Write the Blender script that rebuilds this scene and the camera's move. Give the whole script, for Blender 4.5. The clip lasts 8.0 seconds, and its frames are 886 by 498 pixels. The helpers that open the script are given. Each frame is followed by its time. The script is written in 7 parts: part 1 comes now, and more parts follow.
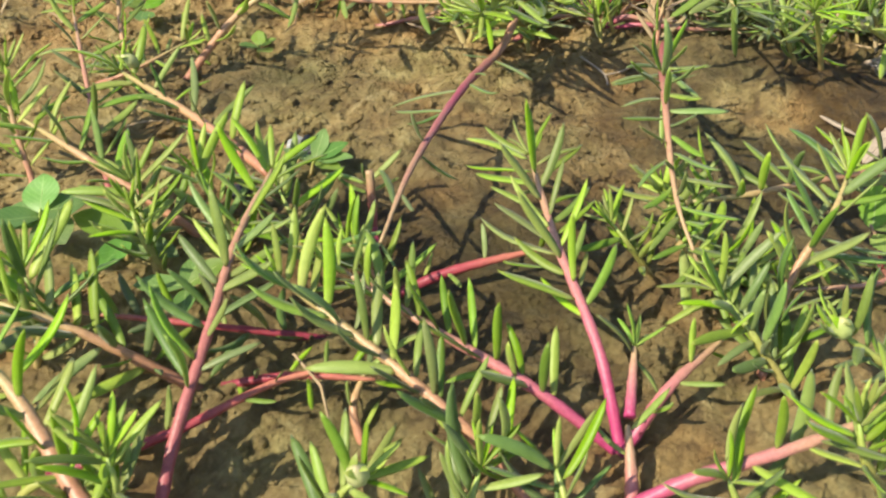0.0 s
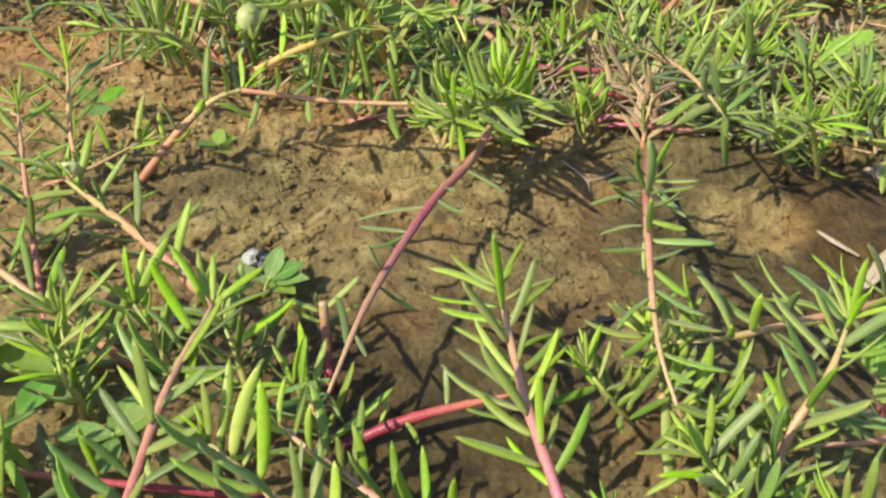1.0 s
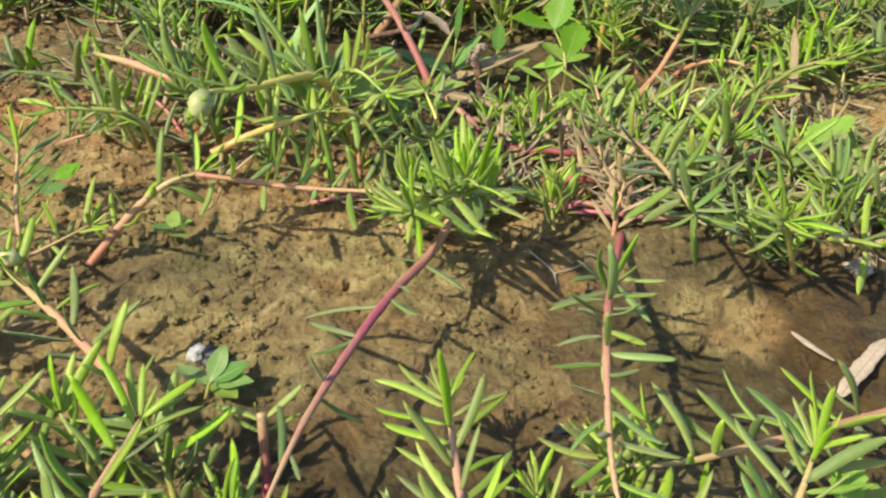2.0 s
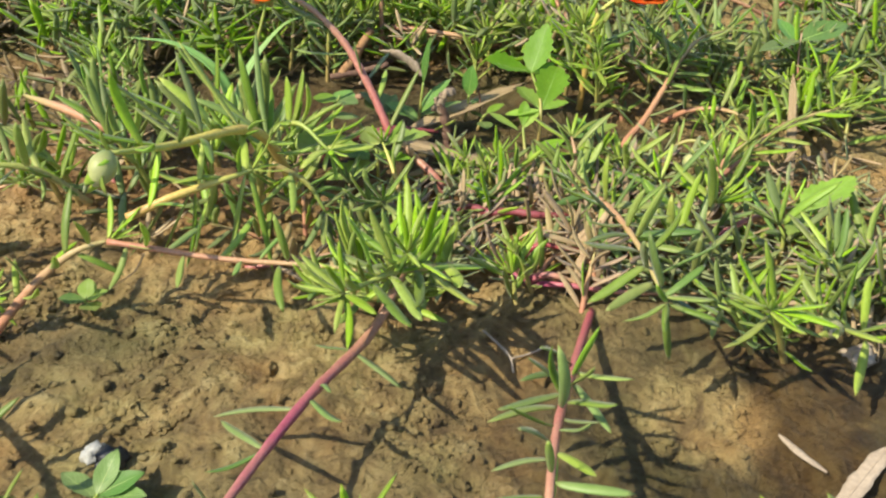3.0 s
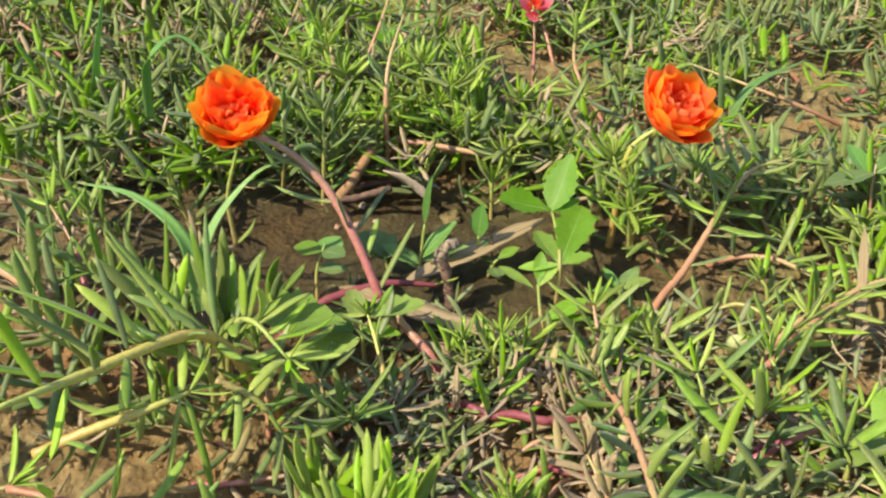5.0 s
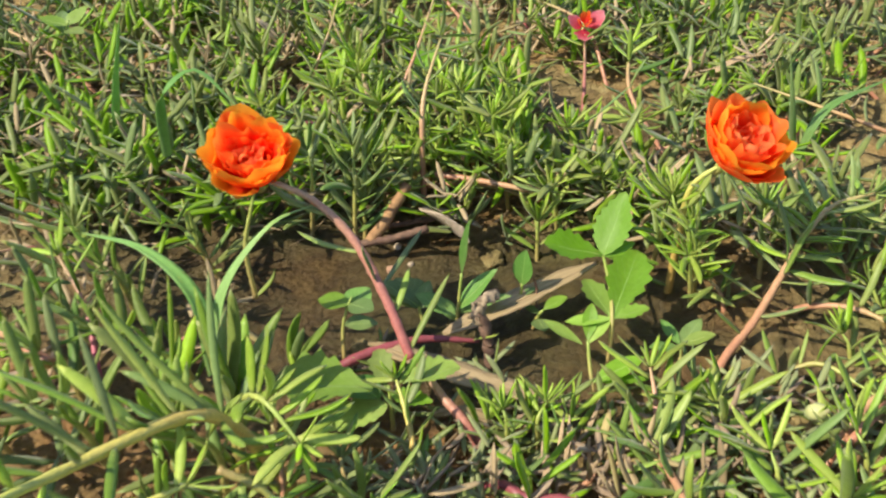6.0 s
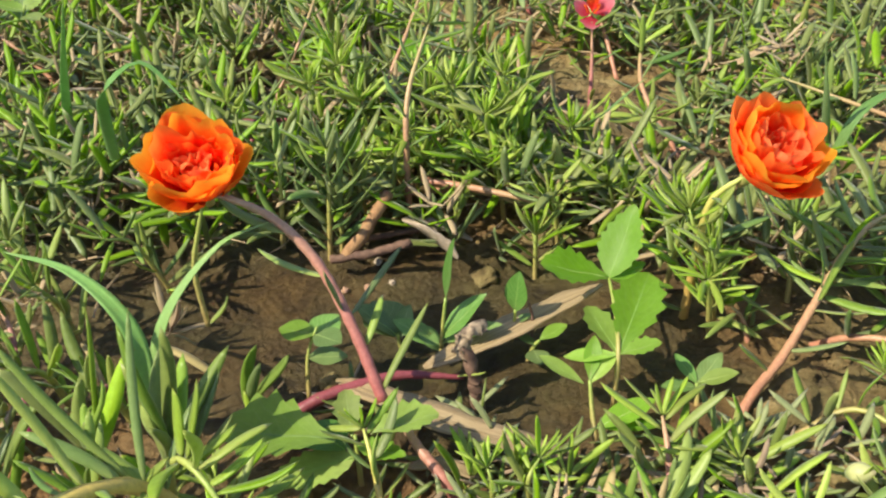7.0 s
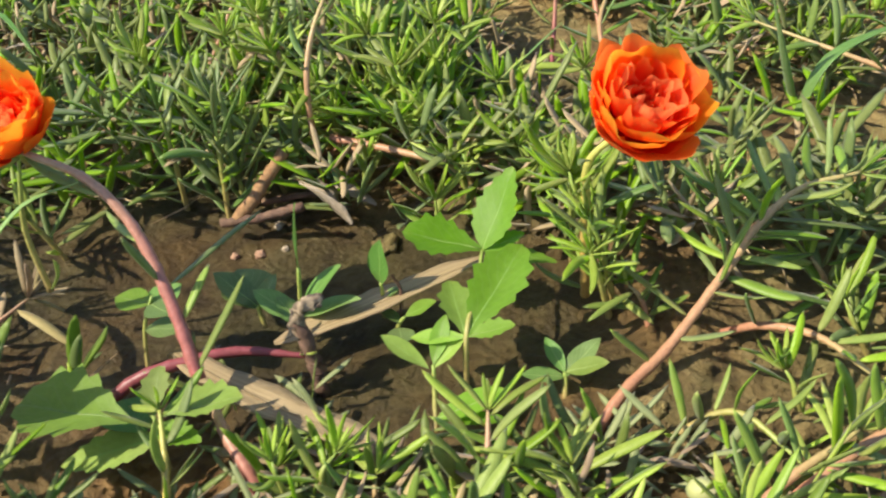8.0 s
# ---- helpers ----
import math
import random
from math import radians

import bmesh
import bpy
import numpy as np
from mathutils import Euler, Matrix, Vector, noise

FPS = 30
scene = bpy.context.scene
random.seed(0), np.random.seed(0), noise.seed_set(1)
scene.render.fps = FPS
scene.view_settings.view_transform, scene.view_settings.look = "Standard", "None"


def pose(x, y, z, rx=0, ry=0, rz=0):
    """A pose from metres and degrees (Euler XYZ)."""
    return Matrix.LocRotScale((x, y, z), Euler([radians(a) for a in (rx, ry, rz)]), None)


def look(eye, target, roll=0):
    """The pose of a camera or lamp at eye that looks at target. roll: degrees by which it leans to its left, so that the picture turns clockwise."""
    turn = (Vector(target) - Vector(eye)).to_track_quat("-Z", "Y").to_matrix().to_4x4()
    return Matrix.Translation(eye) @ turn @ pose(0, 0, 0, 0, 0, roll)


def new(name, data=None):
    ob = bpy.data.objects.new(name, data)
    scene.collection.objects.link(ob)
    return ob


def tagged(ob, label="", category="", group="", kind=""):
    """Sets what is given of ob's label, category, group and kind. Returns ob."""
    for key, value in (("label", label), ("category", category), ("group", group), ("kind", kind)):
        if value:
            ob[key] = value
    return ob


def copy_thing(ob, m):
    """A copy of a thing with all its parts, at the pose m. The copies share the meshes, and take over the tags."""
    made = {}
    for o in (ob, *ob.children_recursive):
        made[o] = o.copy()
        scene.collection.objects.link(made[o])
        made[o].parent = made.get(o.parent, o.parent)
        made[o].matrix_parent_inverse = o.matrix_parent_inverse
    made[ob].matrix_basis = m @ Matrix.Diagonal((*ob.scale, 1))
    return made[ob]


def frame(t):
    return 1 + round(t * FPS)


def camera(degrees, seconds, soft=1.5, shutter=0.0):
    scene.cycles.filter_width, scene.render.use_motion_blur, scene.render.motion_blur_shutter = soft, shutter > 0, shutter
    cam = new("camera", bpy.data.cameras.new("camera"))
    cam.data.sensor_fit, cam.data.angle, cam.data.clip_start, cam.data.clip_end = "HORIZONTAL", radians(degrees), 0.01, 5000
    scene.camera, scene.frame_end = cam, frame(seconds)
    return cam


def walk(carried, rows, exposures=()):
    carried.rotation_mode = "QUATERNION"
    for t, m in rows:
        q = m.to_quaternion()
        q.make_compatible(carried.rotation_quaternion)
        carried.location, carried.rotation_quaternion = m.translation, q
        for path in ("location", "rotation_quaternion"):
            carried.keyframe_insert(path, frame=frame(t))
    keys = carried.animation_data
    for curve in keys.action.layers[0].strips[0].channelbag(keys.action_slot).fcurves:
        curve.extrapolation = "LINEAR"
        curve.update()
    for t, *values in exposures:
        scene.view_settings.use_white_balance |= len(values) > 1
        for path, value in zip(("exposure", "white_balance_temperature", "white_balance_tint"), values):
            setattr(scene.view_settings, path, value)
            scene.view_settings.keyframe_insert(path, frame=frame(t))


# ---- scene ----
cam = camera(50, 8.0, 2.2, 0.25)
PATH = [
    (0, (-0.00993, -0.16132, 0.22998), (-0.02160, 0.06668, 0.03534), 0.93),
    (0.5, (-0.00170, -0.13583, 0.22677), (-0.01310, 0.09673, 0.03760), 1.35),
    (1, (-0.00021, -0.11649, 0.23502), (-0.01217, 0.12013, 0.05100), 1.61),
    (1.5, (0.00579, -0.10076, 0.24314), (-0.00615, 0.14015, 0.06476), 2.08),
    (1.7, (0.00788, -0.09794, 0.24371), (-0.00341, 0.14465, 0.06759), 2.49),
    (2.8, (0.03293, -0.04625, 0.24033), (0.01720, 0.19939, 0.06883), 2.68),
    (3, (0.03509, -0.03521, 0.23759), (0.01890, 0.21127, 0.06734), 2.93),
    (3.5, (0.03961, 0.00108, 0.23816), (0.02208, 0.24778, 0.06835), 3.16),
    (4, (0.04105, 0.04227, 0.23497), (0.02057, 0.28886, 0.06534), 3.32),
    (4.5, (0.05192, 0.06948, 0.24647), (0.02614, 0.31429, 0.07499), 2.96),
    (4.7, (0.04716, 0.06910, 0.25941), (0.01986, 0.31317, 0.08712), 2.67),
    (5.8, (0.05344, 0.08571, 0.26555), (0.00041, 0.32825, 0.09714), -1.38),
    (6, (0.04954, 0.11378, 0.25563), (-0.00262, 0.35522, 0.08538), -1.27),
    (6.5, (0.06116, 0.14259, 0.24905), (0.00736, 0.38190, 0.07632), -1.51),
    (7, (0.05005, 0.16441, 0.23634), (-0.00532, 0.40270, 0.06270), -1.51),
    (7.5, (0.09341, 0.18218, 0.22134), (0.01945, 0.41478, 0.04690), -3.66),
    (8, (0.13252, 0.21830, 0.21222), (0.03647, 0.43741, 0.03121), -6.82),
]
walk(cam, [(t, look(eye, target, roll)) for t, eye, target, roll in PATH])


# ---- world, sun, exposure ----
world = bpy.data.worlds.new("sky")
scene.world = world
world.use_nodes = True
wn = world.node_tree
sky = wn.nodes.new("ShaderNodeTexSky")
sky.sky_type = "NISHITA"
sky.sun_disc = False
TO_SUN = Vector((-0.76, -0.50, 1.0)).normalized()
sky.sun_elevation = math.asin(TO_SUN.z)
sky.sun_rotation = math.atan2(TO_SUN.x, TO_SUN.y)
wn.links.new(sky.outputs[0], wn.nodes["Background"].inputs[0])
wn.nodes["Background"].inputs[1].default_value = 0.15
sun = new("sun", bpy.data.lights.new("sun", "SUN"))
sun.data.energy = 5.0
sun.data.angle = radians(0.6)
sun.data.color = (1.0, 0.92, 0.72)
sun.matrix_world = look(TO_SUN * 5, (0, 0, 0))
scene.view_settings.exposure = 0.37


# ---- materials ----
def material(name, roughness=0.5):
    mat = bpy.data.materials.new(name)
    mat.use_nodes = True
    tree = mat.node_tree
    bsdf = tree.nodes["Principled BSDF"]
    bsdf.inputs["Roughness"].default_value = roughness
    return mat, tree, bsdf


def ramp_node(tree, stops):
    node = tree.nodes.new("ShaderNodeValToRGB")
    ramp = node.color_ramp
    while len(ramp.elements) < len(stops):
        ramp.elements.new(0.5)
    for element, (at, colour) in zip(ramp.elements, stops):
        element.position, element.color = at, (*colour, 1)
    return node


def noise_node(tree, scale, detail=4.0, rough=0.55, source="Object"):
    node = tree.nodes.new("ShaderNodeTexNoise")
    node.inputs["Scale"].default_value = scale
    node.inputs["Detail"].default_value = detail
    node.inputs["Roughness"].default_value = rough
    if source == "world":
        where = tree.nodes.new("ShaderNodeNewGeometry").outputs["Position"]
    else:
        where = tree.nodes.new("ShaderNodeTexCoord").outputs[source]
    tree.links.new(where, node.inputs["Vector"])
    return node


def mix_node(tree, factor, a, b, blend="MIX"):
    node = tree.nodes.new("ShaderNodeMix")
    node.data_type, node.blend_type = "RGBA", blend
    for socket, value in ((node.inputs[0], factor), (node.inputs[6], a), (node.inputs[7], b)):
        if isinstance(value, bpy.types.NodeSocket):
            tree.links.new(value, socket)
        elif isinstance(value, tuple):
            socket.default_value = (*value, 1)
        else:
            socket.default_value = value
    return node.outputs[2]


def bump_node(tree, bsdf, height, strength, distance):
    node = tree.nodes.new("ShaderNodeBump")
    node.inputs["Strength"].default_value = strength
    node.inputs["Distance"].default_value = distance
    tree.links.new(height, node.inputs["Height"])
    tree.links.new(node.outputs[0], bsdf.inputs["Normal"])


def translucent(tree, bsdf, colour, share):
    """Light that shines through thin leaves and petals."""
    thin = tree.nodes.new("ShaderNodeBsdfTranslucent")
    tree.links.new(colour, thin.inputs["Color"])
    mix = tree.nodes.new("ShaderNodeMixShader")
    mix.inputs[0].default_value = share
    tree.links.new(bsdf.outputs[0], mix.inputs[1])
    tree.links.new(thin.outputs[0], mix.inputs[2])
    tree.links.new(mix.outputs[0], tree.nodes["Material Output"].inputs[0])


def leaf_material(name, base, middle, tip, share=0.22, roughness=0.38, veins=0.0):
    """Fleshy leaf: colour runs from the base to the tip, and shifts a little from leaf to leaf."""
    mat, tree, bsdf = material(name, roughness)
    uv = tree.nodes.new("ShaderNodeUVMap")
    split = tree.nodes.new("ShaderNodeSeparateXYZ")
    tree.links.new(uv.outputs[0], split.inputs[0])
    ramp = ramp_node(tree, [(0.0, base), (0.35, middle), (0.85, middle), (1.0, tip)])
    tree.links.new(split.outputs[1], ramp.inputs[0])
    info = tree.nodes.new("ShaderNodeObjectInfo")
    hsv = tree.nodes.new("ShaderNodeHueSaturation")
    for socket, low, high in (("Hue", 0.478, 0.522), ("Value", 0.70, 1.30), ("Saturation", 0.85, 1.1)):
        span = tree.nodes.new("ShaderNodeMapRange")
        span.inputs["To Min"].default_value, span.inputs["To Max"].default_value = low, high
        if socket == "Value":
            step = tree.nodes.new("ShaderNodeMath")
            step.operation = "MULTIPLY"
            step.inputs[1].default_value = 7.31
            wrap = tree.nodes.new("ShaderNodeMath")
            wrap.operation = "FRACT"
            tree.links.new(info.outputs["Random"], step.inputs[0])
            tree.links.new(step.outputs[0], wrap.inputs[0])
            tree.links.new(wrap.outputs[0], span.inputs[0])
        else:
            tree.links.new(info.outputs["Random"], span.inputs[0])
        tree.links.new(span.outputs[0], hsv.inputs[socket])
    spots = noise_node(tree, 420.0, 3.0, source="world")
    tone = mix_node(tree, spots.outputs[0], (0.78, 0.80, 0.74), (1.18, 1.16, 1.2))
    colour = mix_node(tree, 1.0, ramp.outputs[0], tone, "MULTIPLY")
    if veins:
        # a pale midrib and side veins that slant towards the tip
        off = tree.nodes.new("ShaderNodeMath")
        off.operation = "SUBTRACT"
        off.inputs[1].default_value = 0.5
        tree.links.new(split.outputs[0], off.inputs[0])
        side = tree.nodes.new("ShaderNodeMath")
        side.operation = "ABSOLUTE"
        tree.links.new(off.outputs[0], side.inputs[0])
        rib = ramp_node(tree, [(0.0, (1, 1, 1)), (0.035, (0, 0, 0))])
        tree.links.new(side.outputs[0], rib.inputs[0])
        slant = tree.nodes.new("ShaderNodeMath")
        slant.operation = "MULTIPLY_ADD"
        slant.inputs[1].default_value = -0.7
        tree.links.new(side.outputs[0], slant.inputs[0])
        tree.links.new(split.outputs[1], slant.inputs[2])
        wave = tree.nodes.new("ShaderNodeMath")
        wave.operation = "MULTIPLY"
        wave.inputs[1].default_value = 48.0
        tree.links.new(slant.outputs[0], wave.inputs[0])
        sine = tree.nodes.new("ShaderNodeMath")
        sine.operation = "SINE"
        tree.links.new(wave.outputs[0], sine.inputs[0])
        lines = ramp_node(tree, [(0.80, (0, 0, 0)), (1.0, (0.5, 0.5, 0.5))])
        tree.links.new(sine.outputs[0], lines.inputs[0])
        both = mix_node(tree, 1.0, rib.outputs[0], lines.outputs[0], "ADD")
        amount = tree.nodes.new("ShaderNodeMath")
        amount.operation = "MULTIPLY"
        amount.inputs[1].default_value = veins
        tree.links.new(both, amount.inputs[0])
        colour = mix_node(tree, amount.outputs[0], colour, (0.42, 0.56, 0.20))
    tree.links.new(colour, hsv.inputs["Color"])
    tree.links.new(hsv.outputs[0], bsdf.inputs["Base Color"])
    grain = noise_node(tree, 1500.0, 2.0, source="world")
    bump_node(tree, bsdf, grain.outputs[0], 0.25, 0.0004)
    bsdf.inputs["Specular IOR Level"].default_value = 0.5
    bsdf.inputs["Sheen Weight"].default_value = 0.05 if veins else 0.18
    bsdf.inputs["Sheen Roughness"].default_value = 0.4
    translucent(tree, bsdf, hsv.outputs[0], share)
    return mat


def stem_material(name, base, middle, tip):
    mat, tree, bsdf = material(name, 0.42)
    uv = tree.nodes.new("ShaderNodeUVMap")
    split = tree.nodes.new("ShaderNodeSeparateXYZ")
    tree.links.new(uv.outputs[0], split.inputs[0])
    blotch = noise_node(tree, 90.0, 4.0, source="world")
    shift = tree.nodes.new("ShaderNodeMath")
    shift.operation = "MULTIPLY_ADD"
    shift.inputs[1].default_value, shift.inputs[2].default_value = 0.35, -0.17
    tree.links.new(blotch.outputs[0], shift.inputs[0])
    add = tree.nodes.new("ShaderNodeMath")
    tree.links.new(split.outputs[1], add.inputs[0])
    tree.links.new(shift.outputs[0], add.inputs[1])
    ramp = ramp_node(tree, [(0.05, base), (0.5, middle), (0.95, tip)])
    tree.links.new(add.outputs[0], ramp.inputs[0])
    streak = noise_node(tree, 700.0, 3.0, source="world")
    tone = mix_node(tree, streak.outputs[0], (0.65, 0.62, 0.6), (1.3, 1.3, 1.3))
    colour = mix_node(tree, 1.0, ramp.outputs[0], tone, "MULTIPLY")
    tree.links.new(colour, bsdf.inputs["Base Color"])
    bump_node(tree, bsdf, streak.outputs[0], 0.4, 0.0005)
    return mat


def litter_material(name, dark, light, grain=(60.0, 900.0), roughness=0.8, source="world", streaks=False):
    mat, tree, bsdf = material(name, roughness)
    large = noise_node(tree, grain[0], 5.0, source=source)
    small = noise_node(tree, grain[1], 3.0, source=source)
    if streaks:
        # fibres that run along the blade
        uv = tree.nodes.new("ShaderNodeUVMap")
        along = tree.nodes.new("ShaderNodeMapping")
        along.inputs["Scale"].default_value = (14.0, 1.3, 1.0)
        tree.links.new(uv.outputs[0], along.inputs[0])
        for node, scale in ((large, 1.0), (small, 2.6)):
            tree.links.new(along.outputs[0], node.inputs["Vector"])
            node.inputs["Scale"].default_value = scale
    ramp = ramp_node(tree, [(0.3, dark), (0.7, light)])
    tree.links.new(large.outputs[0], ramp.inputs[0])
    tone = mix_node(tree, small.outputs[0], (0.6, 0.6, 0.6), (1.35, 1.35, 1.35))
    colour = mix_node(tree, 1.0, ramp.outputs[0], tone, "MULTIPLY")
    tree.links.new(colour, bsdf.inputs["Base Color"])
    bump_node(tree, bsdf, small.outputs[0], 0.6, 0.0006)
    return mat


def soil_material():
    """Yellow-brown silt with darker, redder crumbs; damp mud is nearly black, and painted shade shares its tint."""
    mat, tree, bsdf = material("soil", 0.9)
    broad = noise_node(tree, 16.0, 6.0, source="world")
    mid = noise_node(tree, 75.0, 8.0, 0.62, source="world")
    mid.inputs["Distortion"].default_value = 0.6
    fine = noise_node(tree, 420.0, 6.0, 0.75, source="world")
    grain = tree.nodes.new("ShaderNodeTexVoronoi")
    grain.inputs["Scale"].default_value = 330.0
    where = tree.nodes.new("ShaderNodeNewGeometry")
    tree.links.new(where.outputs["Position"], grain.inputs["Vector"])
    ramp = ramp_node(tree, [(0.30, (0.18, 0.120, 0.052)), (0.44, (0.325, 0.230, 0.092)), (0.56, (0.455, 0.338, 0.140)), (0.70, (0.58, 0.46, 0.22))])
    tree.links.new(mid.outputs[0], ramp.inputs[0])
    hue = ramp_node(tree, [(0.36, (1.10, 0.92, 0.80)), (0.50, (1.0, 1.0, 1.0)), (0.70, (0.82, 0.95, 0.80))])
    tree.links.new(broad.outputs[0], hue.inputs[0])
    tone = mix_node(tree, fine.outputs[0], (0.55, 0.53, 0.51), (1.38, 1.38, 1.38))
    colour = mix_node(tree, 1.0, mix_node(tree, 1.0, ramp.outputs[0], hue.outputs[0], "MULTIPLY"), tone, "MULTIPLY")
    red = tree.nodes.new("ShaderNodeAttribute")
    red.attribute_name = "red"
    colour = mix_node(tree, red.outputs["Fac"], colour, mix_node(tree, 1.0, colour, (1.10, 0.92, 0.90), "MULTIPLY"))
    # darkens wet mud and also paints shade into the soil colour
    damp_shade = tree.nodes.new("ShaderNodeAttribute")
    damp_shade.attribute_name = "damp_shade"
    wet_shaded = mix_node(tree, damp_shade.outputs["Fac"], colour, mix_node(tree, 1.0, colour, (0.285, 0.28, 0.25), "MULTIPLY"))
    tree.links.new(wet_shaded, bsdf.inputs["Base Color"])
    gloss = tree.nodes.new("ShaderNodeMapRange")
    gloss.inputs["To Min"].default_value, gloss.inputs["To Max"].default_value = 0.92, 0.5
    tree.links.new(damp_shade.outputs["Fac"], gloss.inputs[0])
    tree.links.new(gloss.outputs[0], bsdf.inputs["Roughness"])
    lump = tree.nodes.new("ShaderNodeMath")
    lump.operation = "MULTIPLY_ADD"
    lump.inputs[1].default_value = 0.6
    tree.links.new(fine.outputs[0], lump.inputs[0])
    tree.links.new(mid.outputs[0], lump.inputs[2])
    both = tree.nodes.new("ShaderNodeMath")
    both.operation = "MULTIPLY_ADD"
    both.inputs[1].default_value = -0.30
    tree.links.new(grain.outputs["Distance"], both.inputs[0])
    tree.links.new(lump.outputs[0], both.inputs[2])
    bump_node(tree, bsdf, both.outputs[0], 1.0, 0.0055)
    return mat


def petal_material(name, base, middle, rim):
    mat, tree, bsdf = material(name, 0.5)
    uv = tree.nodes.new("ShaderNodeUVMap")
    split = tree.nodes.new("ShaderNodeSeparateXYZ")
    tree.links.new(uv.outputs[0], split.inputs[0])
    blot = noise_node(tree, 150.0, 4.0, source="world")
    shift = tree.nodes.new("ShaderNodeMath")
    shift.operation = "MULTIPLY_ADD"
    shift.inputs[1].default_value, shift.inputs[2].default_value = 0.4, -0.2
    tree.links.new(blot.outputs[0], shift.inputs[0])
    add = tree.nodes.new("ShaderNodeMath")
    tree.links.new(split.outputs[1], add.inputs[0])
    tree.links.new(shift.outputs[0], add.inputs[1])
    ramp = ramp_node(tree, [(0.36, base), (0.66, middle), (1.0, rim)])
    tree.links.new(add.outputs[0], ramp.inputs[0])
    tree.links.new(ramp.outputs[0], bsdf.inputs["Base Color"])
    vein = noise_node(tree, 30.0, 2.0, source="UV")
    bump_node(tree, bsdf, vein.outputs[0], 0.3, 0.0008)
    translucent(tree, bsdf, ramp.outputs[0], 0.6)
    return mat


M_YOUNG = leaf_material("young_leaf", (0.49, 0.57, 0.12), (0.380, 0.525, 0.055), (0.44, 0.51, 0.08), 0.38, 0.44)
M_LEAF = leaf_material("leaf", (0.39, 0.47, 0.11), (0.282, 0.400, 0.066), (0.33, 0.43, 0.08), 0.34, 0.44)
M_DEEP = leaf_material("deep_leaf", (0.28, 0.36, 0.11), (0.208, 0.308, 0.080), (0.25, 0.33, 0.08), 0.28, 0.44)
M_DRY_LEAF = leaf_material("dry_leaf", (0.36, 0.26, 0.14), (0.43, 0.32, 0.165), (0.31, 0.21, 0.11), 0.2, 0.65)
M_BROAD = leaf_material("broad_leaf", (0.33, 0.50, 0.09), (0.28, 0.47, 0.05), (0.32, 0.48, 0.06), 0.45, 0.52, 0.30)
# darker leaf tone, which also puts shade into the colour of some weeds
M_BROAD_DEEP = leaf_material("deep_broad_leaf", (0.20, 0.32, 0.08), (0.17, 0.31, 0.07), (0.17, 0.28, 0.07), 0.3, 0.42, 0.5)
M_RIB = leaf_material("midrib", (0.40, 0.54, 0.16), (0.36, 0.52, 0.13), (0.34, 0.50, 0.11), 0.3, 0.45)
M_GRASS = leaf_material("grass_blade", (0.28, 0.42, 0.13), (0.22, 0.41, 0.10), (0.29, 0.42, 0.12), 0.35, 0.42)
M_PALE = leaf_material("dusty_leaf", (0.42, 0.40, 0.20), (0.35, 0.39, 0.17), (0.40, 0.36, 0.19), 0.2, 0.6)
S_PINK = stem_material("pink_stem", (0.46, 0.055, 0.165), (0.51, 0.20, 0.185), (0.50, 0.34, 0.18))
S_ROSE = stem_material("rose_stem", (0.38, 0.09, 0.11), (0.44, 0.17, 0.14), (0.46, 0.31, 0.17))
S_RED = stem_material("red_stem", (0.26, 0.035, 0.060), (0.40, 0.070, 0.085), (0.55, 0.22, 0.14))
S_TAN = stem_material("tan_stem", (0.47, 0.21, 0.13), (0.50, 0.28, 0.155), (0.44, 0.37, 0.15))
S_GREEN = stem_material("green_stem", (0.42, 0.31, 0.12), (0.38, 0.37, 0.10), (0.32, 0.43, 0.09))
S_BRUISED = stem_material("bruised_stem", (0.44, 0.25, 0.15), (0.36, 0.075, 0.12), (0.44, 0.30, 0.16))
S_GOLD = stem_material("golden_stem", (0.54, 0.33, 0.10), (0.60, 0.45, 0.12), (0.50, 0.54, 0.13))
S_WINE = stem_material("wine_red_stem", (0.20, 0.045, 0.055), (0.30, 0.075, 0.090), (0.26, 0.060, 0.070))
S_MAUVE = stem_material("mauve_stem", (0.42, 0.13, 0.12), (0.48, 0.22, 0.16), (0.48, 0.33, 0.20))
M_SOIL = soil_material()
M_STRAW = litter_material("straw", (0.30, 0.20, 0.11), (0.52, 0.38, 0.22), (40.0, 600.0), 0.75)
M_BARK = litter_material("dry_blade", (0.25, 0.170, 0.085), (0.47, 0.35, 0.195), roughness=0.7, streaks=True)
M_ROOT = litter_material("dead_root", (0.26, 0.13, 0.055), (0.48, 0.28, 0.13), (160.0, 900.0), 0.8)
M_BROKEN = litter_material("broken_bark", (0.045, 0.026, 0.018), (0.50, 0.38, 0.25), (420.0, 1500.0), 0.85)
M_TWIG = litter_material("rotten_twig", (0.08, 0.042, 0.032), (0.24, 0.14, 0.09), (150.0, 900.0), 0.85)
M_CHIP = litter_material("pale_chip", (0.37, 0.285, 0.205), (0.48, 0.385, 0.285), (40.0, 500.0), 0.7)
M_BLACK = litter_material("black_husk", (0.012, 0.013, 0.016), (0.035, 0.036, 0.045), (200.0, 900.0), 0.45)
M_GREY = litter_material("grey_husk", (0.30, 0.30, 0.28), (0.50, 0.50, 0.47), (150.0, 900.0), 0.6)
M_STONE = litter_material("pinkish_stone", (0.34, 0.19, 0.12), (0.48, 0.29, 0.19), (70.0, 700.0), 0.85)
P_ORANGE = petal_material("orange_petal", (0.86, 0.022, 0.005), (1.0, 0.170, 0.008), (1.0, 0.44, 0.035))
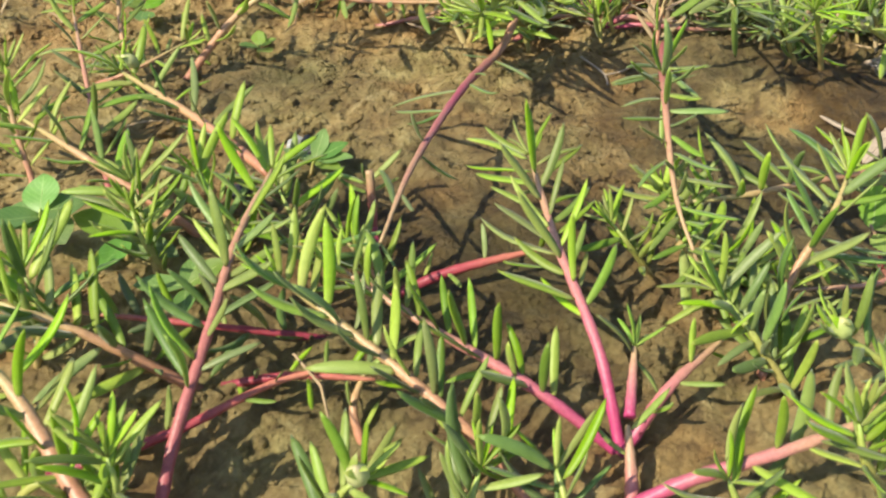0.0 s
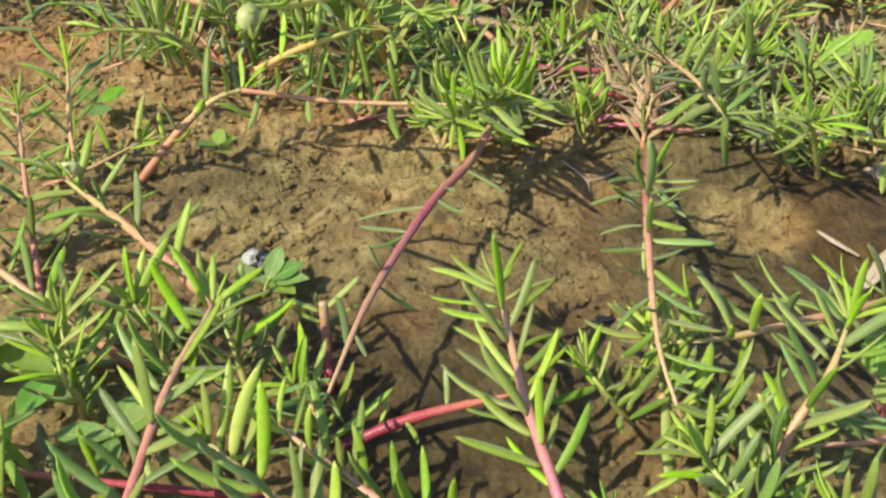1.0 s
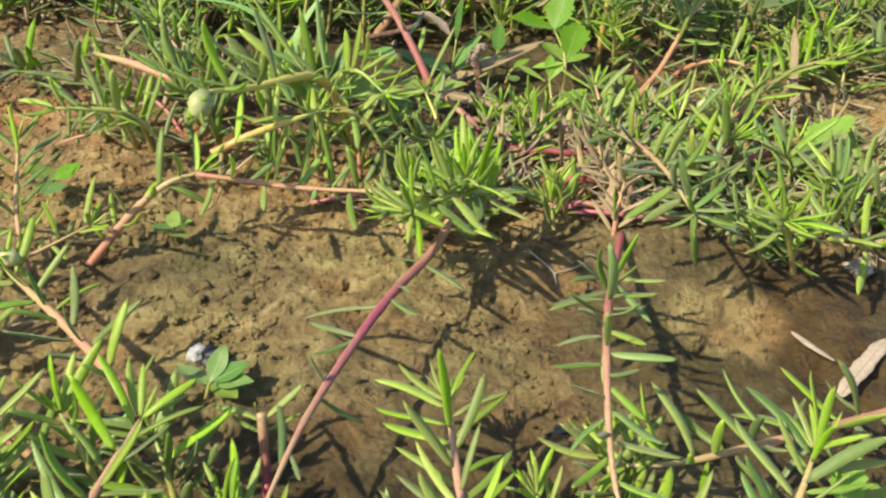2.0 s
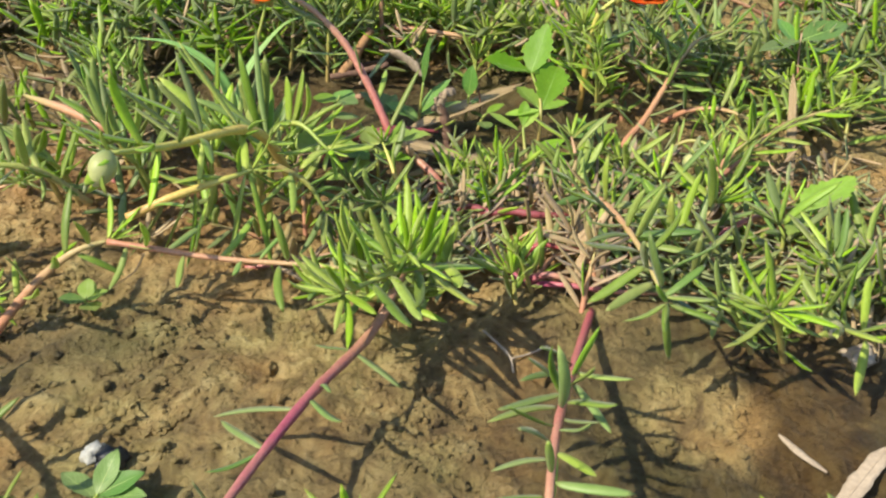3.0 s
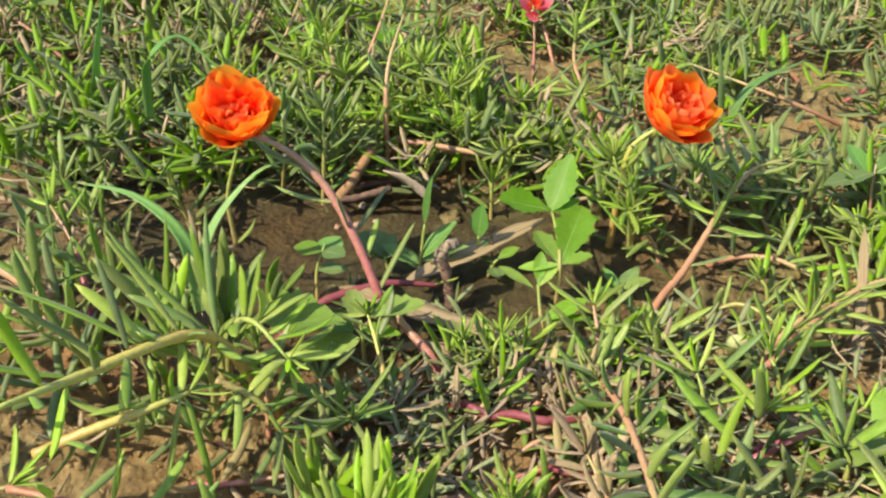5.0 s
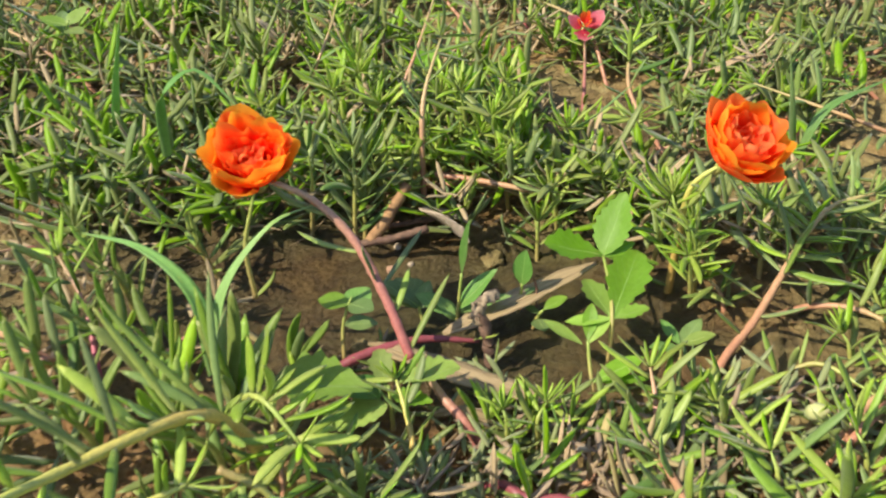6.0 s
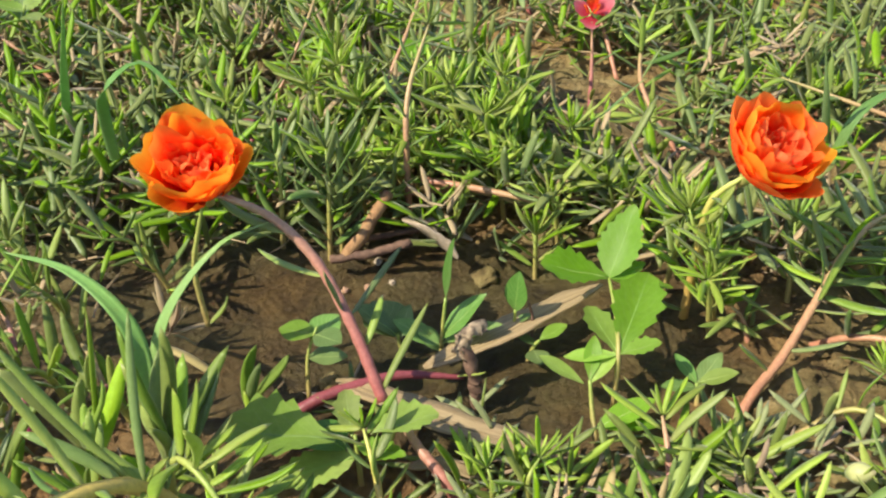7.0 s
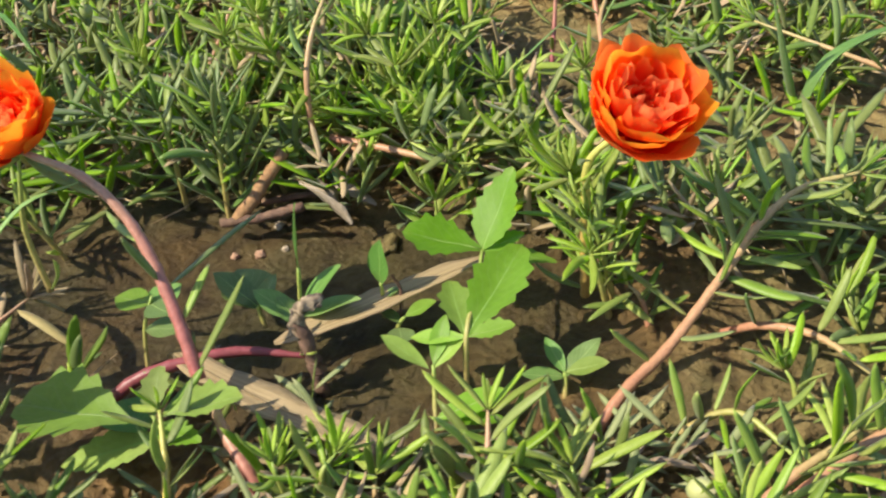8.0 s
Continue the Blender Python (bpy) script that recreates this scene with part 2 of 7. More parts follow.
P_INNER = petal_material("inner_petal", (0.78, 0.009, 0.007), (0.98, 0.055, 0.010), (1.0, 0.27, 0.04))
P_HEART = petal_material("heart_petal", (0.80, 0.012, 0.012), (1.0, 0.10, 0.035), (1.0, 0.34, 0.11))
P_SALMON = petal_material("salmon_petal", (0.90, 0.025, 0.009), (1.0, 0.105, 0.015), (1.0, 0.27, 0.050))
P_PINK = petal_material("rose_petal", (0.70, 0.05, 0.09), (0.84, 0.14, 0.21), (0.90, 0.32, 0.36))
M_BUD = leaf_material("bud", (0.30, 0.42, 0.12), (0.50, 0.54, 0.20), (0.58, 0.52, 0.26), 0.3, 0.45)


# ---- shapes ----
def mesh_of(name, verts, faces, mat, uvs=None, smooth=True):
    data = bpy.data.meshes.new(name)
    data.from_pydata([tuple(v) for v in verts], [], faces)
    if uvs is not None:
        layer = data.uv_layers.new(name="UVMap")
        for loop in data.loops:
            layer.data[loop.index].uv = uvs[loop.vertex_index]
    if smooth:
        data.polygons.foreach_set("use_smooth", [True] * len(data.polygons))
    data.materials.append(mat)
    data.update()
    return data


def thing(name, place, label, category, group="", kind=""):
    ob = new(name)
    ob.empty_display_size = 0.01
    ob.location = place
    return tagged(ob, label, category, group, kind)


def part(name, data, parent, m=None, label=""):
    ob = new(name, data)
    ob.parent = parent
    if m is not None:
        ob.matrix_basis = m
    if label:
        ob["label"] = label
    return ob


def curve_points(points, count):
    """Evenly stepped points on a smooth line through the given ones."""
    p = [Vector(v) for v in points]
    p = [p[0] * 2 - p[1]] + p + [p[-1] * 2 - p[-2]]
    fine = []
    for i in range(1, len(p) - 2):
        for k in range(12):
            u = k / 12
            fine.append(0.5 * (2 * p[i] + (p[i + 1] - p[i - 1]) * u + (2 * p[i - 1] - 5 * p[i] + 4 * p[i + 1] - p[i + 2]) * u * u + (3 * p[i] - p[i - 1] - 3 * p[i + 1] + p[i + 2]) * u ** 3))
    fine.append(p[-2])
    gone = [0.0]
    for a, b in zip(fine, fine[1:]):
        gone.append(gone[-1] + (b - a).length)
    out, j = [], 0
    for k in range(count):
        want = gone[-1] * k / (count - 1)
        while j < len(fine) - 2 and gone[j + 1] < want:
            j += 1
        span = max(gone[j + 1] - gone[j], 1e-9)
        out.append(fine[j].lerp(fine[j + 1], (want - gone[j]) / span))
    return out, gone[-1]


def tube(name, line, radius, mat, sides=8, swell=0.0, flat=1.0):
    """A tapered round stem along a line, closed at both ends."""
    verts, uvs, faces = [], [], []
    side = Vector((0, 0, 1))
    n = len(line)
    for k, p in enumerate(line):
        ahead = (line[min(k + 1, n - 1)] - line[max(k - 1, 0)]).normalized()
        across = ahead.cross(side)
        across = across.normalized() if across.length > 1e-4 else Vector((1, 0, 0))
        up = across.cross(ahead).normalized()
        r = radius(k / (n - 1)) * (1 + swell * (1 if k % 3 == 0 else 0))
        for s in range(sides):
            a = 2 * math.pi * s / sides
            verts.append(p + across * (r * math.cos(a)) + up * (r * flat * math.sin(a)))
            uvs.append((s / sides, k / (n - 1)))
        if k:
            o = (k - 1) * sides
            faces += [(o + s, o + (s + 1) % sides, o + sides + (s + 1) % sides, o + sides + s) for s in range(sides)]
    for k, q, turn in ((0, line[0], 1), (n - 1, line[-1], -1)):
        verts.append(q)
        uvs.append((0.5, k / (n - 1)))
        c = len(verts) - 1
        faces += [((c, k * sides + (s + 1) % sides, k * sides + s) if turn > 0 else (c, k * sides + s, k * sides + (s + 1) % sides)) for s in range(sides)]
    return mesh_of(name, verts, faces, mat, uvs)


def fleshy_leaf(bend, twist, mat, blunt=0.7, sides=6, rings=9, width=0.077):
    """One succulent leaf of unit length along +y: a flattened strap with nearly parallel sides and a blunt tip, curving up."""
    verts, uvs, faces = [(0, 0, 0)], [(0.5, 0.0)], []
    for k in range(1, rings):
        u = k / rings
        w = 1.18 * width * u ** 0.30 * (1 - u ** 3.4) ** blunt
        z, x = bend * u * u + 0.02 * math.sin(5.0 * u + 9.0 * twist), twist * u * u
        for s in range(sides):
            a = 2 * math.pi * (s + 0.5) / sides
            verts.append((x + w * math.cos(a), u, z + 0.42 * w * math.sin(a) - (0.26 * w if abs(math.cos(a)) < 0.5 and math.sin(a) > 0 else 0)))
            uvs.append((s / sides, u))
    verts.append((twist, 1.0, bend + 0.02 * math.sin(5.0 + 9.0 * twist)))
    uvs.append((0.5, 1.0))
    last = len(verts) - 1
    faces += [(0, 1 + (s + 1) % sides, 1 + s) for s in range(sides)]
    for k in range(rings - 2):
        o = 1 + k * sides
        faces += [(o + s, o + (s + 1) % sides, o + sides + (s + 1) % sides, o + sides + s) for s in range(sides)]
    o = 1 + (rings - 2) * sides
    faces += [(o + s, o + (s + 1) % sides, last) for s in range(sides)]
    return mesh_of("leaf", verts, faces, mat, uvs)


LEAVES = {}
for tone, mat in (("young", M_YOUNG), ("mid", M_LEAF), ("deep", M_DEEP), ("dry", M_DRY_LEAF), ("pale", M_PALE)):
    LEAVES[tone] = [fleshy_leaf(b, t, mat, blunt) for b, t, blunt in ((0.08, 0.03, 0.60), (0.18, -0.06, 0.75), (0.30, 0.08, 0.65), (-0.14, -0.05, 0.70), (0.10, 0.18, 0.80), (-0.05, -0.16, 0.62), (0.22, -0.14, 0.72))]


def aimed(origin, way, size, width=1.0, roll=0.0, up=Vector((0, 0, 1))):
    """The pose of a leaf that leaves origin in the direction way, its upper face as level as can be."""
    y = way.normalized()
    x = y.cross(up)
    x = x.normalized() if x.length > 1e-3 else Vector((1, 0, 0))
    z = x.cross(y)
    turn = Matrix((x, y, z)).transposed().to_4x4()
    return Matrix.Translation(origin) @ turn @ Matrix.Rotation(roll, 4, "Y") @ Matrix.Diagonal((size * width, size, size * width, 1))


def ground_height(x, y):
    """Lumpy, trodden silt: a low rise, soft hollows and crumbs."""
    reach = max(abs(x), abs(y - 0.4)) - 1.0
    if reach > 1.5:
        return 0.0
    p = Vector((x, y, 0.0))
    z = (0.006 * noise.noise(p * 9.0) + 0.0040 * noise.noise(p * 31.0)) * max(0.0, 1.0 - max(0.0, reach) / 0.8)
    near = max(0.0, 1.0 - max(abs(x) - 0.5, 0, abs(y - 0.4) - 0.7) * 3)
    if near > 0:
        hollow = math.exp(-(((x + 0.05) / 0.12) ** 2 + ((y - 0.43) / 0.06) ** 2))
        rough = (0.5 + 0.5 * noise.noise(p * 14.0 + Vector((3, 7, 1)))) * (1 - 0.75 * hollow)
        z += near * (0.3 + 1.3 * rough) * (1 - 0.45 * hollow) * (0.0030 * noise.noise(p * 80.0) + 0.0022 * noise.noise(p * 180.0) + 0.0014 * noise.noise(p * 370.0))
        cells = noise.voronoi(p * 55.0 + Vector((noise.noise(p * 60.0), noise.noise(p * 60.0 + Vector((4, 4, 0))), 0)) * 0.5)[0]
        split = min(1.0, (cells[1] - cells[0]) * 3.5)
        z += near * (0.0009 * (1 - hollow) * (split - 1) * max(0.0, noise.noise(p * 11.0 + Vector((8, 2, 0))) + 0.35) + 0.0014 * rough * (0.5 - cells[0]))
        tilled = math.exp(-((y - 0.345) / 0.05) ** 4)
        if tilled > 0.02:
            big = noise.voronoi(p * 85.0 + Vector((noise.noise(p * 90.0), noise.noise(p * 90.0 + Vector((1, 6, 0))), 0)) * 0.45)[0]
            z += tilled * (0.0034 * (0.45 - big[0]) * (0.6 + 0.8 * noise.noise(p * 40.0)) + 0.0013 * noise.noise(p * 260.0))
        z -= near * 0.006 * hollow
    return z


# Dark share of the soil: hollow mud, plus shade painted as patches.
def damp_shade_at(x, y):
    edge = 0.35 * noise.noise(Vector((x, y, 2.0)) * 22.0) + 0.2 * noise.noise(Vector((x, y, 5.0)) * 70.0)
    wet_shaded = 1.62 - math.hypot((x + 0.05) / 0.17, (y - 0.435) / 0.080) + edge
    # shaded ground between the front shoots, painted dark
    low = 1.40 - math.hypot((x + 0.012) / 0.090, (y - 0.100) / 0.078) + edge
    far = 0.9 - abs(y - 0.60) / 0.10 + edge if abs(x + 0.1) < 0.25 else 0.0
    # painted shade on the right; the exp term leaves a sunlit spot in it
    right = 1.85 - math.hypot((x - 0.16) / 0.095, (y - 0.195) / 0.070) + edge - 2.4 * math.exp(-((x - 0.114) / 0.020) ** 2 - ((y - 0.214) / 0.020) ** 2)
    # mossy soil with the shade of the left shoots painted in
    mossy_shade = 1.15 - math.hypot((x + 0.115) / 0.065, (y - 0.222) / 0.030) + edge
    return min(1.0, max(0.0, max(wet_shaded, low * 0.9, far * 0.8, right * 0.95, mossy_shade * 0.7)))


def red_at(x, y):
    """Redder, clodded soil under the shoots between the bare silt and the hollow."""
    return min(1.0, max(0.0, 1.2 - max(0.0, abs(x) - 0.25) * 6 - abs(y - 0.345) / 0.06 + 0.5 * noise.noise(Vector((x, y, 6.0)) * 25.0)))


def build_ground():
    def steps(low, high, fine, far):
        out = list(np.arange(low, high + fine / 2, fine))
        step, a, b, left, right = fine, low, high, [], []
        while b - high < far:
            step *= 1.45
            a, b = a - step, b + step
            left.append(a)
            right.append(b)
        return left[::-1] + [float(v) for v in out] + right
    xs, ys = steps(-0.36, 0.34, 0.0017, 300.0), steps(0.0, 0.72, 0.0017, 300.0)
    verts = [(x, y, ground_height(x, y)) for y in ys for x in xs]
    w = len(xs)
    faces = [(j * w + i, j * w + i + 1, (j + 1) * w + i + 1, (j + 1) * w + i) for j in range(len(ys) - 1) for i in range(w - 1)]
    data = mesh_of("ground", verts, faces, M_SOIL)
    # per-vertex share of mud and painted shade
    damp_shade = data.attributes.new("damp_shade", "FLOAT", "POINT")
    damp_shade.data.foreach_set("value", [damp_shade_at(x, y) if abs(x) < 1 and abs(y) < 2 else 0.0 for x, y, _ in verts])
    red = data.attributes.new("red", "FLOAT", "POINT")
    red.data.foreach_set("value", [red_at(x, y) if abs(x) < 1 and abs(y) < 2 else 0.0 for x, y, _ in verts])
    return tagged(new("ground", data), "bare yellow-brown silt soil, crumbly and damp in a hollow", "soil", kind="structure")


ground = build_ground()


# ---- moss rose shoots ----
DICE = random.Random(7)
GOLDEN = radians(137.5)
STEMS = {"pink": S_PINK, "red": S_RED, "tan": S_TAN, "green": S_GREEN, "mauve": S_MAUVE, "rose": S_ROSE, "wine": S_WINE, "gold": S_GOLD, "bruised": S_BRUISED}
WORDS = {"pink": "pink-stemmed", "red": "red-stemmed", "tan": "tan-stemmed", "green": "yellow-green-stemmed", "mauve": "mauve-stemmed", "rose": "dull pink-stemmed", "wine": "dark wine-red-stemmed", "gold": "golden-stemmed", "bruised": "wine-red and tan-stemmed"}


def pick(weights):
    at = DICE.random() * sum(weights.values())
    for key, value in weights.items():
        at -= value
        if at <= 0:
            return key
    return key


def leaf_way(tangent, turn, lift, rise):
    """Direction of a leaf: off the stem by lift degrees, turned round it, drawn up towards the light."""
    side = tangent.cross(Vector((0, 0, 1)))
    side = side.normalized() if side.length > 1e-3 else Vector((1, 0, 0))
    up = side.cross(tangent)
    off = (side * 1.25 * math.cos(turn) + up * max(math.sin(turn), -0.25)).normalized()
    way = tangent * math.cos(radians(lift)) + off * math.sin(radians(lift)) + Vector((0, 0, rise))
    return way.normalized()


def shoot(points, stem="tan", radius=0.0017, leaves=18, size=0.020, start=0.25, lift=66, rise=0.25, tip=7, tones=None, tip_tone="young", label="", name="moss_rose_shoot", wide=1.0, star=0, ends=()):
    """A trailing shoot: a jointed stem and fleshy leaves, scattered along it and gathered in a tuft at its end."""
    tones = tones or {"mid": 6, "deep": 4, "young": 2}
    points = [Vector(p) for p in points]
    floor = ground_height(points[0].x, points[0].y)
    if points[0].z < floor + 0.013:
        points[0].z = floor - 0.0015
    line, length = curve_points(points, max(8, int(len(points) * 7)))
    base = line[0].copy()
    root = thing(name, base, label or f"{WORDS[stem]} trailing shoot with narrow fleshy green leaves", "plant", "moss rose shoots")
    local = [p - base for p in line]
    part("stem", tube("stem", local, lambda u: 0.88 * radius * (1.0 - 0.25 * u - 0.45 * u ** 4), STEMS[stem], swell=0.12), root)
    count = len(local)
    phase = DICE.random() * 6.28
    for k in range(leaves):
        u = start + (0.97 - start) * ((k + DICE.uniform(-0.3, 0.3)) / max(leaves - 1, 1))
        u = min(max(u, 0.0), 0.98)
        i = min(int(u * (count - 1)), count - 2)
        at = local[i].lerp(local[i + 1], u * (count - 1) - i)
        tangent = (local[i + 1] - local[i]).normalized()
        phase += GOLDEN + DICE.uniform(-0.4, 0.4)
        way = leaf_way(tangent, phase, lift + DICE.uniform(-16, 16), rise + DICE.uniform(-0.15, 0.2))
        long = 1.15 * size * DICE.uniform(0.72, 1.18)
        floor = ground_height(base.x + at.x, base.y + at.y)
        end = base.z + at.z + way.z * long
        if end < floor + 0.002:
            way.z = (floor + 0.003 - base.z - at.z) / long
            way.normalize()
        tone = pick(tones)
        if u > 0.8 and DICE.random() < 0.6:
            tone = tip_tone
        part("leaf", DICE.choice(LEAVES[tone]), root, aimed(at + way * 0.0006, way, long, wide * DICE.uniform(0.85, 1.2), DICE.uniform(-0.5, 0.5)))
    tangent = (local[-1] - local[-3]).normalized()
    for k in range(tip):
        phase += GOLDEN
        way = leaf_way(tangent, phase, 8 + (star or 44) * (k + 1) / tip + DICE.uniform(-6, 6), 0.12)
        part("leaf", DICE.choice(LEAVES[tip_tone]), root, aimed(local[-1], way, size * (0.45 + 0.5 * (k + 1) / tip) * DICE.uniform(0.85, 1.1), wide * DICE.uniform(0.8, 1.1), DICE.uniform(-0.5, 0.5)))
    for u, end in ends:
        # leaves whose ends are known one by one
        i = min(int(u * (count - 1)), count - 2)
        at = local[i].lerp(local[i + 1], u * (count - 1) - i)
        way = Vector(end) - base - at
        part("leaf", DICE.choice(LEAVES[pick(tones)]), root, aimed(at, way, way.length, wide * min(1.3, 0.021 / way.length), DICE.uniform(-0.4, 0.4)))
    return root


# ---- flowers ----
def petal_mesh(mat, seed, reach, low, high, spread, ruffle=0.06, frill=0.05):
    """A petal that rises from the heart of the bloom: its slope goes from low to high degrees, its blade wraps round the axis and its rim is frayed and wavy."""
    dice = random.Random(seed)
    nu, nv = 22, 12
    ph, ph2, ph3 = (dice.random() * 6.28 for _ in range(3))
    lean = dice.uniform(-0.12, 0.12)
    line, r, z = [(0.05, 0.0)], 0.05, 0.0
    for j in range(nv):
        slope = radians(low + (high - low) * ((j + 0.5) / nv) ** 1.3)
        r, z = r + math.cos(slope) / nv, z + math.sin(slope) / nv
        line.append((r, z))
    verts, uvs, faces = [], [], []
    for j in range(nv + 1):
        v = j / nv
        half = spread * (0.22 + 0.78 * min(1.0, v * 1.45) ** 0.8)
        for i in range(nu + 1):
            s = 2 * i / nu - 1
            rim = v ** 3 * (0.16 * abs(s) ** 2.6 + frill * math.sin(s * 3.4 + ph) ** 2 + 0.45 * frill * math.sin(s * 11.0 + ph2) + 0.25 * frill * math.sin(s * 21.0 + ph3))
            at = min(max(v - rim, 0.0), 1.0) * nv
            k = min(int(at), nv - 1)
            (r0, z0), (r1, z1) = line[k], line[k + 1]
            r, z = r0 + (r1 - r0) * (at - k), z0 + (z1 - z0) * (at - k)
            wave = ruffle * v * v * (math.sin(s * 4.2 + ph2) + 0.55 * math.sin(s * 10.5 + ph + 2 * v) + 0.12 * math.sin(s * 19.0 + ph3) + 0.3 * math.sin(7.0 * v + 3 * s))
            a = half * s / max(0.35, r) ** 0.75 + lean * v
            rr = r + wave - 0.10 * s * s * v
            verts.append(Vector((reach * rr * math.cos(a), reach * rr * math.sin(a), reach * (z + 0.4 * wave))))
            uvs.append((i / nu, v))
    w = nu + 1
    for j in range(nv):
        for i in range(nu):
            a = j * w + i
            faces.append((a, a + 1, a + w + 1, a + w))
    return mesh_of("petal", verts, faces, mat, uvs)


def axis_turn(axis, spin=0.0):
    return Vector(axis).normalized().to_track_quat("Z", "Y").to_matrix().to_4x4() @ Matrix.Rotation(spin, 4, "Z")


def double_flower(places, axis, size, spin, label, mats, whorls, seed=1):
    """A double moss rose bloom: cupped outer petals, and crumpled inner ones that stand ever steeper, on two sepals."""
    dice = random.Random(seed)
    root = thing("moss_rose_flower", places[0], label, "flower", "moss rose flowers")
    turn = axis_turn(axis, spin)
    for ring, (count, long, low, high, spread, which) in enumerate(whorls):
        for k in range(count):
            a = 2 * math.pi * (k + 0.5 * (ring % 2)) / count + dice.uniform(-0.3, 0.3)
            sheet = petal_mesh(mats[which], seed * 90 + ring * 10 + k, size * long * dice.uniform(0.82, 1.10), low + dice.uniform(-8, 8), high + dice.uniform(-16, 12), spread * dice.uniform(0.9, 1.15), 0.050 + 0.013 * ring, 0.075 + 0.008 * ring)
            tip = Matrix.Rotation(dice.uniform(-0.12, 0.12), 4, "Y")
            part("petal", sheet, root, turn @ Matrix.Translation((0, 0, 0.0004 * ring)) @ Matrix.Rotation(a, 4, "Z") @ tip)
    calyx = part("calyx", tube("calyx", [Vector((0, 0, -0.008 + 0.002 * k)) for k in range(5)], lambda u: 0.0017 + 0.0016 * u, S_GREEN), root, turn)
    for a in (0.4, 3.5):
        part("sepal", LEAVES["mid"][1], calyx, aimed(Vector((0, 0, -0.0025)), Vector((math.cos(a), math.sin(a), -0.06)), size * 0.55, 3.4))
    return root


def bud(places, axis=(0, 0, 1), size=0.009, label="closed pale green flower bud on a moss rose shoot"):
    """A closed bud: a pointed egg wrapped in two sepals."""
    root = thing("flower_bud", places[0], label, "flower bud", "flower buds")
    turn = axis_turn(axis)
    line = [Vector((0, 0, size * k / 8)) for k in range(9)]
    core = part("core", tube("core", line, lambda u: size * 0.36 * math.sin(math.pi * min(0.10 + u * 0.88, 1.0)) ** 0.8 + 0.0001, M_BUD), root, turn)
    for a in (0.0, 2.2, 4.1):
        part("sepal", LEAVES["young"][2], core, aimed(Vector((math.cos(a), math.sin(a), 0)) * size * 0.15, Vector((math.cos(a) * 0.35, math.sin(a) * 0.35, 1)), size * 0.95, 3.0))
    return root


# ---- broad-leaved weeds and grass ----
def blade_leaf(mat, teeth=0, wide=0.30, fold=0.10, droop=0.12, peak=0.45, steps=18):
    """A thin weed leaf of unit length along +y, folded along its midrib; teeth: how deeply the edge is cut."""
    verts, uvs, faces = [], [], []
    for k in range(steps + 1):
        u = k / steps
        half = wide * (math.sin(math.pi * u ** (math.log(0.5) / math.log(peak))) ** 0.85) + 0.012 * (1 - u)
        if teeth and 0 < k < steps:
            half *= 1 + (teeth if k % 2 else -teeth)
        z = -droop * u * u
        for s, share in ((-1, 1.0), (-1, 0.5), (0, 0), (1, 0.5), (1, 1.0)):
            verts.append((s * share * half, u + (0.02 * share if teeth and k % 2 else 0), z + fold * share * half * 2 + 0.012 * math.sin(9 * u + s)))
            uvs.append((0.5 + 0.5 * s * share, u))
        if k:
            o = (k - 1) * 5
            faces += [(o + i, o + i + 1, o + 6 + i, o + 5 + i) for i in range(4)]
    return mesh_of("leaf", verts, faces, mat, uvs)


RIBS = {}


def midrib(sheet, droop):
    """The raised midrib of a weed leaf, as a mesh that lies on the sheet."""
    line = [Vector((0, u, -droop * u * u + 0.012 * math.sin(9 * u) - 0.003)) for u in (0.0, 0.15, 0.3, 0.45, 0.6, 0.75, 0.93)]
    RIBS[sheet.name] = tube("midrib", line, lambda u: 0.011 * (1 - 0.75 * u), M_RIB, 5)
    return sheet


SERRATED = [midrib(blade_leaf(M_BROAD, 0.10, 0.27, 0.05, 0.10, 0.40, 14), 0.10), midrib(blade_leaf(M_BROAD, 0.10, 0.29, 0.12, -0.05, 0.44, 14), -0.05)]
LOBED = [midrib(blade_leaf(M_BROAD, 0.13, 0.27, 0.16, 0.04, 0.60, 12), 0.04), midrib(blade_leaf(M_BROAD, 0.14, 0.25, 0.14, 0.08, 0.58, 10), 0.08)]
OVAL = [midrib(blade_leaf(M_BROAD, 0, 0.27, 0.10, 0.06, 0.55), 0.06), midrib(blade_leaf(M_BROAD_DEEP, 0, 0.24, 0.10, 0.10, 0.5), 0.10)]
ROUND = [midrib(blade_leaf(M_BROAD, 0, 0.42, 0.05, 0.05, 0.5), 0.05), midrib(blade_leaf(M_BROAD_DEEP, 0, 0.44, 0.06, 0.08, 0.5), 0.08)]


def weed(stalk, leaves, label, stem="green", radius=0.0009):
    """A young weed: a thin stalk and its leaves, each as (height along the stalk, heading, lift, length, sheet)."""
    line, _ = curve_points(stalk, 10)
    base = line[0].copy()
    root = thing("weed_seedling", base, label, "weed")
    local = [p - base for p in line]
    part("stalk", tube("stalk", local, lambda u: radius * (1 - 0.5 * u), STEMS[stem], 6), root)
    for u, heading, lift, long, sheet in leaves:
        at = local[min(int(u * 9), 9)]
        a, b = radians(heading), radians(lift)
        way = Vector((math.cos(a) * math.cos(b), math.sin(a) * math.cos(b), math.sin(b)))
        leaf = part("leaf", sheet, root, aimed(at, way, long, 1.0, DICE.uniform(-0.25, 0.25)))
        part("midrib", RIBS[sheet.name], leaf)
    return root


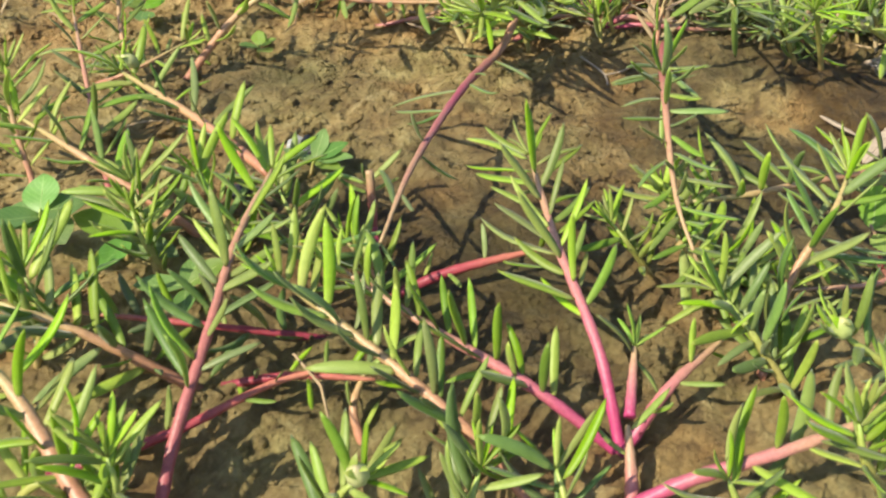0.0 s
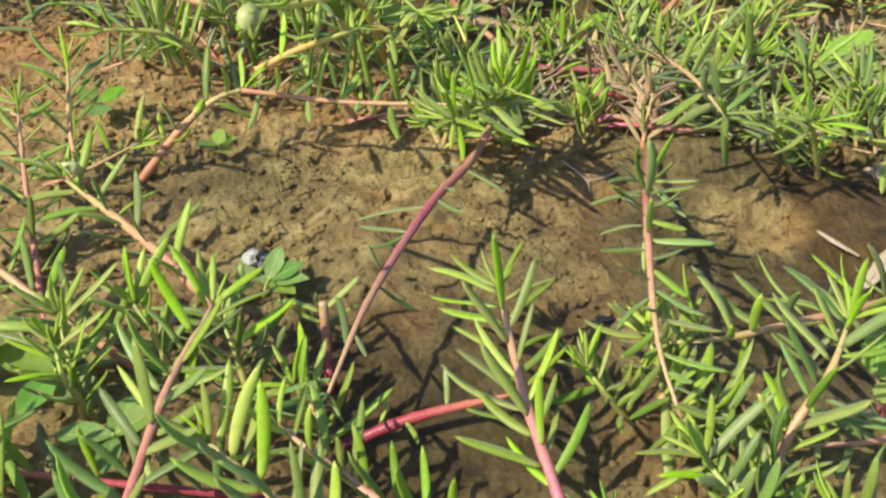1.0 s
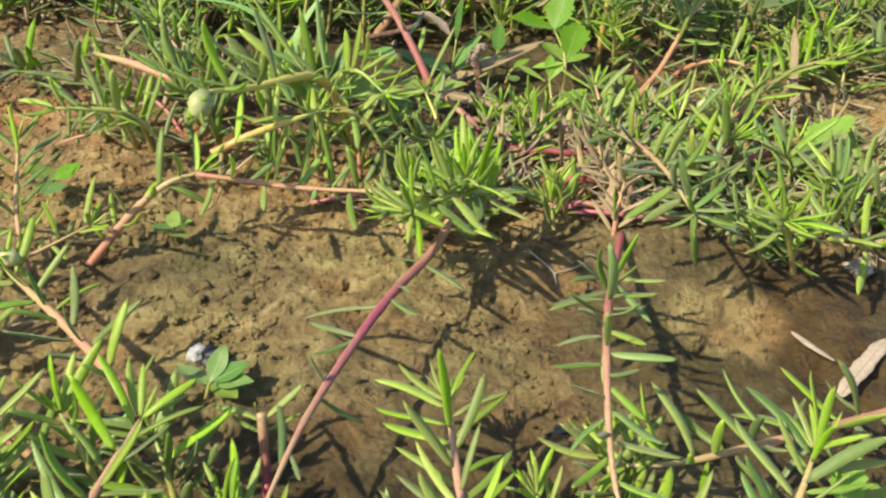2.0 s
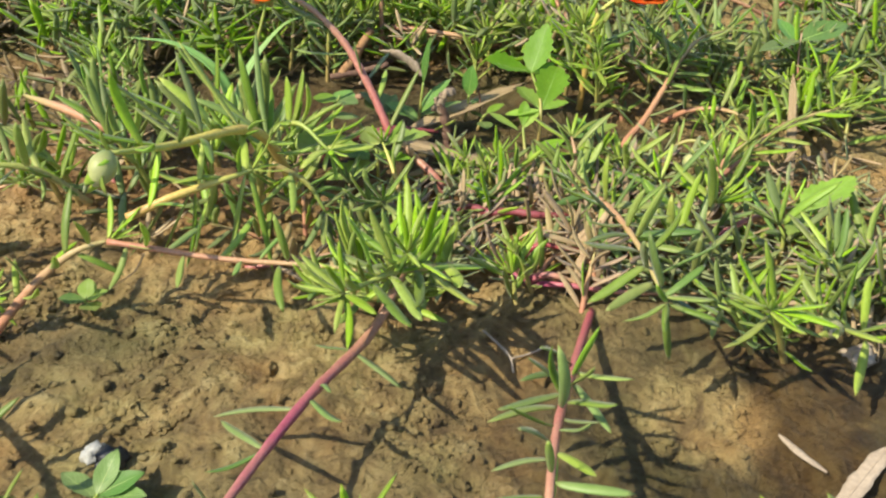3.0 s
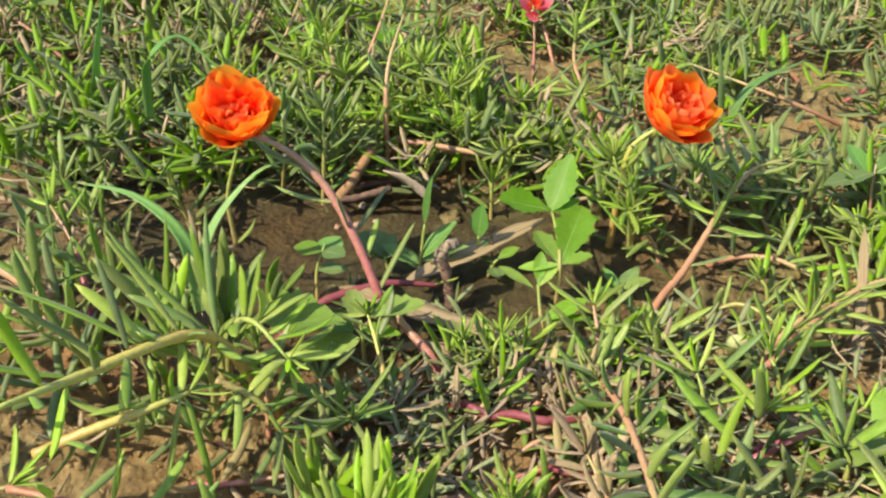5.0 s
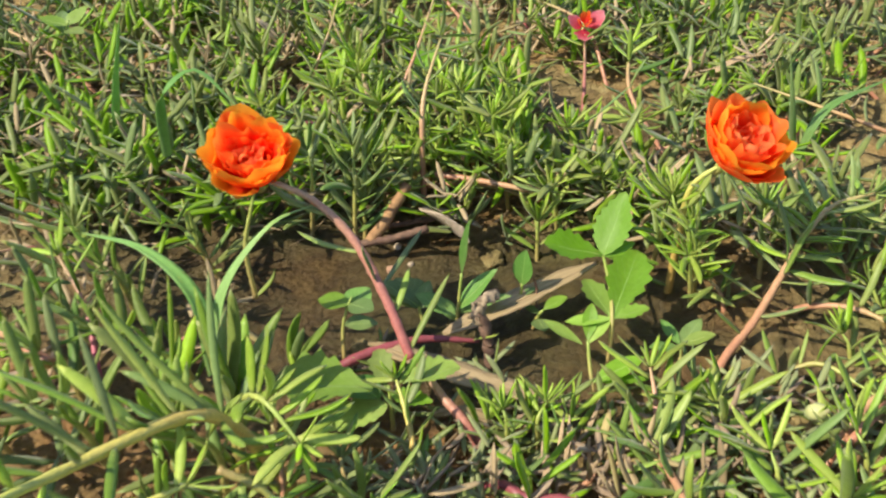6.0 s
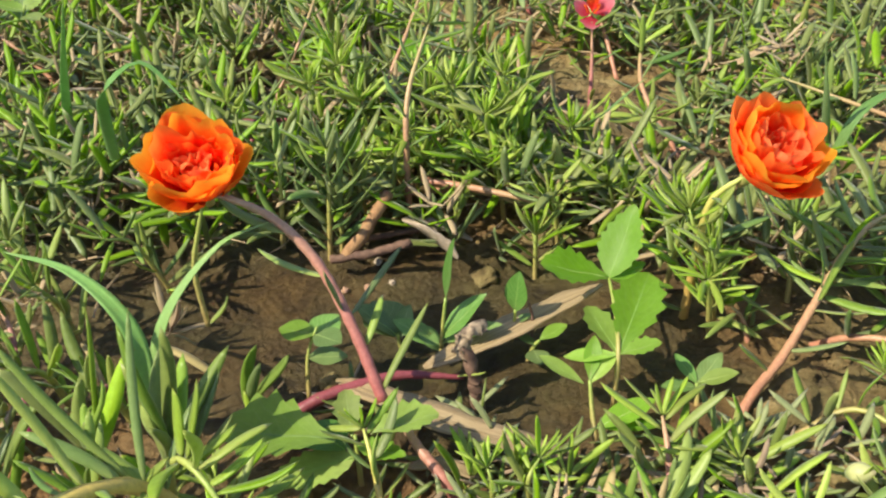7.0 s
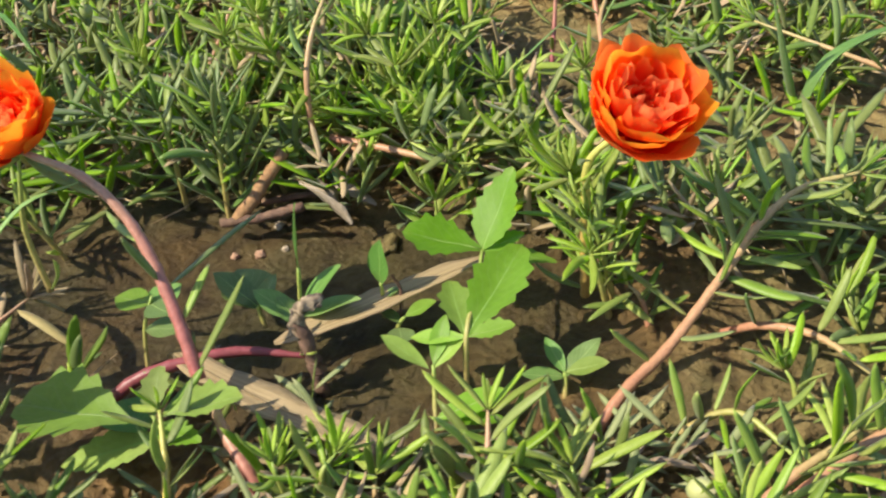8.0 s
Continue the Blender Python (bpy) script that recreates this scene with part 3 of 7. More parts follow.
def rooted_weed(stalk, leaves, label, stem="green", radius=0.0010):
    """A weed whose leaves are known one by one: each as (base, tip, width share, sheet)."""
    line, _ = curve_points(stalk, 12)
    base = line[0].copy()
    root = thing("weed_seedling", base, label, "weed")
    part("stalk", tube("stalk", [p - base for p in line], lambda u: radius * (1 - 0.4 * u), STEMS[stem], 6), root)
    for start, end, share, sheet in leaves:
        way = Vector(end) - Vector(start)
        leaf = part("leaf", sheet, root, aimed(Vector(start) - base, way, way.length, share, DICE.uniform(-0.2, 0.2)))
        part("midrib", RIBS[sheet.name], leaf)
    return root


def ribbon(name, line, half, mat, fold=0.35, thick=0.0003, curl=0.0):
    """A folded strip along a line with a thickness: grass, dry leaves, straw."""
    verts, uvs, faces = [], [], []
    n = len(line)
    for k, p in enumerate(line):
        ahead = (line[min(k + 1, n - 1)] - line[max(k - 1, 0)]).normalized()
        across = ahead.cross(Vector((0, 0, 1)))
        across = across.normalized() if across.length > 1e-3 else Vector((1, 0, 0))
        up = across.cross(ahead)
        w = half(k / (n - 1))
        c, s = math.cos(curl * k / n), math.sin(curl * k / n)
        across, up = across * c + up * s, up * c - across * s
        for drop in (0.0, thick):
            for t in (-1.0, -0.5, 0.0, 0.5, 1.0):
                verts.append(p + across * (w * t) + up * (fold * w * abs(t) - drop))
                uvs.append((0.5 + 0.5 * t, k / (n - 1)))
        if k:
            o = (k - 1) * 10
            for i in range(4):
                faces += [(o + i, o + i + 1, o + 11 + i, o + 10 + i), (o + 15 + i, o + 16 + i, o + 6 + i, o + 5 + i)]
            faces += [(o, o + 10, o + 15, o + 5), (o + 4, o + 9, o + 19, o + 14)]
    return mesh_of(name, verts, faces, mat, uvs)


def grass(points, width=0.0028, label="long bent green grass blade among moss rose shoots", mat=None):
    line, _ = curve_points(points, 20)
    base = line[0].copy()
    root = thing("grass_blade", base, label, "grass", "grass blades")
    part("blade", ribbon("blade", [p - base for p in line], lambda u: width * (0.55 + 0.45 * math.sin(math.pi * min(u + 0.25, 1.0))) * (1 - u ** 4) + 0.0001, mat or M_GRASS), root)
    return root


def dry_strip(points, width=0.0040, label="flat dry straw-coloured leaf strip lying on mud", name="dry_leaf_strip", mat=None, fold=0.25, curl=0.3, taper=3.0):
    line, _ = curve_points(points, 18)
    base = line[0].copy()
    local = [p - base for p in line]
    root = thing(name, base, label, "dry leaf", "dry leaf litter")
    blade = part("blade", ribbon("blade", local, lambda u: width * (1 - abs(2 * u - 1) ** taper * 0.85) * (1 + 0.10 * math.sin(17 * u) + 0.06 * math.sin(41 * u)), mat or M_BARK, fold, 0.0006, curl), root)
    part("midrib", tube("midrib", local, lambda u: 0.0003 + 0.05 * width * (1 - u), mat or M_BARK, 5), blade)
    return root


def ragged(data, depth):
    """Pushes a mesh in and out to splinter its surface."""
    for v in data.vertices:
        p = v.co * 420.0
        v.co += Vector((noise.noise(p), noise.noise(p + Vector((9, 0, 0))), noise.noise(p + Vector((0, 9, 0))))) * depth
    return data


def lump(name, place, size, mat, label, category, seed=1, flat=0.7, group="", rough=0.55):
    """An irregular crumb: a ball pushed in and out, sunk a little into the soil."""
    bm = bmesh.new()
    bmesh.ops.create_icosphere(bm, subdivisions=3, radius=1.0)
    for v in bm.verts:
        p = v.co * 1.3 + Vector((seed * 3.1, seed * 1.7, 0))
        v.co *= size * (1 + rough * noise.noise(p) + 0.7 * rough * noise.noise(p * 2.7) + 0.4 * rough * noise.noise(p * 6.1))
        v.co.z *= flat
    data = bpy.data.meshes.new(name)
    bm.to_mesh(data)
    bm.free()
    data.polygons.foreach_set("use_smooth", [True] * len(data.polygons))
    data.materials.append(mat)
    ob = new(name, data)
    ob.location = (place[0], place[1], ground_height(place[0], place[1]) + size * flat * 0.35)
    ob.rotation_euler = (0, 0, seed * 1.1)
    return tagged(ob, label, category, group)


def twig(points, radius=0.0012, label="thin dry brown twig on bare soil", mat=None, knobbly=0.2):
    line, _ = curve_points(points, 26)
    base = line[0].copy()
    line = [p - base + Vector((noise.noise(p * 400), noise.noise(p * 400 + Vector((5, 0, 0))), 0)) * radius * knobbly * 2 for p in line]
    ob = new("twig", tube("twig", line, lambda u: radius * (1 + 1.3 * knobbly * noise.noise(Vector((u * 10, radius * 999, 0)))), mat or M_TWIG))
    ob.location = base
    return tagged(ob, label, "twig", "twigs")


# ---- plants, from the front of the place to its back ----

# foreground: stems from one crown, in front
shoot([(0.0350, 0.0170, 0.0145), (0.0276, 0.0410, 0.0200), (0.0150, 0.0789, 0.0300), (0.0065, 0.1255, 0.0320)], stem='pink', radius=0.0021, leaves=26, start=0.36, size=0.022, lift=52, wide=0.88, rise=0.05, tip=8, tones={'young': 6, 'mid': 4})
shoot([(0.0350, 0.0170, 0.0145), (0.0073, 0.0283, 0.0160), (-0.0269, 0.0451, 0.0240), (-0.0541, 0.0611, 0.0300)], stem='pink', radius=0.0021, leaves=24, start=0.25, size=0.02, lift=60, rise=0.7, tip=5, tones={'mid': 6, 'deep': 2, 'young': 3})
shoot([(0.0358, 0.0200, 0.0148), (0.0382, 0.0413, 0.0220)], stem='pink', radius=0.0019, leaves=2, start=0.9, tip=4, tip_tone='mid', size=0.016)
shoot([(0.0350, 0.0170, 0.0145), (0.0483, 0.0315, 0.0150), (0.0670, 0.0506, 0.0180)], stem='pink', radius=0.0023, leaves=6, start=0.3, tip=0, size=0.015)
shoot([(0.0345, -0.0115, 0.0020), (0.0360, 0.0011, 0.0060), (0.0350, 0.0170, 0.0145)], stem='pink', radius=0.0025, leaves=3, start=0.3, tip=0, size=0.014)
shoot([(0.0312, -0.0057, 0.0050), (0.0498, -0.0020, 0.0160), (0.0756, 0.0026, 0.0260), (0.1057, 0.0126, 0.0340)], stem='pink', radius=0.0024, leaves=9, start=0.4, tip=5, size=0.021)
shoot([(0.0137, -0.0080, 0.0080), (-0.0122, 0.0104, 0.0180), (-0.0434, 0.0323, 0.0280), (-0.0705, 0.0501, 0.0340)], stem='tan', radius=0.0022, leaves=29, start=0.15, tip=6, size=0.021, rise=0.7)
shoot([(-0.0964, -0.0158, 0.0080), (-0.0936, 0.0058, 0.0140), (-0.0904, 0.0308, 0.0240), (-0.0887, 0.0714, 0.0320), (-0.0834, 0.1040, 0.0360)], stem='rose', radius=0.0022, leaves=27, start=0.3, tip=8, size=0.021, tones={'deep': 5, 'mid': 5, 'young': 1})
shoot([(-0.1340, -0.0034, 0.0040), (-0.0985, 0.0112, 0.0060), (-0.0717, 0.0299, 0.0090), (-0.0525, 0.0364, 0.0110)], stem='red', radius=0.0019, leaves=6, start=0.1, tip=0, size=0.013)
shoot([(-0.0897, 0.0371, 0.0060), (-0.0657, 0.0347, 0.0080), (-0.0402, 0.0349, 0.0080)], stem='red', radius=0.0017, leaves=6, start=0.1, tip=0, size=0.014)
shoot([(-0.0428, 0.0187, 0.0010), (-0.0463, 0.0270, 0.0040), (-0.0433, 0.0390, 0.0090)], stem='tan', radius=0.0017, leaves=3, start=0.1, tip=0, size=0.014)
shoot([(-0.1024, -0.0307, 0.0220), (-0.1178, -0.0152, 0.0300), (-0.1326, -0.0005, 0.0360), (-0.1489, 0.0111, 0.0400)], stem='tan', radius=0.0027, leaves=19, start=0.05, tip=5, size=0.022, tones={'young': 6, 'mid': 4})
shoot([(-0.0968, 0.0348, 0.0080), (-0.1283, 0.0342, 0.0220), (-0.1577, 0.0390, 0.0300)], stem='tan', radius=0.0021, leaves=18, start=0.2, tip=5, size=0.022)
shoot([(-0.0590, 0.0587, 0.0060), (-0.1045, 0.0539, 0.0090), (-0.1450, 0.0536, 0.0120)], stem='red', radius=0.0015, leaves=14, start=0.1, tip=3, size=0.018, tones={'deep': 5, 'mid': 5, 'young': 1})
shoot([(-0.0876, 0.1169, 0.0240), (-0.1233, 0.1498, 0.0250), (-0.1671, 0.1875, 0.0230)], stem='tan', radius=0.0023, leaves=18, start=0.1, tip=8, size=0.019, rise=0.5)
shoot([(-0.1113, 0.1058, 0.0080), (-0.1561, 0.1235, 0.0200), (-0.1955, 0.1483, 0.0240)], stem='tan', radius=0.002, leaves=16, start=0.1, tip=5, size=0.02, rise=0.5)
shoot([(-0.1579, 0.1314, 0.0040), (-0.1821, 0.1861, 0.0220), (-0.1984, 0.2241, 0.0340)], stem='mauve', radius=0.0014, leaves=18, start=0.2, tip=6, size=0.017)
shoot([(-0.1705, 0.2082, 0.0040), (-0.1794, 0.2257, 0.0200), (-0.1870, 0.2538, 0.0400)], stem='tan', radius=0.0014, leaves=18, start=0.2, tip=6, size=0.017)
shoot([(-0.1850, 0.1265, 0.0060), (-0.1968, 0.1471, 0.0260), (-0.1994, 0.1577, 0.0400)], stem='tan', radius=0.0014, leaves=19, start=0.2, tip=6, size=0.018, tones={'young': 6, 'mid': 4})

# sparse stem across the bare soil, and a broken stub
shoot([(0.0030, 0.2377, 0.0380), (-0.0047, 0.2168, 0.0260), (-0.0200, 0.1720, 0.0310), (-0.0350, 0.1160, 0.0330), (-0.0430, 0.0780, 0.0270)], stem='bruised', radius=0.0021, leaves=7, start=0.1, tip=3, size=0.014, tones={'deep': 9, 'mid': 1}, tip_tone='deep', lift=50, rise=0.1, ends=((0.43, (-0.0500, 0.1830, 0.0160)), (0.55, (-0.0490, 0.1800, 0.0120)), (0.90, (-0.0470, 0.1360, 0.0170)), (0.74, (-0.0225, 0.1280, 0.0180)), (0.22, (0.0075, 0.1900, 0.0260)), (0.40, (-0.0060, 0.1650, 0.0280))))
twig([(-0.0500, 0.1120, -0.0020), (-0.0505, 0.1150, 0.0120), (-0.0519, 0.1205, 0.0255)], 0.0016, "short dull red broken stem standing among shoots", mat=S_ROSE, knobbly=0.08)
shoot([(-0.0475, 0.1027, 0.0060), (-0.0543, 0.1304, 0.0140)], stem='red', radius=0.0017, leaves=5, start=0.8, tip=0, size=0.014, tones={'deep': 5, 'mid': 5, 'young': 1})
shoot([(-0.0407, 0.0810, 0.0040), (-0.0193, 0.0871, 0.0080), (0.0120, 0.0946, 0.0140)], stem='red', radius=0.0022, leaves=5, start=0.2, tip=0, size=0.014)
shoot([(0.0760, 0.2700, 0.0020), (0.0660, 0.2150, 0.0220), (0.0560, 0.1500, 0.0440), (0.0560, 0.1030, 0.0340), (0.0620, 0.0800, 0.0240)], stem='rose', radius=0.0019, leaves=36, start=0.30, tip=6, size=0.020, tones={'deep': 4, 'mid': 6, 'young': 1}, tip_tone='mid', lift=58)

# right of the soil
shoot([(0.1645, 0.1559, 0.0180), (0.1097, 0.1277, 0.0240), (0.0799, 0.1141, 0.0260), (0.0624, 0.1125, 0.0240)], stem='tan', radius=0.0019, leaves=26, start=0.15, tip=10, size=0.02, tones={'mid': 6, 'deep': 2, 'young': 3})
shoot([(0.0830, 0.0520, 0.0080), (0.0910, 0.0730, 0.0240), (0.1030, 0.0870, 0.0390), (0.1120, 0.1050, 0.0450)], stem='tan', radius=0.0019, leaves=28, start=0.1, tip=8, size=0.021, tones={'deep': 3, 'mid': 6, 'young': 2})
shoot([(0.0921, 0.0427, 0.0080), (0.0755, 0.0517, 0.0200), (0.0657, 0.0628, 0.0270)], stem='green', radius=0.0018, leaves=29, start=0.02, tip=9, size=0.021, tones={'deep': 5, 'mid': 5, 'young': 1})
shoot([(0.0524, 0.0955, 0.0080), (0.0406, 0.0928, 0.0200), (0.0348, 0.0970, 0.0250)], stem='green', radius=0.0014, leaves=13, start=0.2, tip=8, size=0.016, tones={'young': 6, 'mid': 4})
shoot([(0.1264, 0.0376, 0.0140), (0.1102, 0.0387, 0.0240), (0.0970, 0.0411, 0.0320)], stem='green', radius=0.002, leaves=14, start=0.1, tip=7, size=0.018, tones={'deep': 5, 'mid': 5, 'young': 1})
shoot([(0.1016, -0.0013, 0.0150), (0.0924, -0.0020, 0.0300), (0.0899, 0.0024, 0.0380)], stem='green', radius=0.0018, leaves=14, start=0.2, tip=8, size=0.019, tones={'young': 6, 'mid': 4})
shoot([(0.1393, 0.1179, 0.0080), (0.1292, 0.0902, 0.0100), (0.0959, 0.0855, 0.0080)], stem='mauve', radius=0.0013, leaves=13, start=0.1, tip=3, size=0.018, tones={'deep': 5, 'mid': 5, 'young': 1})
shoot([(0.0562, 0.0868, 0.0260), (0.0637, 0.0856, 0.0200), (0.0834, 0.0881, 0.0140)], stem='green', radius=0.0014, leaves=22, start=0.02, tip=7, size=0.021, tones={'deep': 5, 'mid': 5, 'young': 1})

# lower left
shoot([(-0.1063, -0.0231, 0.0100), (-0.0999, -0.0218, 0.0240), (-0.1009, -0.0189, 0.0340)], stem='green', radius=0.0018, leaves=13, start=0.2, tip=7, size=0.022, tones={'young': 6, 'mid': 4})
shoot([(-0.1186, 0.0818, 0.0060), (-0.1263, 0.0830, 0.0200), (-0.1304, 0.0898, 0.0280)], stem='green', radius=0.0014, leaves=13, start=0.2, tip=7, size=0.016, tones={'young': 6, 'mid': 4})
shoot([(-0.1498, 0.0373, 0.0050), (-0.1461, 0.0428, 0.0200), (-0.1526, 0.0523, 0.0300)], stem='green', radius=0.0015, leaves=19, start=0.1, tip=6, size=0.024, tones={'deep': 5, 'mid': 5, 'young': 1})
shoot([(-0.1381, -0.0200, 0.0100), (-0.1257, -0.0162, 0.0160), (-0.1119, -0.0149, 0.0180)], stem='green', radius=0.0018, leaves=13, start=0.1, tip=6, size=0.022, tones={'young': 6, 'mid': 4})
shoot([(-0.0501, -0.0182, 0.0060), (-0.0440, -0.0140, 0.0160), (-0.0379, -0.0125, 0.0220)], stem='green', radius=0.0018, leaves=13, start=0.1, tip=5, size=0.022, tones={'deep': 5, 'mid': 5, 'young': 1})
shoot([(-0.0165, -0.0194, 0.0060), (-0.0095, -0.0120, 0.0140), (-0.0069, -0.0052, 0.0200)], stem='green', radius=0.0018, leaves=13, start=0.1, tip=5, size=0.022, tones={'deep': 5, 'mid': 5, 'young': 1})
shoot([(0.0136, -0.0173, 0.0060), (0.0163, -0.0106, 0.0120), (0.0137, -0.0023, 0.0180)], stem='green', radius=0.0016, leaves=10, start=0.1, tip=4, size=0.02, tones={'deep': 5, 'mid': 5, 'young': 1})
shoot([(0.0629, -0.0151, 0.0080), (0.0613, -0.0101, 0.0160), (0.0579, -0.0072, 0.0240)], stem='green', radius=0.0018, leaves=8, start=0.1, tip=4, size=0.022, tones={'mid': 6, 'deep': 2, 'young': 3})
shoot([(-0.0963, 0.0983, 0.0060), (-0.1066, 0.1073, 0.0180), (-0.1136, 0.1129, 0.0260)], stem='green', radius=0.0014, leaves=14, start=0.1, tip=6, size=0.022, tones={'mid': 6, 'deep': 2, 'young': 3})
shoot([(-0.0709, 0.0930, 0.0050), (-0.0774, 0.1015, 0.0150), (-0.0836, 0.1107, 0.0220)], stem='green', radius=0.0014, leaves=16, start=0.1, tip=5, size=0.023, tones={'deep': 5, 'mid': 5, 'young': 1}, tip_tone='mid')
shoot([(-0.1218, 0.0793, 0.0060), (-0.1272, 0.0895, 0.0200), (-0.1333, 0.1013, 0.0300)], stem='green', radius=0.0014, leaves=14, start=0.2, tip=8, size=0.02, tones={'young': 6, 'mid': 4})
shoot([(-0.0443, 0.0768, 0.0040), (-0.0484, 0.0830, 0.0120), (-0.0561, 0.0884, 0.0180)], stem='tan', radius=0.0014, leaves=13, start=0.1, tip=5, size=0.021, tones={'mid': 6, 'deep': 2, 'young': 3})
shoot([(0.0660, 0.1067, 0.0050), (0.0595, 0.1133, 0.0160), (0.0556, 0.1199, 0.0220)], stem='green', radius=0.0014, leaves=13, start=0.1, tip=8, size=0.019, tones={'mid': 6, 'deep': 2, 'young': 3})

# behind the bare soil: arching stems that meet in a tuft
shoot([(-0.1523, 0.2226, 0.0030), (-0.1338, 0.2327, 0.0200), (-0.1185, 0.2377, 0.0330), (-0.1064, 0.2434, 0.0360)], stem='tan', radius=0.0023, leaves=9, start=0.3, tip=7, size=0.019, tones={'young': 6, 'mid': 4})
shoot([(-0.1070, 0.2422, 0.0360), (-0.0649, 0.2421, 0.0330), (-0.0287, 0.2405, 0.0350), (-0.0023, 0.2296, 0.0420)], stem='tan', radius=0.0013, leaves=15, start=0.05, tip=4, size=0.018, lift=75, rise=0.1)
shoot([(0.0200, 0.2495, 0.0340), (0.0016, 0.2298, 0.0430), (-0.0138, 0.2164, 0.0420)], stem='green', radius=0.0016, leaves=20, start=0.05, tip=12, size=0.026, tones={'young': 6, 'mid': 4}, lift=70, rise=0.15, wide=0.95, star=78)
shoot([(0.0070, 0.2478, 0.0180), (0.0005, 0.2386, 0.0320), (0.0046, 0.2371, 0.0460)], stem='green', radius=0.0016, leaves=16, start=0.1, tip=12, size=0.026, tones={'young': 6, 'mid': 4}, lift=66, rise=0.2, wide=0.95, star=74)
shoot([(0.0040, 0.2456, 0.0220), (-0.0064, 0.2301, 0.0300), (-0.0236, 0.2255, 0.0340)], stem='green', radius=0.0014, leaves=11, start=0.1, tip=8, size=0.018, tones={'young': 6, 'mid': 4})
shoot([(-0.1628, 0.3171, 0.0040), (-0.1642, 0.3096, 0.0200), (-0.1640, 0.2910, 0.0280)], stem='green', radius=0.0014, leaves=11, start=0.1, tip=8, size=0.017, tones={'young': 6, 'mid': 4})
shoot([(-0.0490, 0.3240, 0.0100), (-0.0600, 0.3080, 0.0430), (-0.0690, 0.2940, 0.0590), (-0.0860, 0.2650, 0.0660), (-0.0960, 0.2350, 0.0780)], stem='gold', radius=0.0027, leaves=15, start=0.25, tip=3, size=0.022, tones={'mid': 6, 'deep': 3, 'young': 2}, lift=70, rise=0.25, ends=((0.42, (-0.104, 0.314, 0.080)), (0.40, (-0.075, 0.330, 0.086)), (0.52, (-0.096, 0.306, 0.088)), (0.62, (-0.118, 0.286, 0.082)), (0.70, (-0.112, 0.266, 0.090)), (0.8, (-0.122, 0.250, 0.076)), (0.66, (-0.088, 0.288, 0.094))))
shoot([(-0.0700, 0.3250, 0.0060), (-0.0620, 0.3170, 0.0420), (-0.0500, 0.3090, 0.0560), (-0.0350, 0.2990, 0.0500)], stem='green', radius=0.0017, leaves=5, start=0.35, tip=9, size=0.020, star=84, wide=1.35, tones={'young': 7, 'mid': 3}, lift=66, rise=0.2, ends=((0.74, (-0.0450, 0.3205, 0.0740)), (0.80, (-0.0313, 0.3190, 0.0630)), (0.90, (-0.0210, 0.3110, 0.0530)), (0.86, (-0.0285, 0.3120, 0.0580)), (0.97, (-0.0450, 0.2920, 0.0290)), (0.97, (-0.0170, 0.3030, 0.0470)), (0.95, (-0.0560, 0.2960, 0.0440)), (0.70, (-0.0530, 0.3220, 0.0700))))
shoot([(-0.1321, 0.2830, 0.0250), (-0.1474, 0.2734, 0.0450), (-0.1713, 0.2614, 0.0520)], stem='green', radius=0.0018, leaves=13, start=0.05, tip=6, size=0.02, tones={'deep': 5, 'mid': 5, 'young': 1})
shoot([(-0.0488, 0.3085, 0.0060), (-0.0517, 0.3186, 0.0200), (-0.0571, 0.3274, 0.0260)], stem='tan', radius=0.0012, leaves=13, start=0.1, tip=6, size=0.017, tones={'young': 6, 'mid': 4})
shoot([(0.0523, 0.2791, 0.0080), (0.0469, 0.2762, 0.0180), (0.0441, 0.2750, 0.0240)], stem='green', radius=0.0012, leaves=8, start=0.2, tip=8, size=0.015, tones={'young': 6, 'mid': 4})
shoot([(0.0660, 0.3749, 0.0080), (0.0790, 0.3218, 0.0240), (0.0870, 0.2650, 0.0420), (0.0930, 0.2180, 0.0490)], stem='tan', radius=0.0017, leaves=34, start=0.05, tip=6, size=0.021, tones={'deep': 5, 'mid': 5, 'young': 1}, tip_tone='mid', rise=0.4, wide=1.1, ends=((0.99, (0.0955, 0.2160, 0.024)), (0.97, (0.108, 0.230, 0.056)), (0.95, (0.110, 0.214, 0.040))))
shoot([(0.1480, 0.2480, 0.0060), (0.1370, 0.2380, 0.0300), (0.1285, 0.2250, 0.0450)], stem='green', radius=0.0016, leaves=16, start=0.1, tip=13, size=0.021, tones={'young': 5, 'mid': 5}, star=72)
shoot([(0.1363, 0.2505, 0.0120), (0.1240, 0.2448, 0.0260), (0.1172, 0.2453, 0.0300)], stem='green', radius=0.0014, leaves=13, start=0.1, tip=6, size=0.018, tones={'deep': 5, 'mid': 5, 'young': 1})
shoot([(0.1733, 0.2439, 0.0220), (0.1546, 0.2320, 0.0360), (0.1474, 0.2306, 0.0400)], stem='green', radius=0.0016, leaves=13, start=0.1, tip=5, size=0.02, tones={'mid': 6, 'deep': 2, 'young': 3})
shoot([(0.1772, 0.2665, 0.0150), (0.1651, 0.2646, 0.0340), (0.1593, 0.2670, 0.0420)], stem='green', radius=0.0014, leaves=15, start=0.1, tip=6, size=0.02, tones={'deep': 5, 'mid': 5, 'young': 1})
shoot([(0.0452, 0.2887, 0.0060), (0.0650, 0.2791, 0.0080), (0.0905, 0.2806, 0.0060), (0.1215, 0.2872, 0.0040)], stem='pink', radius=0.0014, leaves=0, start=0.1, tip=0)

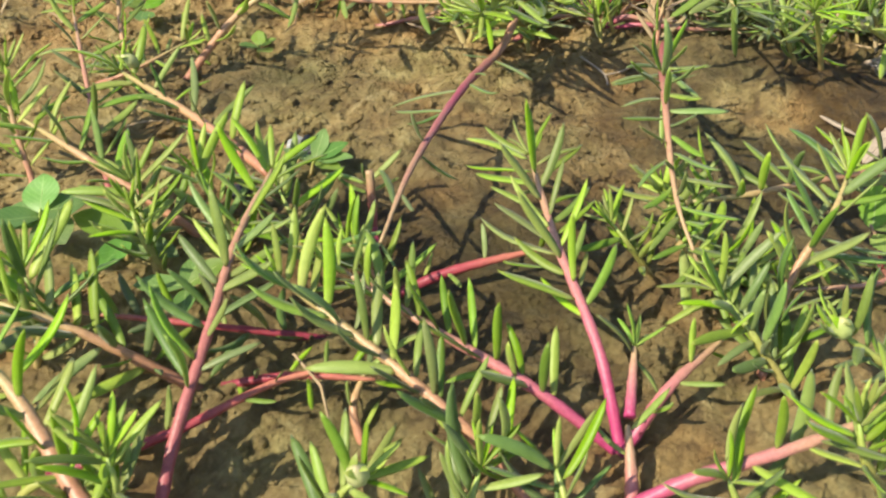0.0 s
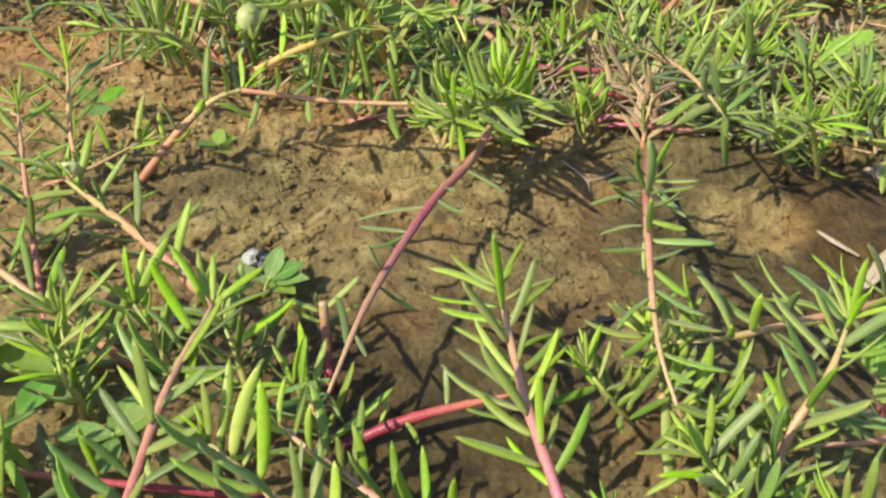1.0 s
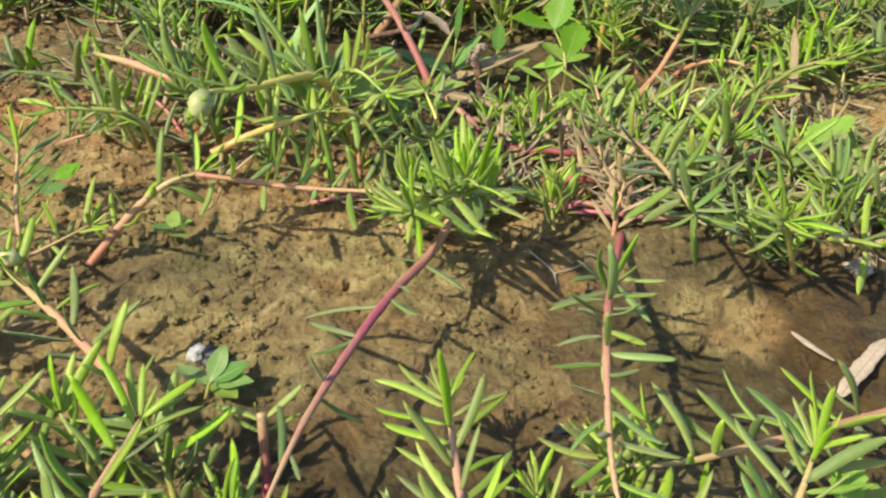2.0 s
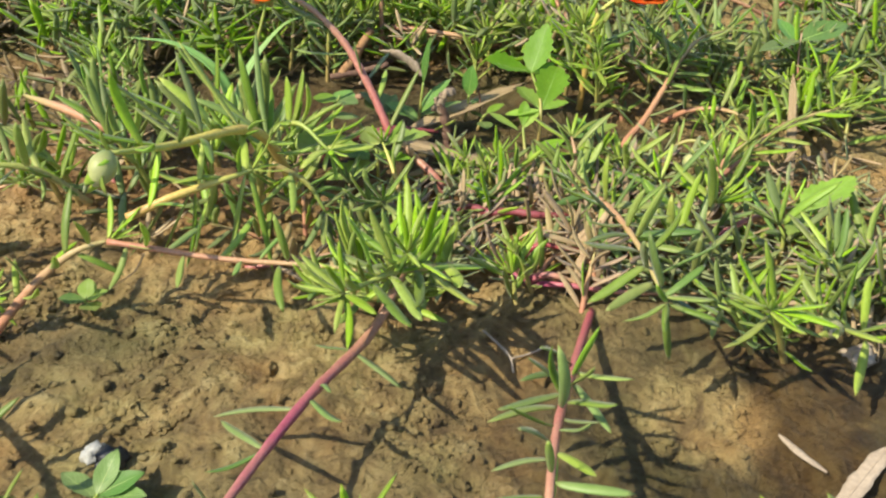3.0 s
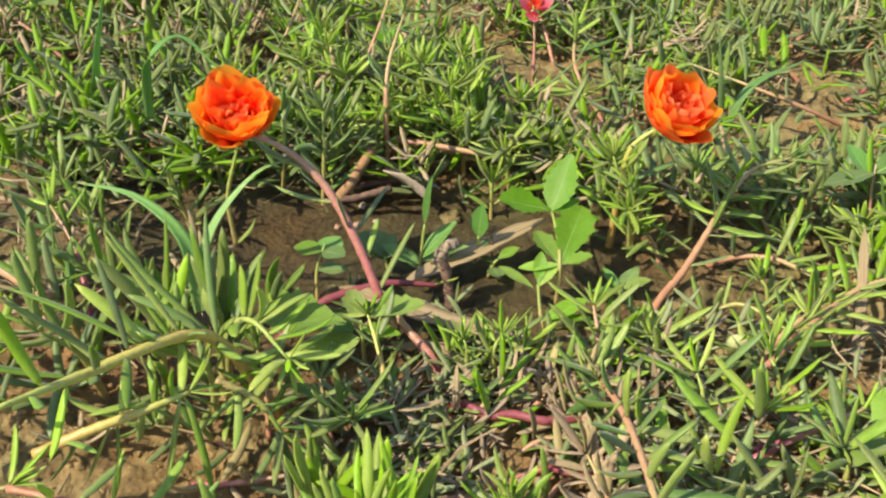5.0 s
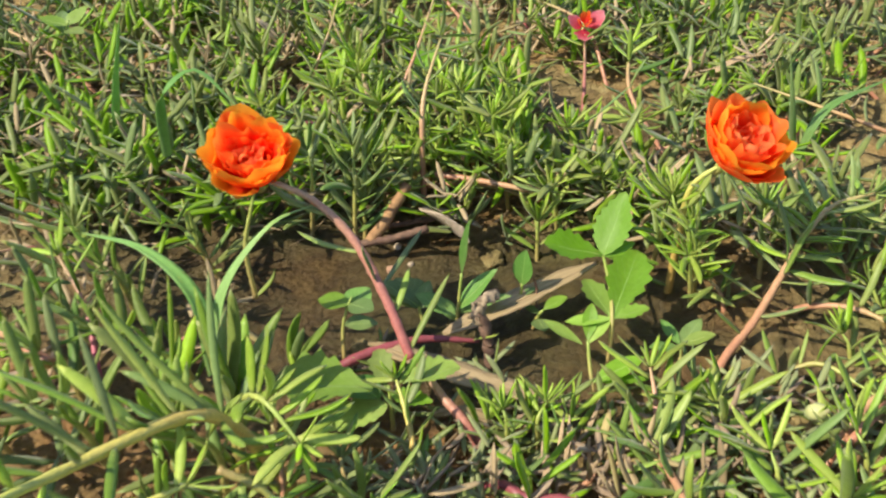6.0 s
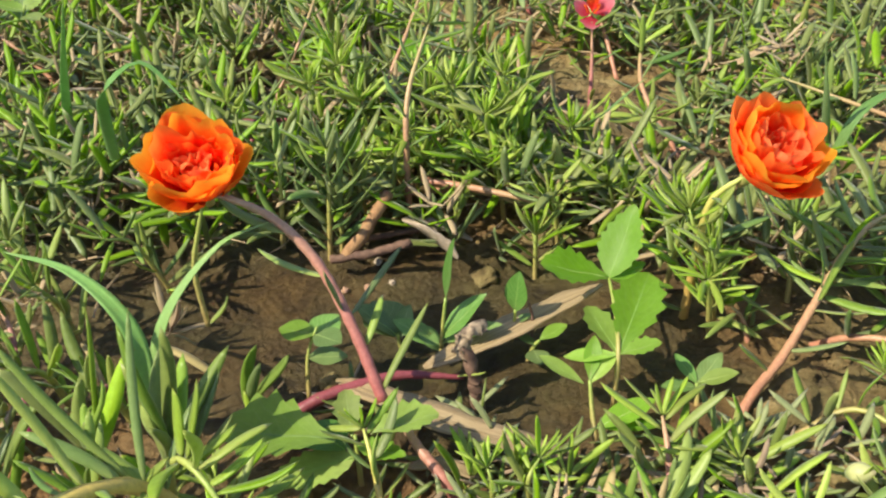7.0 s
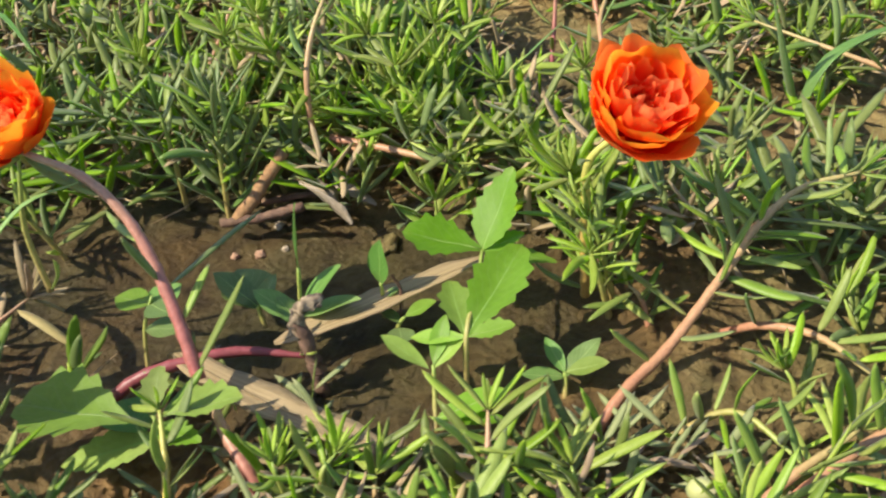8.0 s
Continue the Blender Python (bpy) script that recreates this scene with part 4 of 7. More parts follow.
# middle: orange twigs and creeping red stems
shoot([(0.0900, 0.4000, 0.0030), (0.0990, 0.4180, 0.0040), (0.1090, 0.4330, 0.0100), (0.1230, 0.4580, 0.0250), (0.1290, 0.4680, 0.0330), (0.1400, 0.4800, 0.0400), (0.1560, 0.4860, 0.0440)], stem='tan', radius=0.0021, leaves=26, start=0.52, tip=8, size=0.021, tones={'mid': 5, 'young': 3, 'deep': 2}, tip_tone='mid', lift=66, rise=0.05, ends=((0.60, (0.102, 0.464, 0.027)), (0.66, (0.104, 0.469, 0.036)), (0.27, (0.090, 0.426, 0.018)), (0.42, (0.086, 0.453, 0.022)), (0.60, (0.147, 0.466, 0.020)), (0.68, (0.149, 0.480, 0.022)), (0.5, (0.137, 0.441, 0.026)), (0.72, (0.106, 0.472, 0.050)), (0.74, (0.163, 0.470, 0.034)), (0.36, (0.128, 0.425, 0.020))))
shoot([(0.1370, 0.3701, 0.0100), (0.1557, 0.3909, 0.0180), (0.1772, 0.4097, 0.0260), (0.2025, 0.4185, 0.0320)], stem='tan', radius=0.0018, leaves=24, start=0.2, tip=8, size=0.019, tones={'young': 6, 'mid': 4}, tip_tone='young')
shoot([(0.1308, 0.3678, 0.0080), (0.1416, 0.3815, 0.0140), (0.1604, 0.4007, 0.0220)], stem='tan', radius=0.0018, leaves=15, start=0.1, tip=6, size=0.019)
shoot([(0.013, 0.336, 0.004), (0.022, 0.329, 0.010), (0.031, 0.323, 0.012), (0.041, 0.324, 0.013), (0.055, 0.323, 0.013), (0.075, 0.332, 0.01)], stem='wine', radius=0.0023, leaves=3, start=0.1, tip=0, size=0.015)
shoot([(0.1232, 0.3291, 0.0060), (0.1543, 0.3424, 0.0100), (0.1717, 0.3511, 0.0120)], stem='pink', radius=0.0018, leaves=7, start=0.1, tip=3, size=0.018, tones={'deep': 5, 'mid': 5, 'young': 1})
shoot([(0.0990, 0.2920, 0.0040), (0.0907, 0.3150, 0.0100), (0.0774, 0.3322, 0.0130), (0.0695, 0.3498, 0.0150)], stem='tan', radius=0.0016, leaves=14, start=0.1, tip=5, size=0.028, tones={'deep': 5, 'mid': 5, 'young': 1}, tip_tone='mid', lift=45, rise=0.05)
shoot([(0.0553, 0.2820, 0.0040), (0.0405, 0.2971, 0.0040), (0.0649, 0.3112, 0.0050)], stem='pink', radius=0.0015, leaves=4, start=0.1, tip=2, size=0.016)
shoot([(0.0207, 0.3525, 0.0080), (0.0196, 0.3504, 0.0180), (0.0181, 0.3520, 0.0220)], stem='green', radius=0.0012, leaves=7, start=0.1, tip=7, size=0.015, tones={'young': 6, 'mid': 4})
shoot([(0.0314, 0.3570, 0.0060), (0.0300, 0.3549, 0.0160), (0.0324, 0.3609, 0.0200)], stem='green', radius=0.0012, leaves=7, start=0.1, tip=6, size=0.015, tones={'young': 6, 'mid': 4})
shoot([(-0.0240, 0.3080, 0.0020), (-0.0280, 0.3150, 0.0120), (-0.0311, 0.3200, 0.0225)], stem='tan', radius=0.0013, leaves=7, start=0.3, tip=5, size=0.016, tones={'deep': 6, 'mid': 5}, tip_tone='mid', wide=1.15)
shoot([(0.0097, 0.2654, 0.0060), (0.0047, 0.2655, 0.0150), (0.0026, 0.2657, 0.0200)], stem='green', radius=0.0014, leaves=6, start=0.2, tip=8, size=0.03, tones={'young': 6, 'mid': 4}, wide=1.1)
shoot([(-0.0207, 0.2619, 0.0040), (-0.0174, 0.2654, 0.0140), (-0.0169, 0.2677, 0.0180)], stem='green', radius=0.0014, leaves=6, start=0.2, tip=7, size=0.028, tones={'young': 6, 'mid': 4}, wide=1.1)
shoot([(0.0460, 0.2730, 0.0030), (0.0440, 0.2762, 0.0090), (0.0428, 0.2776, 0.0120)], stem='green', radius=0.0012, leaves=4, start=0.2, tip=9, size=0.021, tones={'young': 6, 'mid': 4})
shoot([(0.0019, 0.2715, 0.0050), (0.0182, 0.2827, 0.0070), (0.0334, 0.2908, 0.0060)], stem='mauve', radius=0.0019, leaves=3, start=0.1, tip=0, size=0.015)
shoot([(0.1100, 0.3408, 0.0040), (0.1106, 0.3455, 0.0140), (0.1078, 0.3510, 0.0200)], stem='green', radius=0.0013, leaves=7, start=0.1, tip=5, size=0.025, tones={'mid': 6, 'deep': 2, 'young': 3})
shoot([(0.1428, 0.3552, 0.0050), (0.1397, 0.3584, 0.0160), (0.1359, 0.3639, 0.0220)], stem='green', radius=0.0013, leaves=7, start=0.1, tip=5, size=0.024, tones={'mid': 6, 'deep': 2, 'young': 3})
shoot([(0.1596, 0.3180, 0.0040), (0.1591, 0.3190, 0.0140), (0.1559, 0.3206, 0.0200)], stem='green', radius=0.0013, leaves=8, start=0.1, tip=6, size=0.024, tones={'deep': 5, 'mid': 5, 'young': 1}, tip_tone='mid')
shoot([(0.1167, 0.2951, 0.0040), (0.1134, 0.3004, 0.0140), (0.1087, 0.3015, 0.0200)], stem='green', radius=0.0013, leaves=8, start=0.1, tip=6, size=0.026, tones={'deep': 5, 'mid': 5, 'young': 1})

shoot([(0.052, 0.288, 0.003), (0.06, 0.298, 0.008), (0.07, 0.306, 0.01)], stem='tan', radius=0.0013, leaves=10, start=0.05, tip=6, size=0.019, tones={'dry': 7, 'mid': 2}, tip_tone='dry', lift=50, rise=0.05, star=60, label="withered tan shoot with shrivelled leaves at the foot of red stems")
shoot([(0.08, 0.286, 0.003), (0.074, 0.296, 0.012), (0.068, 0.306, 0.016)], stem='tan', radius=0.0013, leaves=10, start=0.05, tip=6, size=0.019, tones={'dry': 7, 'mid': 2}, tip_tone='dry', lift=50, rise=0.05, star=60, label="withered tan shoot with shrivelled leaves at the foot of red stems")
shoot([(0.04, 0.312, 0.003), (0.052, 0.318, 0.008), (0.066, 0.32, 0.009)], stem='tan', radius=0.0013, leaves=10, start=0.05, tip=6, size=0.019, tones={'dry': 7, 'mid': 2}, tip_tone='dry', lift=50, rise=0.05, star=60, label="withered tan shoot with shrivelled leaves at the foot of red stems")
shoot([(0.086, 0.318, 0.003), (0.074, 0.326, 0.009), (0.06, 0.33, 0.01)], stem='tan', radius=0.0013, leaves=10, start=0.05, tip=6, size=0.019, tones={'dry': 7, 'mid': 2}, tip_tone='dry', lift=50, rise=0.05, star=60, label="withered tan shoot with shrivelled leaves at the foot of red stems")
shoot([(0.044, 0.338, 0.003), (0.056, 0.344, 0.01), (0.07, 0.348, 0.012)], stem='tan', radius=0.0013, leaves=10, start=0.05, tip=6, size=0.019, tones={'dry': 7, 'mid': 2}, tip_tone='dry', lift=50, rise=0.05, star=60, label="withered tan shoot with shrivelled leaves at the foot of red stems")
shoot([(0.096, 0.334, 0.003), (0.088, 0.342, 0.009), (0.078, 0.35, 0.012)], stem='tan', radius=0.0013, leaves=10, start=0.05, tip=6, size=0.019, tones={'dry': 7, 'mid': 2}, tip_tone='dry', lift=50, rise=0.05, star=60, label="withered tan shoot with shrivelled leaves at the foot of red stems")
shoot([(0.072, 0.268, 0.003), (0.073, 0.274, 0.012), (0.075, 0.281, 0.024)], stem='tan', radius=0.0013, leaves=10, start=0.05, tip=6, size=0.019, tones={'dry': 7, 'mid': 2}, tip_tone='dry', lift=50, rise=0.05, star=60, label="withered tan shoot with shrivelled leaves at the foot of red stems")

shoot([(0.12, 0.322, 0.008), (0.14, 0.329, 0.012), (0.152, 0.334, 0.016), (0.167, 0.342, 0.02)], stem='pink', radius=0.0018, leaves=3, start=0.3, tip=2, size=0.016)
shoot([(0.04, 0.296, 0.008), (0.053, 0.3, 0.012), (0.065, 0.3, 0.012), (0.08, 0.305, 0.009)], stem='red', radius=0.0016, leaves=1, start=0.3, tip=0, size=0.015)
shoot([(0.047, 0.287, 0.008), (0.057, 0.281, 0.011), (0.07, 0.28, 0.009)], stem='pink', radius=0.0020, leaves=1, start=0.3, tip=0, size=0.015)
shoot([(0.072, 0.286, 0.003), (0.073, 0.302, 0.008), (0.084, 0.313, 0.012)], stem='tan', radius=0.0019, leaves=5, start=0.3, tip=4, size=0.016, tones={'dry': 5, 'mid': 3}, tip_tone='dry')

# round the hollow: the stems of the two orange flowers
shoot([(-0.0206, 0.3771, 0.0180), (-0.0326, 0.3892, 0.0360), (-0.0467, 0.3995, 0.0540), (-0.0610, 0.4028, 0.0670), (-0.0727, 0.3988, 0.0760), (-0.0850, 0.4019, 0.0760)], stem='mauve', radius=0.0023, leaves=4, start=0.1, tip=0, size=0.021, tones={'deep': 5, 'mid': 5, 'young': 1}, tip_tone='deep', lift=50, rise=0.1, ends=((0.02, (-0.012, 0.400, 0.044)), (0.3, (-0.027, 0.441, 0.036)), (0.45, (-0.078, 0.420, 0.034))))
shoot([(-0.09, 0.398, 0.022), (-0.092, 0.4, 0.044), (-0.088, 0.402, 0.062), (-0.0845, 0.4040, 0.0745)], stem='green', radius=0.0012, leaves=2, start=0.1, tip=0, size=0.016)
shoot([(-0.0640, 0.3670, 0.0020), (-0.0480, 0.3800, 0.0085), (-0.0300, 0.3920, 0.0110), (-0.0180, 0.3985, 0.0105), (0.0010, 0.4035, 0.0080)], stem='wine', radius=0.0026, leaves=3, start=0.1, tip=0, size=0.016, tones={'deep': 5, 'mid': 5, 'young': 1})
shoot([(0.0760, 0.4640, 0.0080), (0.0770, 0.4600, 0.0360), (0.079, 0.457, 0.057), (0.0905, 0.456, 0.070)], stem='gold', radius=0.0021, leaves=5, start=0.1, tip=0, size=0.02, tones={'deep': 5, 'mid': 5, 'young': 1}, ends=((0.97, (0.1010, 0.4500, 0.0520)),))
shoot([(0.0814, 0.4725, 0.0200), (0.0748, 0.4592, 0.0420), (0.0718, 0.4604, 0.0500)], stem='green', radius=0.0013, leaves=15, start=0.3, tip=12, size=0.017, tones={'young': 6, 'mid': 4})
shoot([(0.0872, 0.4597, 0.0100), (0.0838, 0.4510, 0.0300), (0.0804, 0.4484, 0.0420)], stem='green', radius=0.0013, leaves=15, start=0.2, tip=10, size=0.017, tones={'young': 6, 'mid': 4})
shoot([(-0.1410, 0.3556, 0.0060), (-0.1552, 0.3791, 0.0220), (-0.1718, 0.3933, 0.0360)], stem='pink', radius=0.0014, leaves=10, start=0.3, tip=6, size=0.021, tones={'deep': 5, 'mid': 5, 'young': 1})
shoot([(-0.0731, 0.5541, 0.0080), (-0.0720, 0.5661, 0.0280), (-0.0651, 0.5910, 0.0520), (-0.0652, 0.6451, 0.0660)], stem='tan', radius=0.0013, leaves=11, start=0.2, tip=6, size=0.017)
shoot([(-0.0928, 0.5721, 0.0200), (-0.0892, 0.5586, 0.0460), (-0.0886, 0.5555, 0.0580)], stem='green', radius=0.0013, leaves=11, start=0.4, tip=14, size=0.019, tones={'young': 6, 'mid': 4})
shoot([(-0.1378, 0.5543, 0.0120), (-0.1192, 0.5949, 0.0500), (-0.1216, 0.6299, 0.0620)], stem='tan', radius=0.0012, leaves=15, start=0.2, tip=6, size=0.018, tones={'deep': 5, 'mid': 5, 'young': 1})
shoot([(-0.0721, 0.4757, 0.0080), (-0.0712, 0.4805, 0.0320), (-0.0727, 0.4857, 0.0460)], stem='green', radius=0.0013, leaves=18, start=0.1, tip=6, size=0.022, tones={'deep': 5, 'mid': 5, 'young': 1}, tip_tone='deep')
shoot([(-0.0955, 0.4809, 0.0080), (-0.0909, 0.4771, 0.0320), (-0.0918, 0.4774, 0.0460)], stem='green', radius=0.0013, leaves=15, start=0.1, tip=6, size=0.022, tones={'deep': 5, 'mid': 5, 'young': 1}, tip_tone='deep')
shoot([(-0.1283, 0.4423, 0.0060), (-0.1372, 0.4362, 0.0240), (-0.1417, 0.4249, 0.0340)], stem='green', radius=0.0013, leaves=13, start=0.1, tip=6, size=0.02, tones={'mid': 6, 'deep': 2, 'young': 3})
shoot([(0.0034, 0.5366, 0.0060), (-0.0001, 0.5396, 0.0260), (-0.0042, 0.5471, 0.0400)], stem='green', radius=0.0013, leaves=15, start=0.2, tip=9, size=0.019, tones={'young': 6, 'mid': 4})
shoot([(-0.0730, 0.3280, 0.0040), (-0.0740, 0.3320, 0.0150), (-0.0740, 0.3360, 0.0280)], stem='green', radius=0.0018, leaves=3, start=0.2, tip=3, size=0.020, tones={'deep': 5, 'mid': 6}, tip_tone='mid', lift=40, rise=0.6, wide=1.9, ends=((0.97, (-0.0725, 0.3530, 0.0660)), (0.9, (-0.0690, 0.3640, 0.0470)), (0.97, (-0.0760, 0.3310, 0.0740)), (0.8, (-0.0800, 0.3450, 0.0590)), (0.85, (-0.0660, 0.3480, 0.0530)), (0.7, (-0.0560, 0.3560, 0.0400)), (0.8, (-0.0860, 0.3470, 0.0540)), (0.5, (-0.0560, 0.3480, 0.0340))))
shoot([(-0.0960, 0.3240, 0.0040), (-0.0950, 0.3270, 0.0200), (-0.0940, 0.3280, 0.0340)], stem='green', radius=0.0017, leaves=3, start=0.2, tip=3, size=0.018, tones={'mid': 6, 'young': 3}, tip_tone='mid', lift=45, rise=0.5, wide=1.9, ends=((0.95, (-0.0820, 0.3400, 0.0730)), (0.9, (-0.1110, 0.3310, 0.0640)), (0.7, (-0.1080, 0.3380, 0.0460)), (0.8, (-0.0860, 0.3500, 0.0500))))
shoot([(-0.0740, 0.3740, 0.0010), (-0.0700, 0.3755, 0.0050), (-0.0670, 0.3765, 0.0090)], stem='green', radius=0.0014, leaves=2, start=0.2, tip=2, size=0.014, tones={'deep': 6, 'mid': 4}, tip_tone='deep', lift=40, rise=0.4, wide=1.7, ends=((0.97, (-0.0525, 0.3840, 0.0270)), (0.8, (-0.0740, 0.3860, 0.0260)), (0.7, (-0.0560, 0.3740, 0.0160))))
shoot([(-0.0080, 0.3300, 0.0010), (-0.0110, 0.3390, 0.0070), (-0.0155, 0.3490, 0.0150), (-0.0220, 0.3600, 0.0225)], stem='gold', radius=0.0015, leaves=9, start=0.15, tip=5, size=0.015, tones={'deep': 4, 'mid': 6, 'young': 2}, lift=62, rise=0.12, wide=1.25, star=66)
shoot([(0.0119, 0.3527, 0.0020), (0.0042, 0.3576, 0.0070), (-0.0070, 0.3654, 0.0130), (-0.0165, 0.3752, 0.0180)], stem='mauve', radius=0.0024, leaves=0, start=0.1, tip=0)
shoot([(0.0073, 0.3521, 0.0020), (0.0108, 0.3589, 0.0050), (0.0117, 0.3611, 0.0070)], stem='tan', radius=0.0012, leaves=3, start=0.3, tip=9, size=0.019, tones={'young': 6, 'mid': 4})
shoot([(0.0208, 0.3522, 0.0020), (0.0253, 0.3617, 0.0050), (0.0267, 0.3643, 0.0080)], stem='tan', radius=0.0012, leaves=4, start=0.3, tip=9, size=0.019, tones={'young': 6, 'mid': 4})
shoot([(0.0448, 0.3568, 0.0020), (0.0424, 0.3593, 0.0070), (0.0408, 0.3638, 0.0100)], stem='tan', radius=0.0012, leaves=6, start=0.2, tip=6, size=0.02, tones={'mid': 6, 'deep': 2, 'young': 3})
shoot([(0.0978, 0.3660, 0.0030), (0.0951, 0.3715, 0.0100), (0.0919, 0.3773, 0.0140)], stem='green', radius=0.0012, leaves=7, start=0.2, tip=6, size=0.023, tones={'young': 6, 'mid': 4})
shoot([(0.0723, 0.3561, 0.0060), (0.0709, 0.3708, 0.0140), (0.0676, 0.3835, 0.0220)], stem='pink', radius=0.0015, leaves=10, start=0.1, tip=5, size=0.02, tones={'mid': 6, 'deep': 2, 'young': 3})
shoot([(0.0980, 0.4002, 0.0060), (0.0838, 0.3804, 0.0120), (0.0764, 0.3693, 0.0140)], stem='green', radius=0.0013, leaves=10, start=0.1, tip=5, size=0.018, tones={'mid': 6, 'deep': 2, 'young': 3})
shoot([(0.1135, 0.4068, 0.0080), (0.1304, 0.4086, 0.0120), (0.1507, 0.3929, 0.0120)], stem='green', radius=0.0013, leaves=15, start=0.05, tip=5, size=0.016, tones={'mid': 6, 'deep': 2, 'young': 3})

# the thick yellow-green tangle in front of the left flower
shoot([(-0.072, 0.315, 0.004), (-0.068, 0.308, 0.03), (-0.074, 0.3, 0.048)], stem='green', radius=0.0017, leaves=9, start=0.15, tip=8, size=0.025, tones={'mid': 6, 'deep': 2, 'young': 3}, tip_tone='mid', rise=0.4, lift=60, star=62)
shoot([(-0.12, 0.322, 0.004), (-0.124, 0.318, 0.022), (-0.132, 0.31, 0.038)], stem='green', radius=0.0017, leaves=10, start=0.15, tip=7, size=0.026, tones={'mid': 6, 'deep': 2, 'young': 3}, tip_tone='mid', rise=0.4, lift=58, star=62)
shoot([(-0.025, 0.318, 0.004), (-0.02, 0.306, 0.018), (-0.013, 0.296, 0.03)], stem='green', radius=0.0017, leaves=8, start=0.15, tip=8, size=0.021, tones={'mid': 6, 'deep': 2, 'young': 3}, tip_tone='mid', rise=0.3, lift=64, star=62)
shoot([(-0.14, 0.345, 0.004), (-0.144, 0.344, 0.02), (-0.15, 0.34, 0.032)], stem='green', radius=0.0017, leaves=10, start=0.15, tip=7, size=0.024, tones={'mid': 6, 'deep': 2, 'young': 3}, tip_tone='mid', rise=0.3, lift=60, star=62)
shoot([(-0.13, 0.368, 0.004), (-0.134, 0.366, 0.018), (-0.138, 0.36, 0.028)], stem='green', radius=0.0017, leaves=10, start=0.15, tip=7, size=0.022, tones={'mid': 6, 'deep': 2, 'young': 3}, tip_tone='mid', rise=0.3, lift=60, star=62)
shoot([(-0.105, 0.366, 0.004), (-0.108, 0.362, 0.016), (-0.114, 0.358, 0.024)], stem='green', radius=0.0017, leaves=9, start=0.15, tip=6, size=0.022, tones={'mid': 6, 'deep': 2, 'young': 3}, tip_tone='mid', rise=0.3, lift=60, star=62)
shoot([(-0.16, 0.38, 0.004), (-0.163, 0.378, 0.02), (-0.168, 0.372, 0.03)], stem='green', radius=0.0017, leaves=10, start=0.15, tip=7, size=0.022, tones={'mid': 6, 'deep': 2, 'young': 3}, tip_tone='mid', rise=0.3, lift=60, star=62)
shoot([(-0.15, 0.405, 0.004), (-0.152, 0.402, 0.018), (-0.156, 0.398, 0.03)], stem='green', radius=0.0017, leaves=10, start=0.15, tip=7, size=0.021, tones={'mid': 6, 'deep': 2, 'young': 3}, tip_tone='mid', rise=0.3, lift=60, star=62)
shoot([(-0.175, 0.425, 0.004), (-0.178, 0.424, 0.018), (-0.18, 0.42, 0.032)], stem='green', radius=0.0017, leaves=10, start=0.15, tip=8, size=0.021, tones={'mid': 6, 'deep': 2, 'young': 3}, tip_tone='mid', rise=0.3, lift=60, star=62)
shoot([(-0.155, 0.318, 0.004), (-0.158, 0.312, 0.022), (-0.164, 0.304, 0.034)], stem='green', radius=0.0017, leaves=10, start=0.15, tip=7, size=0.023, tones={'mid': 6, 'deep': 2, 'young': 3}, tip_tone='mid', rise=0.3, lift=60, star=62)
shoot([(-0.103, 0.253, 0.04), (-0.087, 0.259, 0.047), (-0.073, 0.267, 0.05), (-0.061, 0.277, 0.051)], stem='gold', radius=0.0020, leaves=3, start=0.3, tip=4, size=0.021, tones={'mid': 6, 'young': 3}, ends=((0.95, (-0.069, 0.267, 0.014)), (0.5, (-0.095, 0.266, 0.012)), (0.55, (-0.082, 0.26, 0.012)), (0.97, (-0.05, 0.268, 0.012)), (0.97, (-0.054, 0.282, 0.04)), (0.3, (-0.105, 0.264, 0.012)), (0.7, (-0.08, 0.276, 0.03)), (0.8, (-0.087, 0.262, 0.055)), (0.9, (-0.067, 0.275, 0.062)), (0.6, (-0.096, 0.263, 0.05)), (0.75, (-0.061, 0.281, 0.028))))
shoot([(-0.055, 0.285, 0.05), (-0.042, 0.286, 0.042), (-0.034, 0.284, 0.03)], stem='green', radius=0.0014, leaves=3, start=0.3, tip=4, size=0.020, tones={'mid': 6, 'deep': 3}, tip_tone='mid', ends=((0.97, (-0.028, 0.271, 0.01)), (0.6, (-0.054, 0.289, 0.022)), (0.9, (-0.02, 0.296, 0.024)), (0.3, (-0.059, 0.282, 0.03)), (0.7, (-0.031, 0.303, 0.034)), (0.95, (-0.04, 0.275, 0.012))))
shoot([(-0.145, 0.338, 0.03), (-0.169, 0.349, 0.032), (-0.197, 0.364, 0.03)], stem='tan', radius=0.0027, leaves=3, start=0.2, tip=2, size=0.014)
shoot([(-0.1456, 0.5629, 0.0080), (-0.1100, 0.5659, 0.0110), (-0.0789, 0.5794, 0.0100)], stem='red', radius=0.0016, leaves=2, start=0.1, tip=0, size=0.014)
shoot([(0.0066, 0.5338, 0.0080), (0.0373, 0.5247, 0.0120), (0.0686, 0.5299, 0.0100)], stem='tan', radius=0.0014, leaves=4, start=0.1, tip=0, size=0.016)
shoot([(0.0259, 0.6117, 0.0100), (0.0244, 0.6276, 0.0260), (0.0222, 0.6384, 0.0460)], stem='rose', radius=0.0013, leaves=7, start=0.1, tip=0, size=0.016)
shoot([(-0.0585, 0.5298, 0.0080), (-0.0192, 0.5172, 0.0130), (0.0076, 0.5162, 0.0080)], stem='tan', radius=0.0018, leaves=3, start=0.2, tip=0, size=0.015)
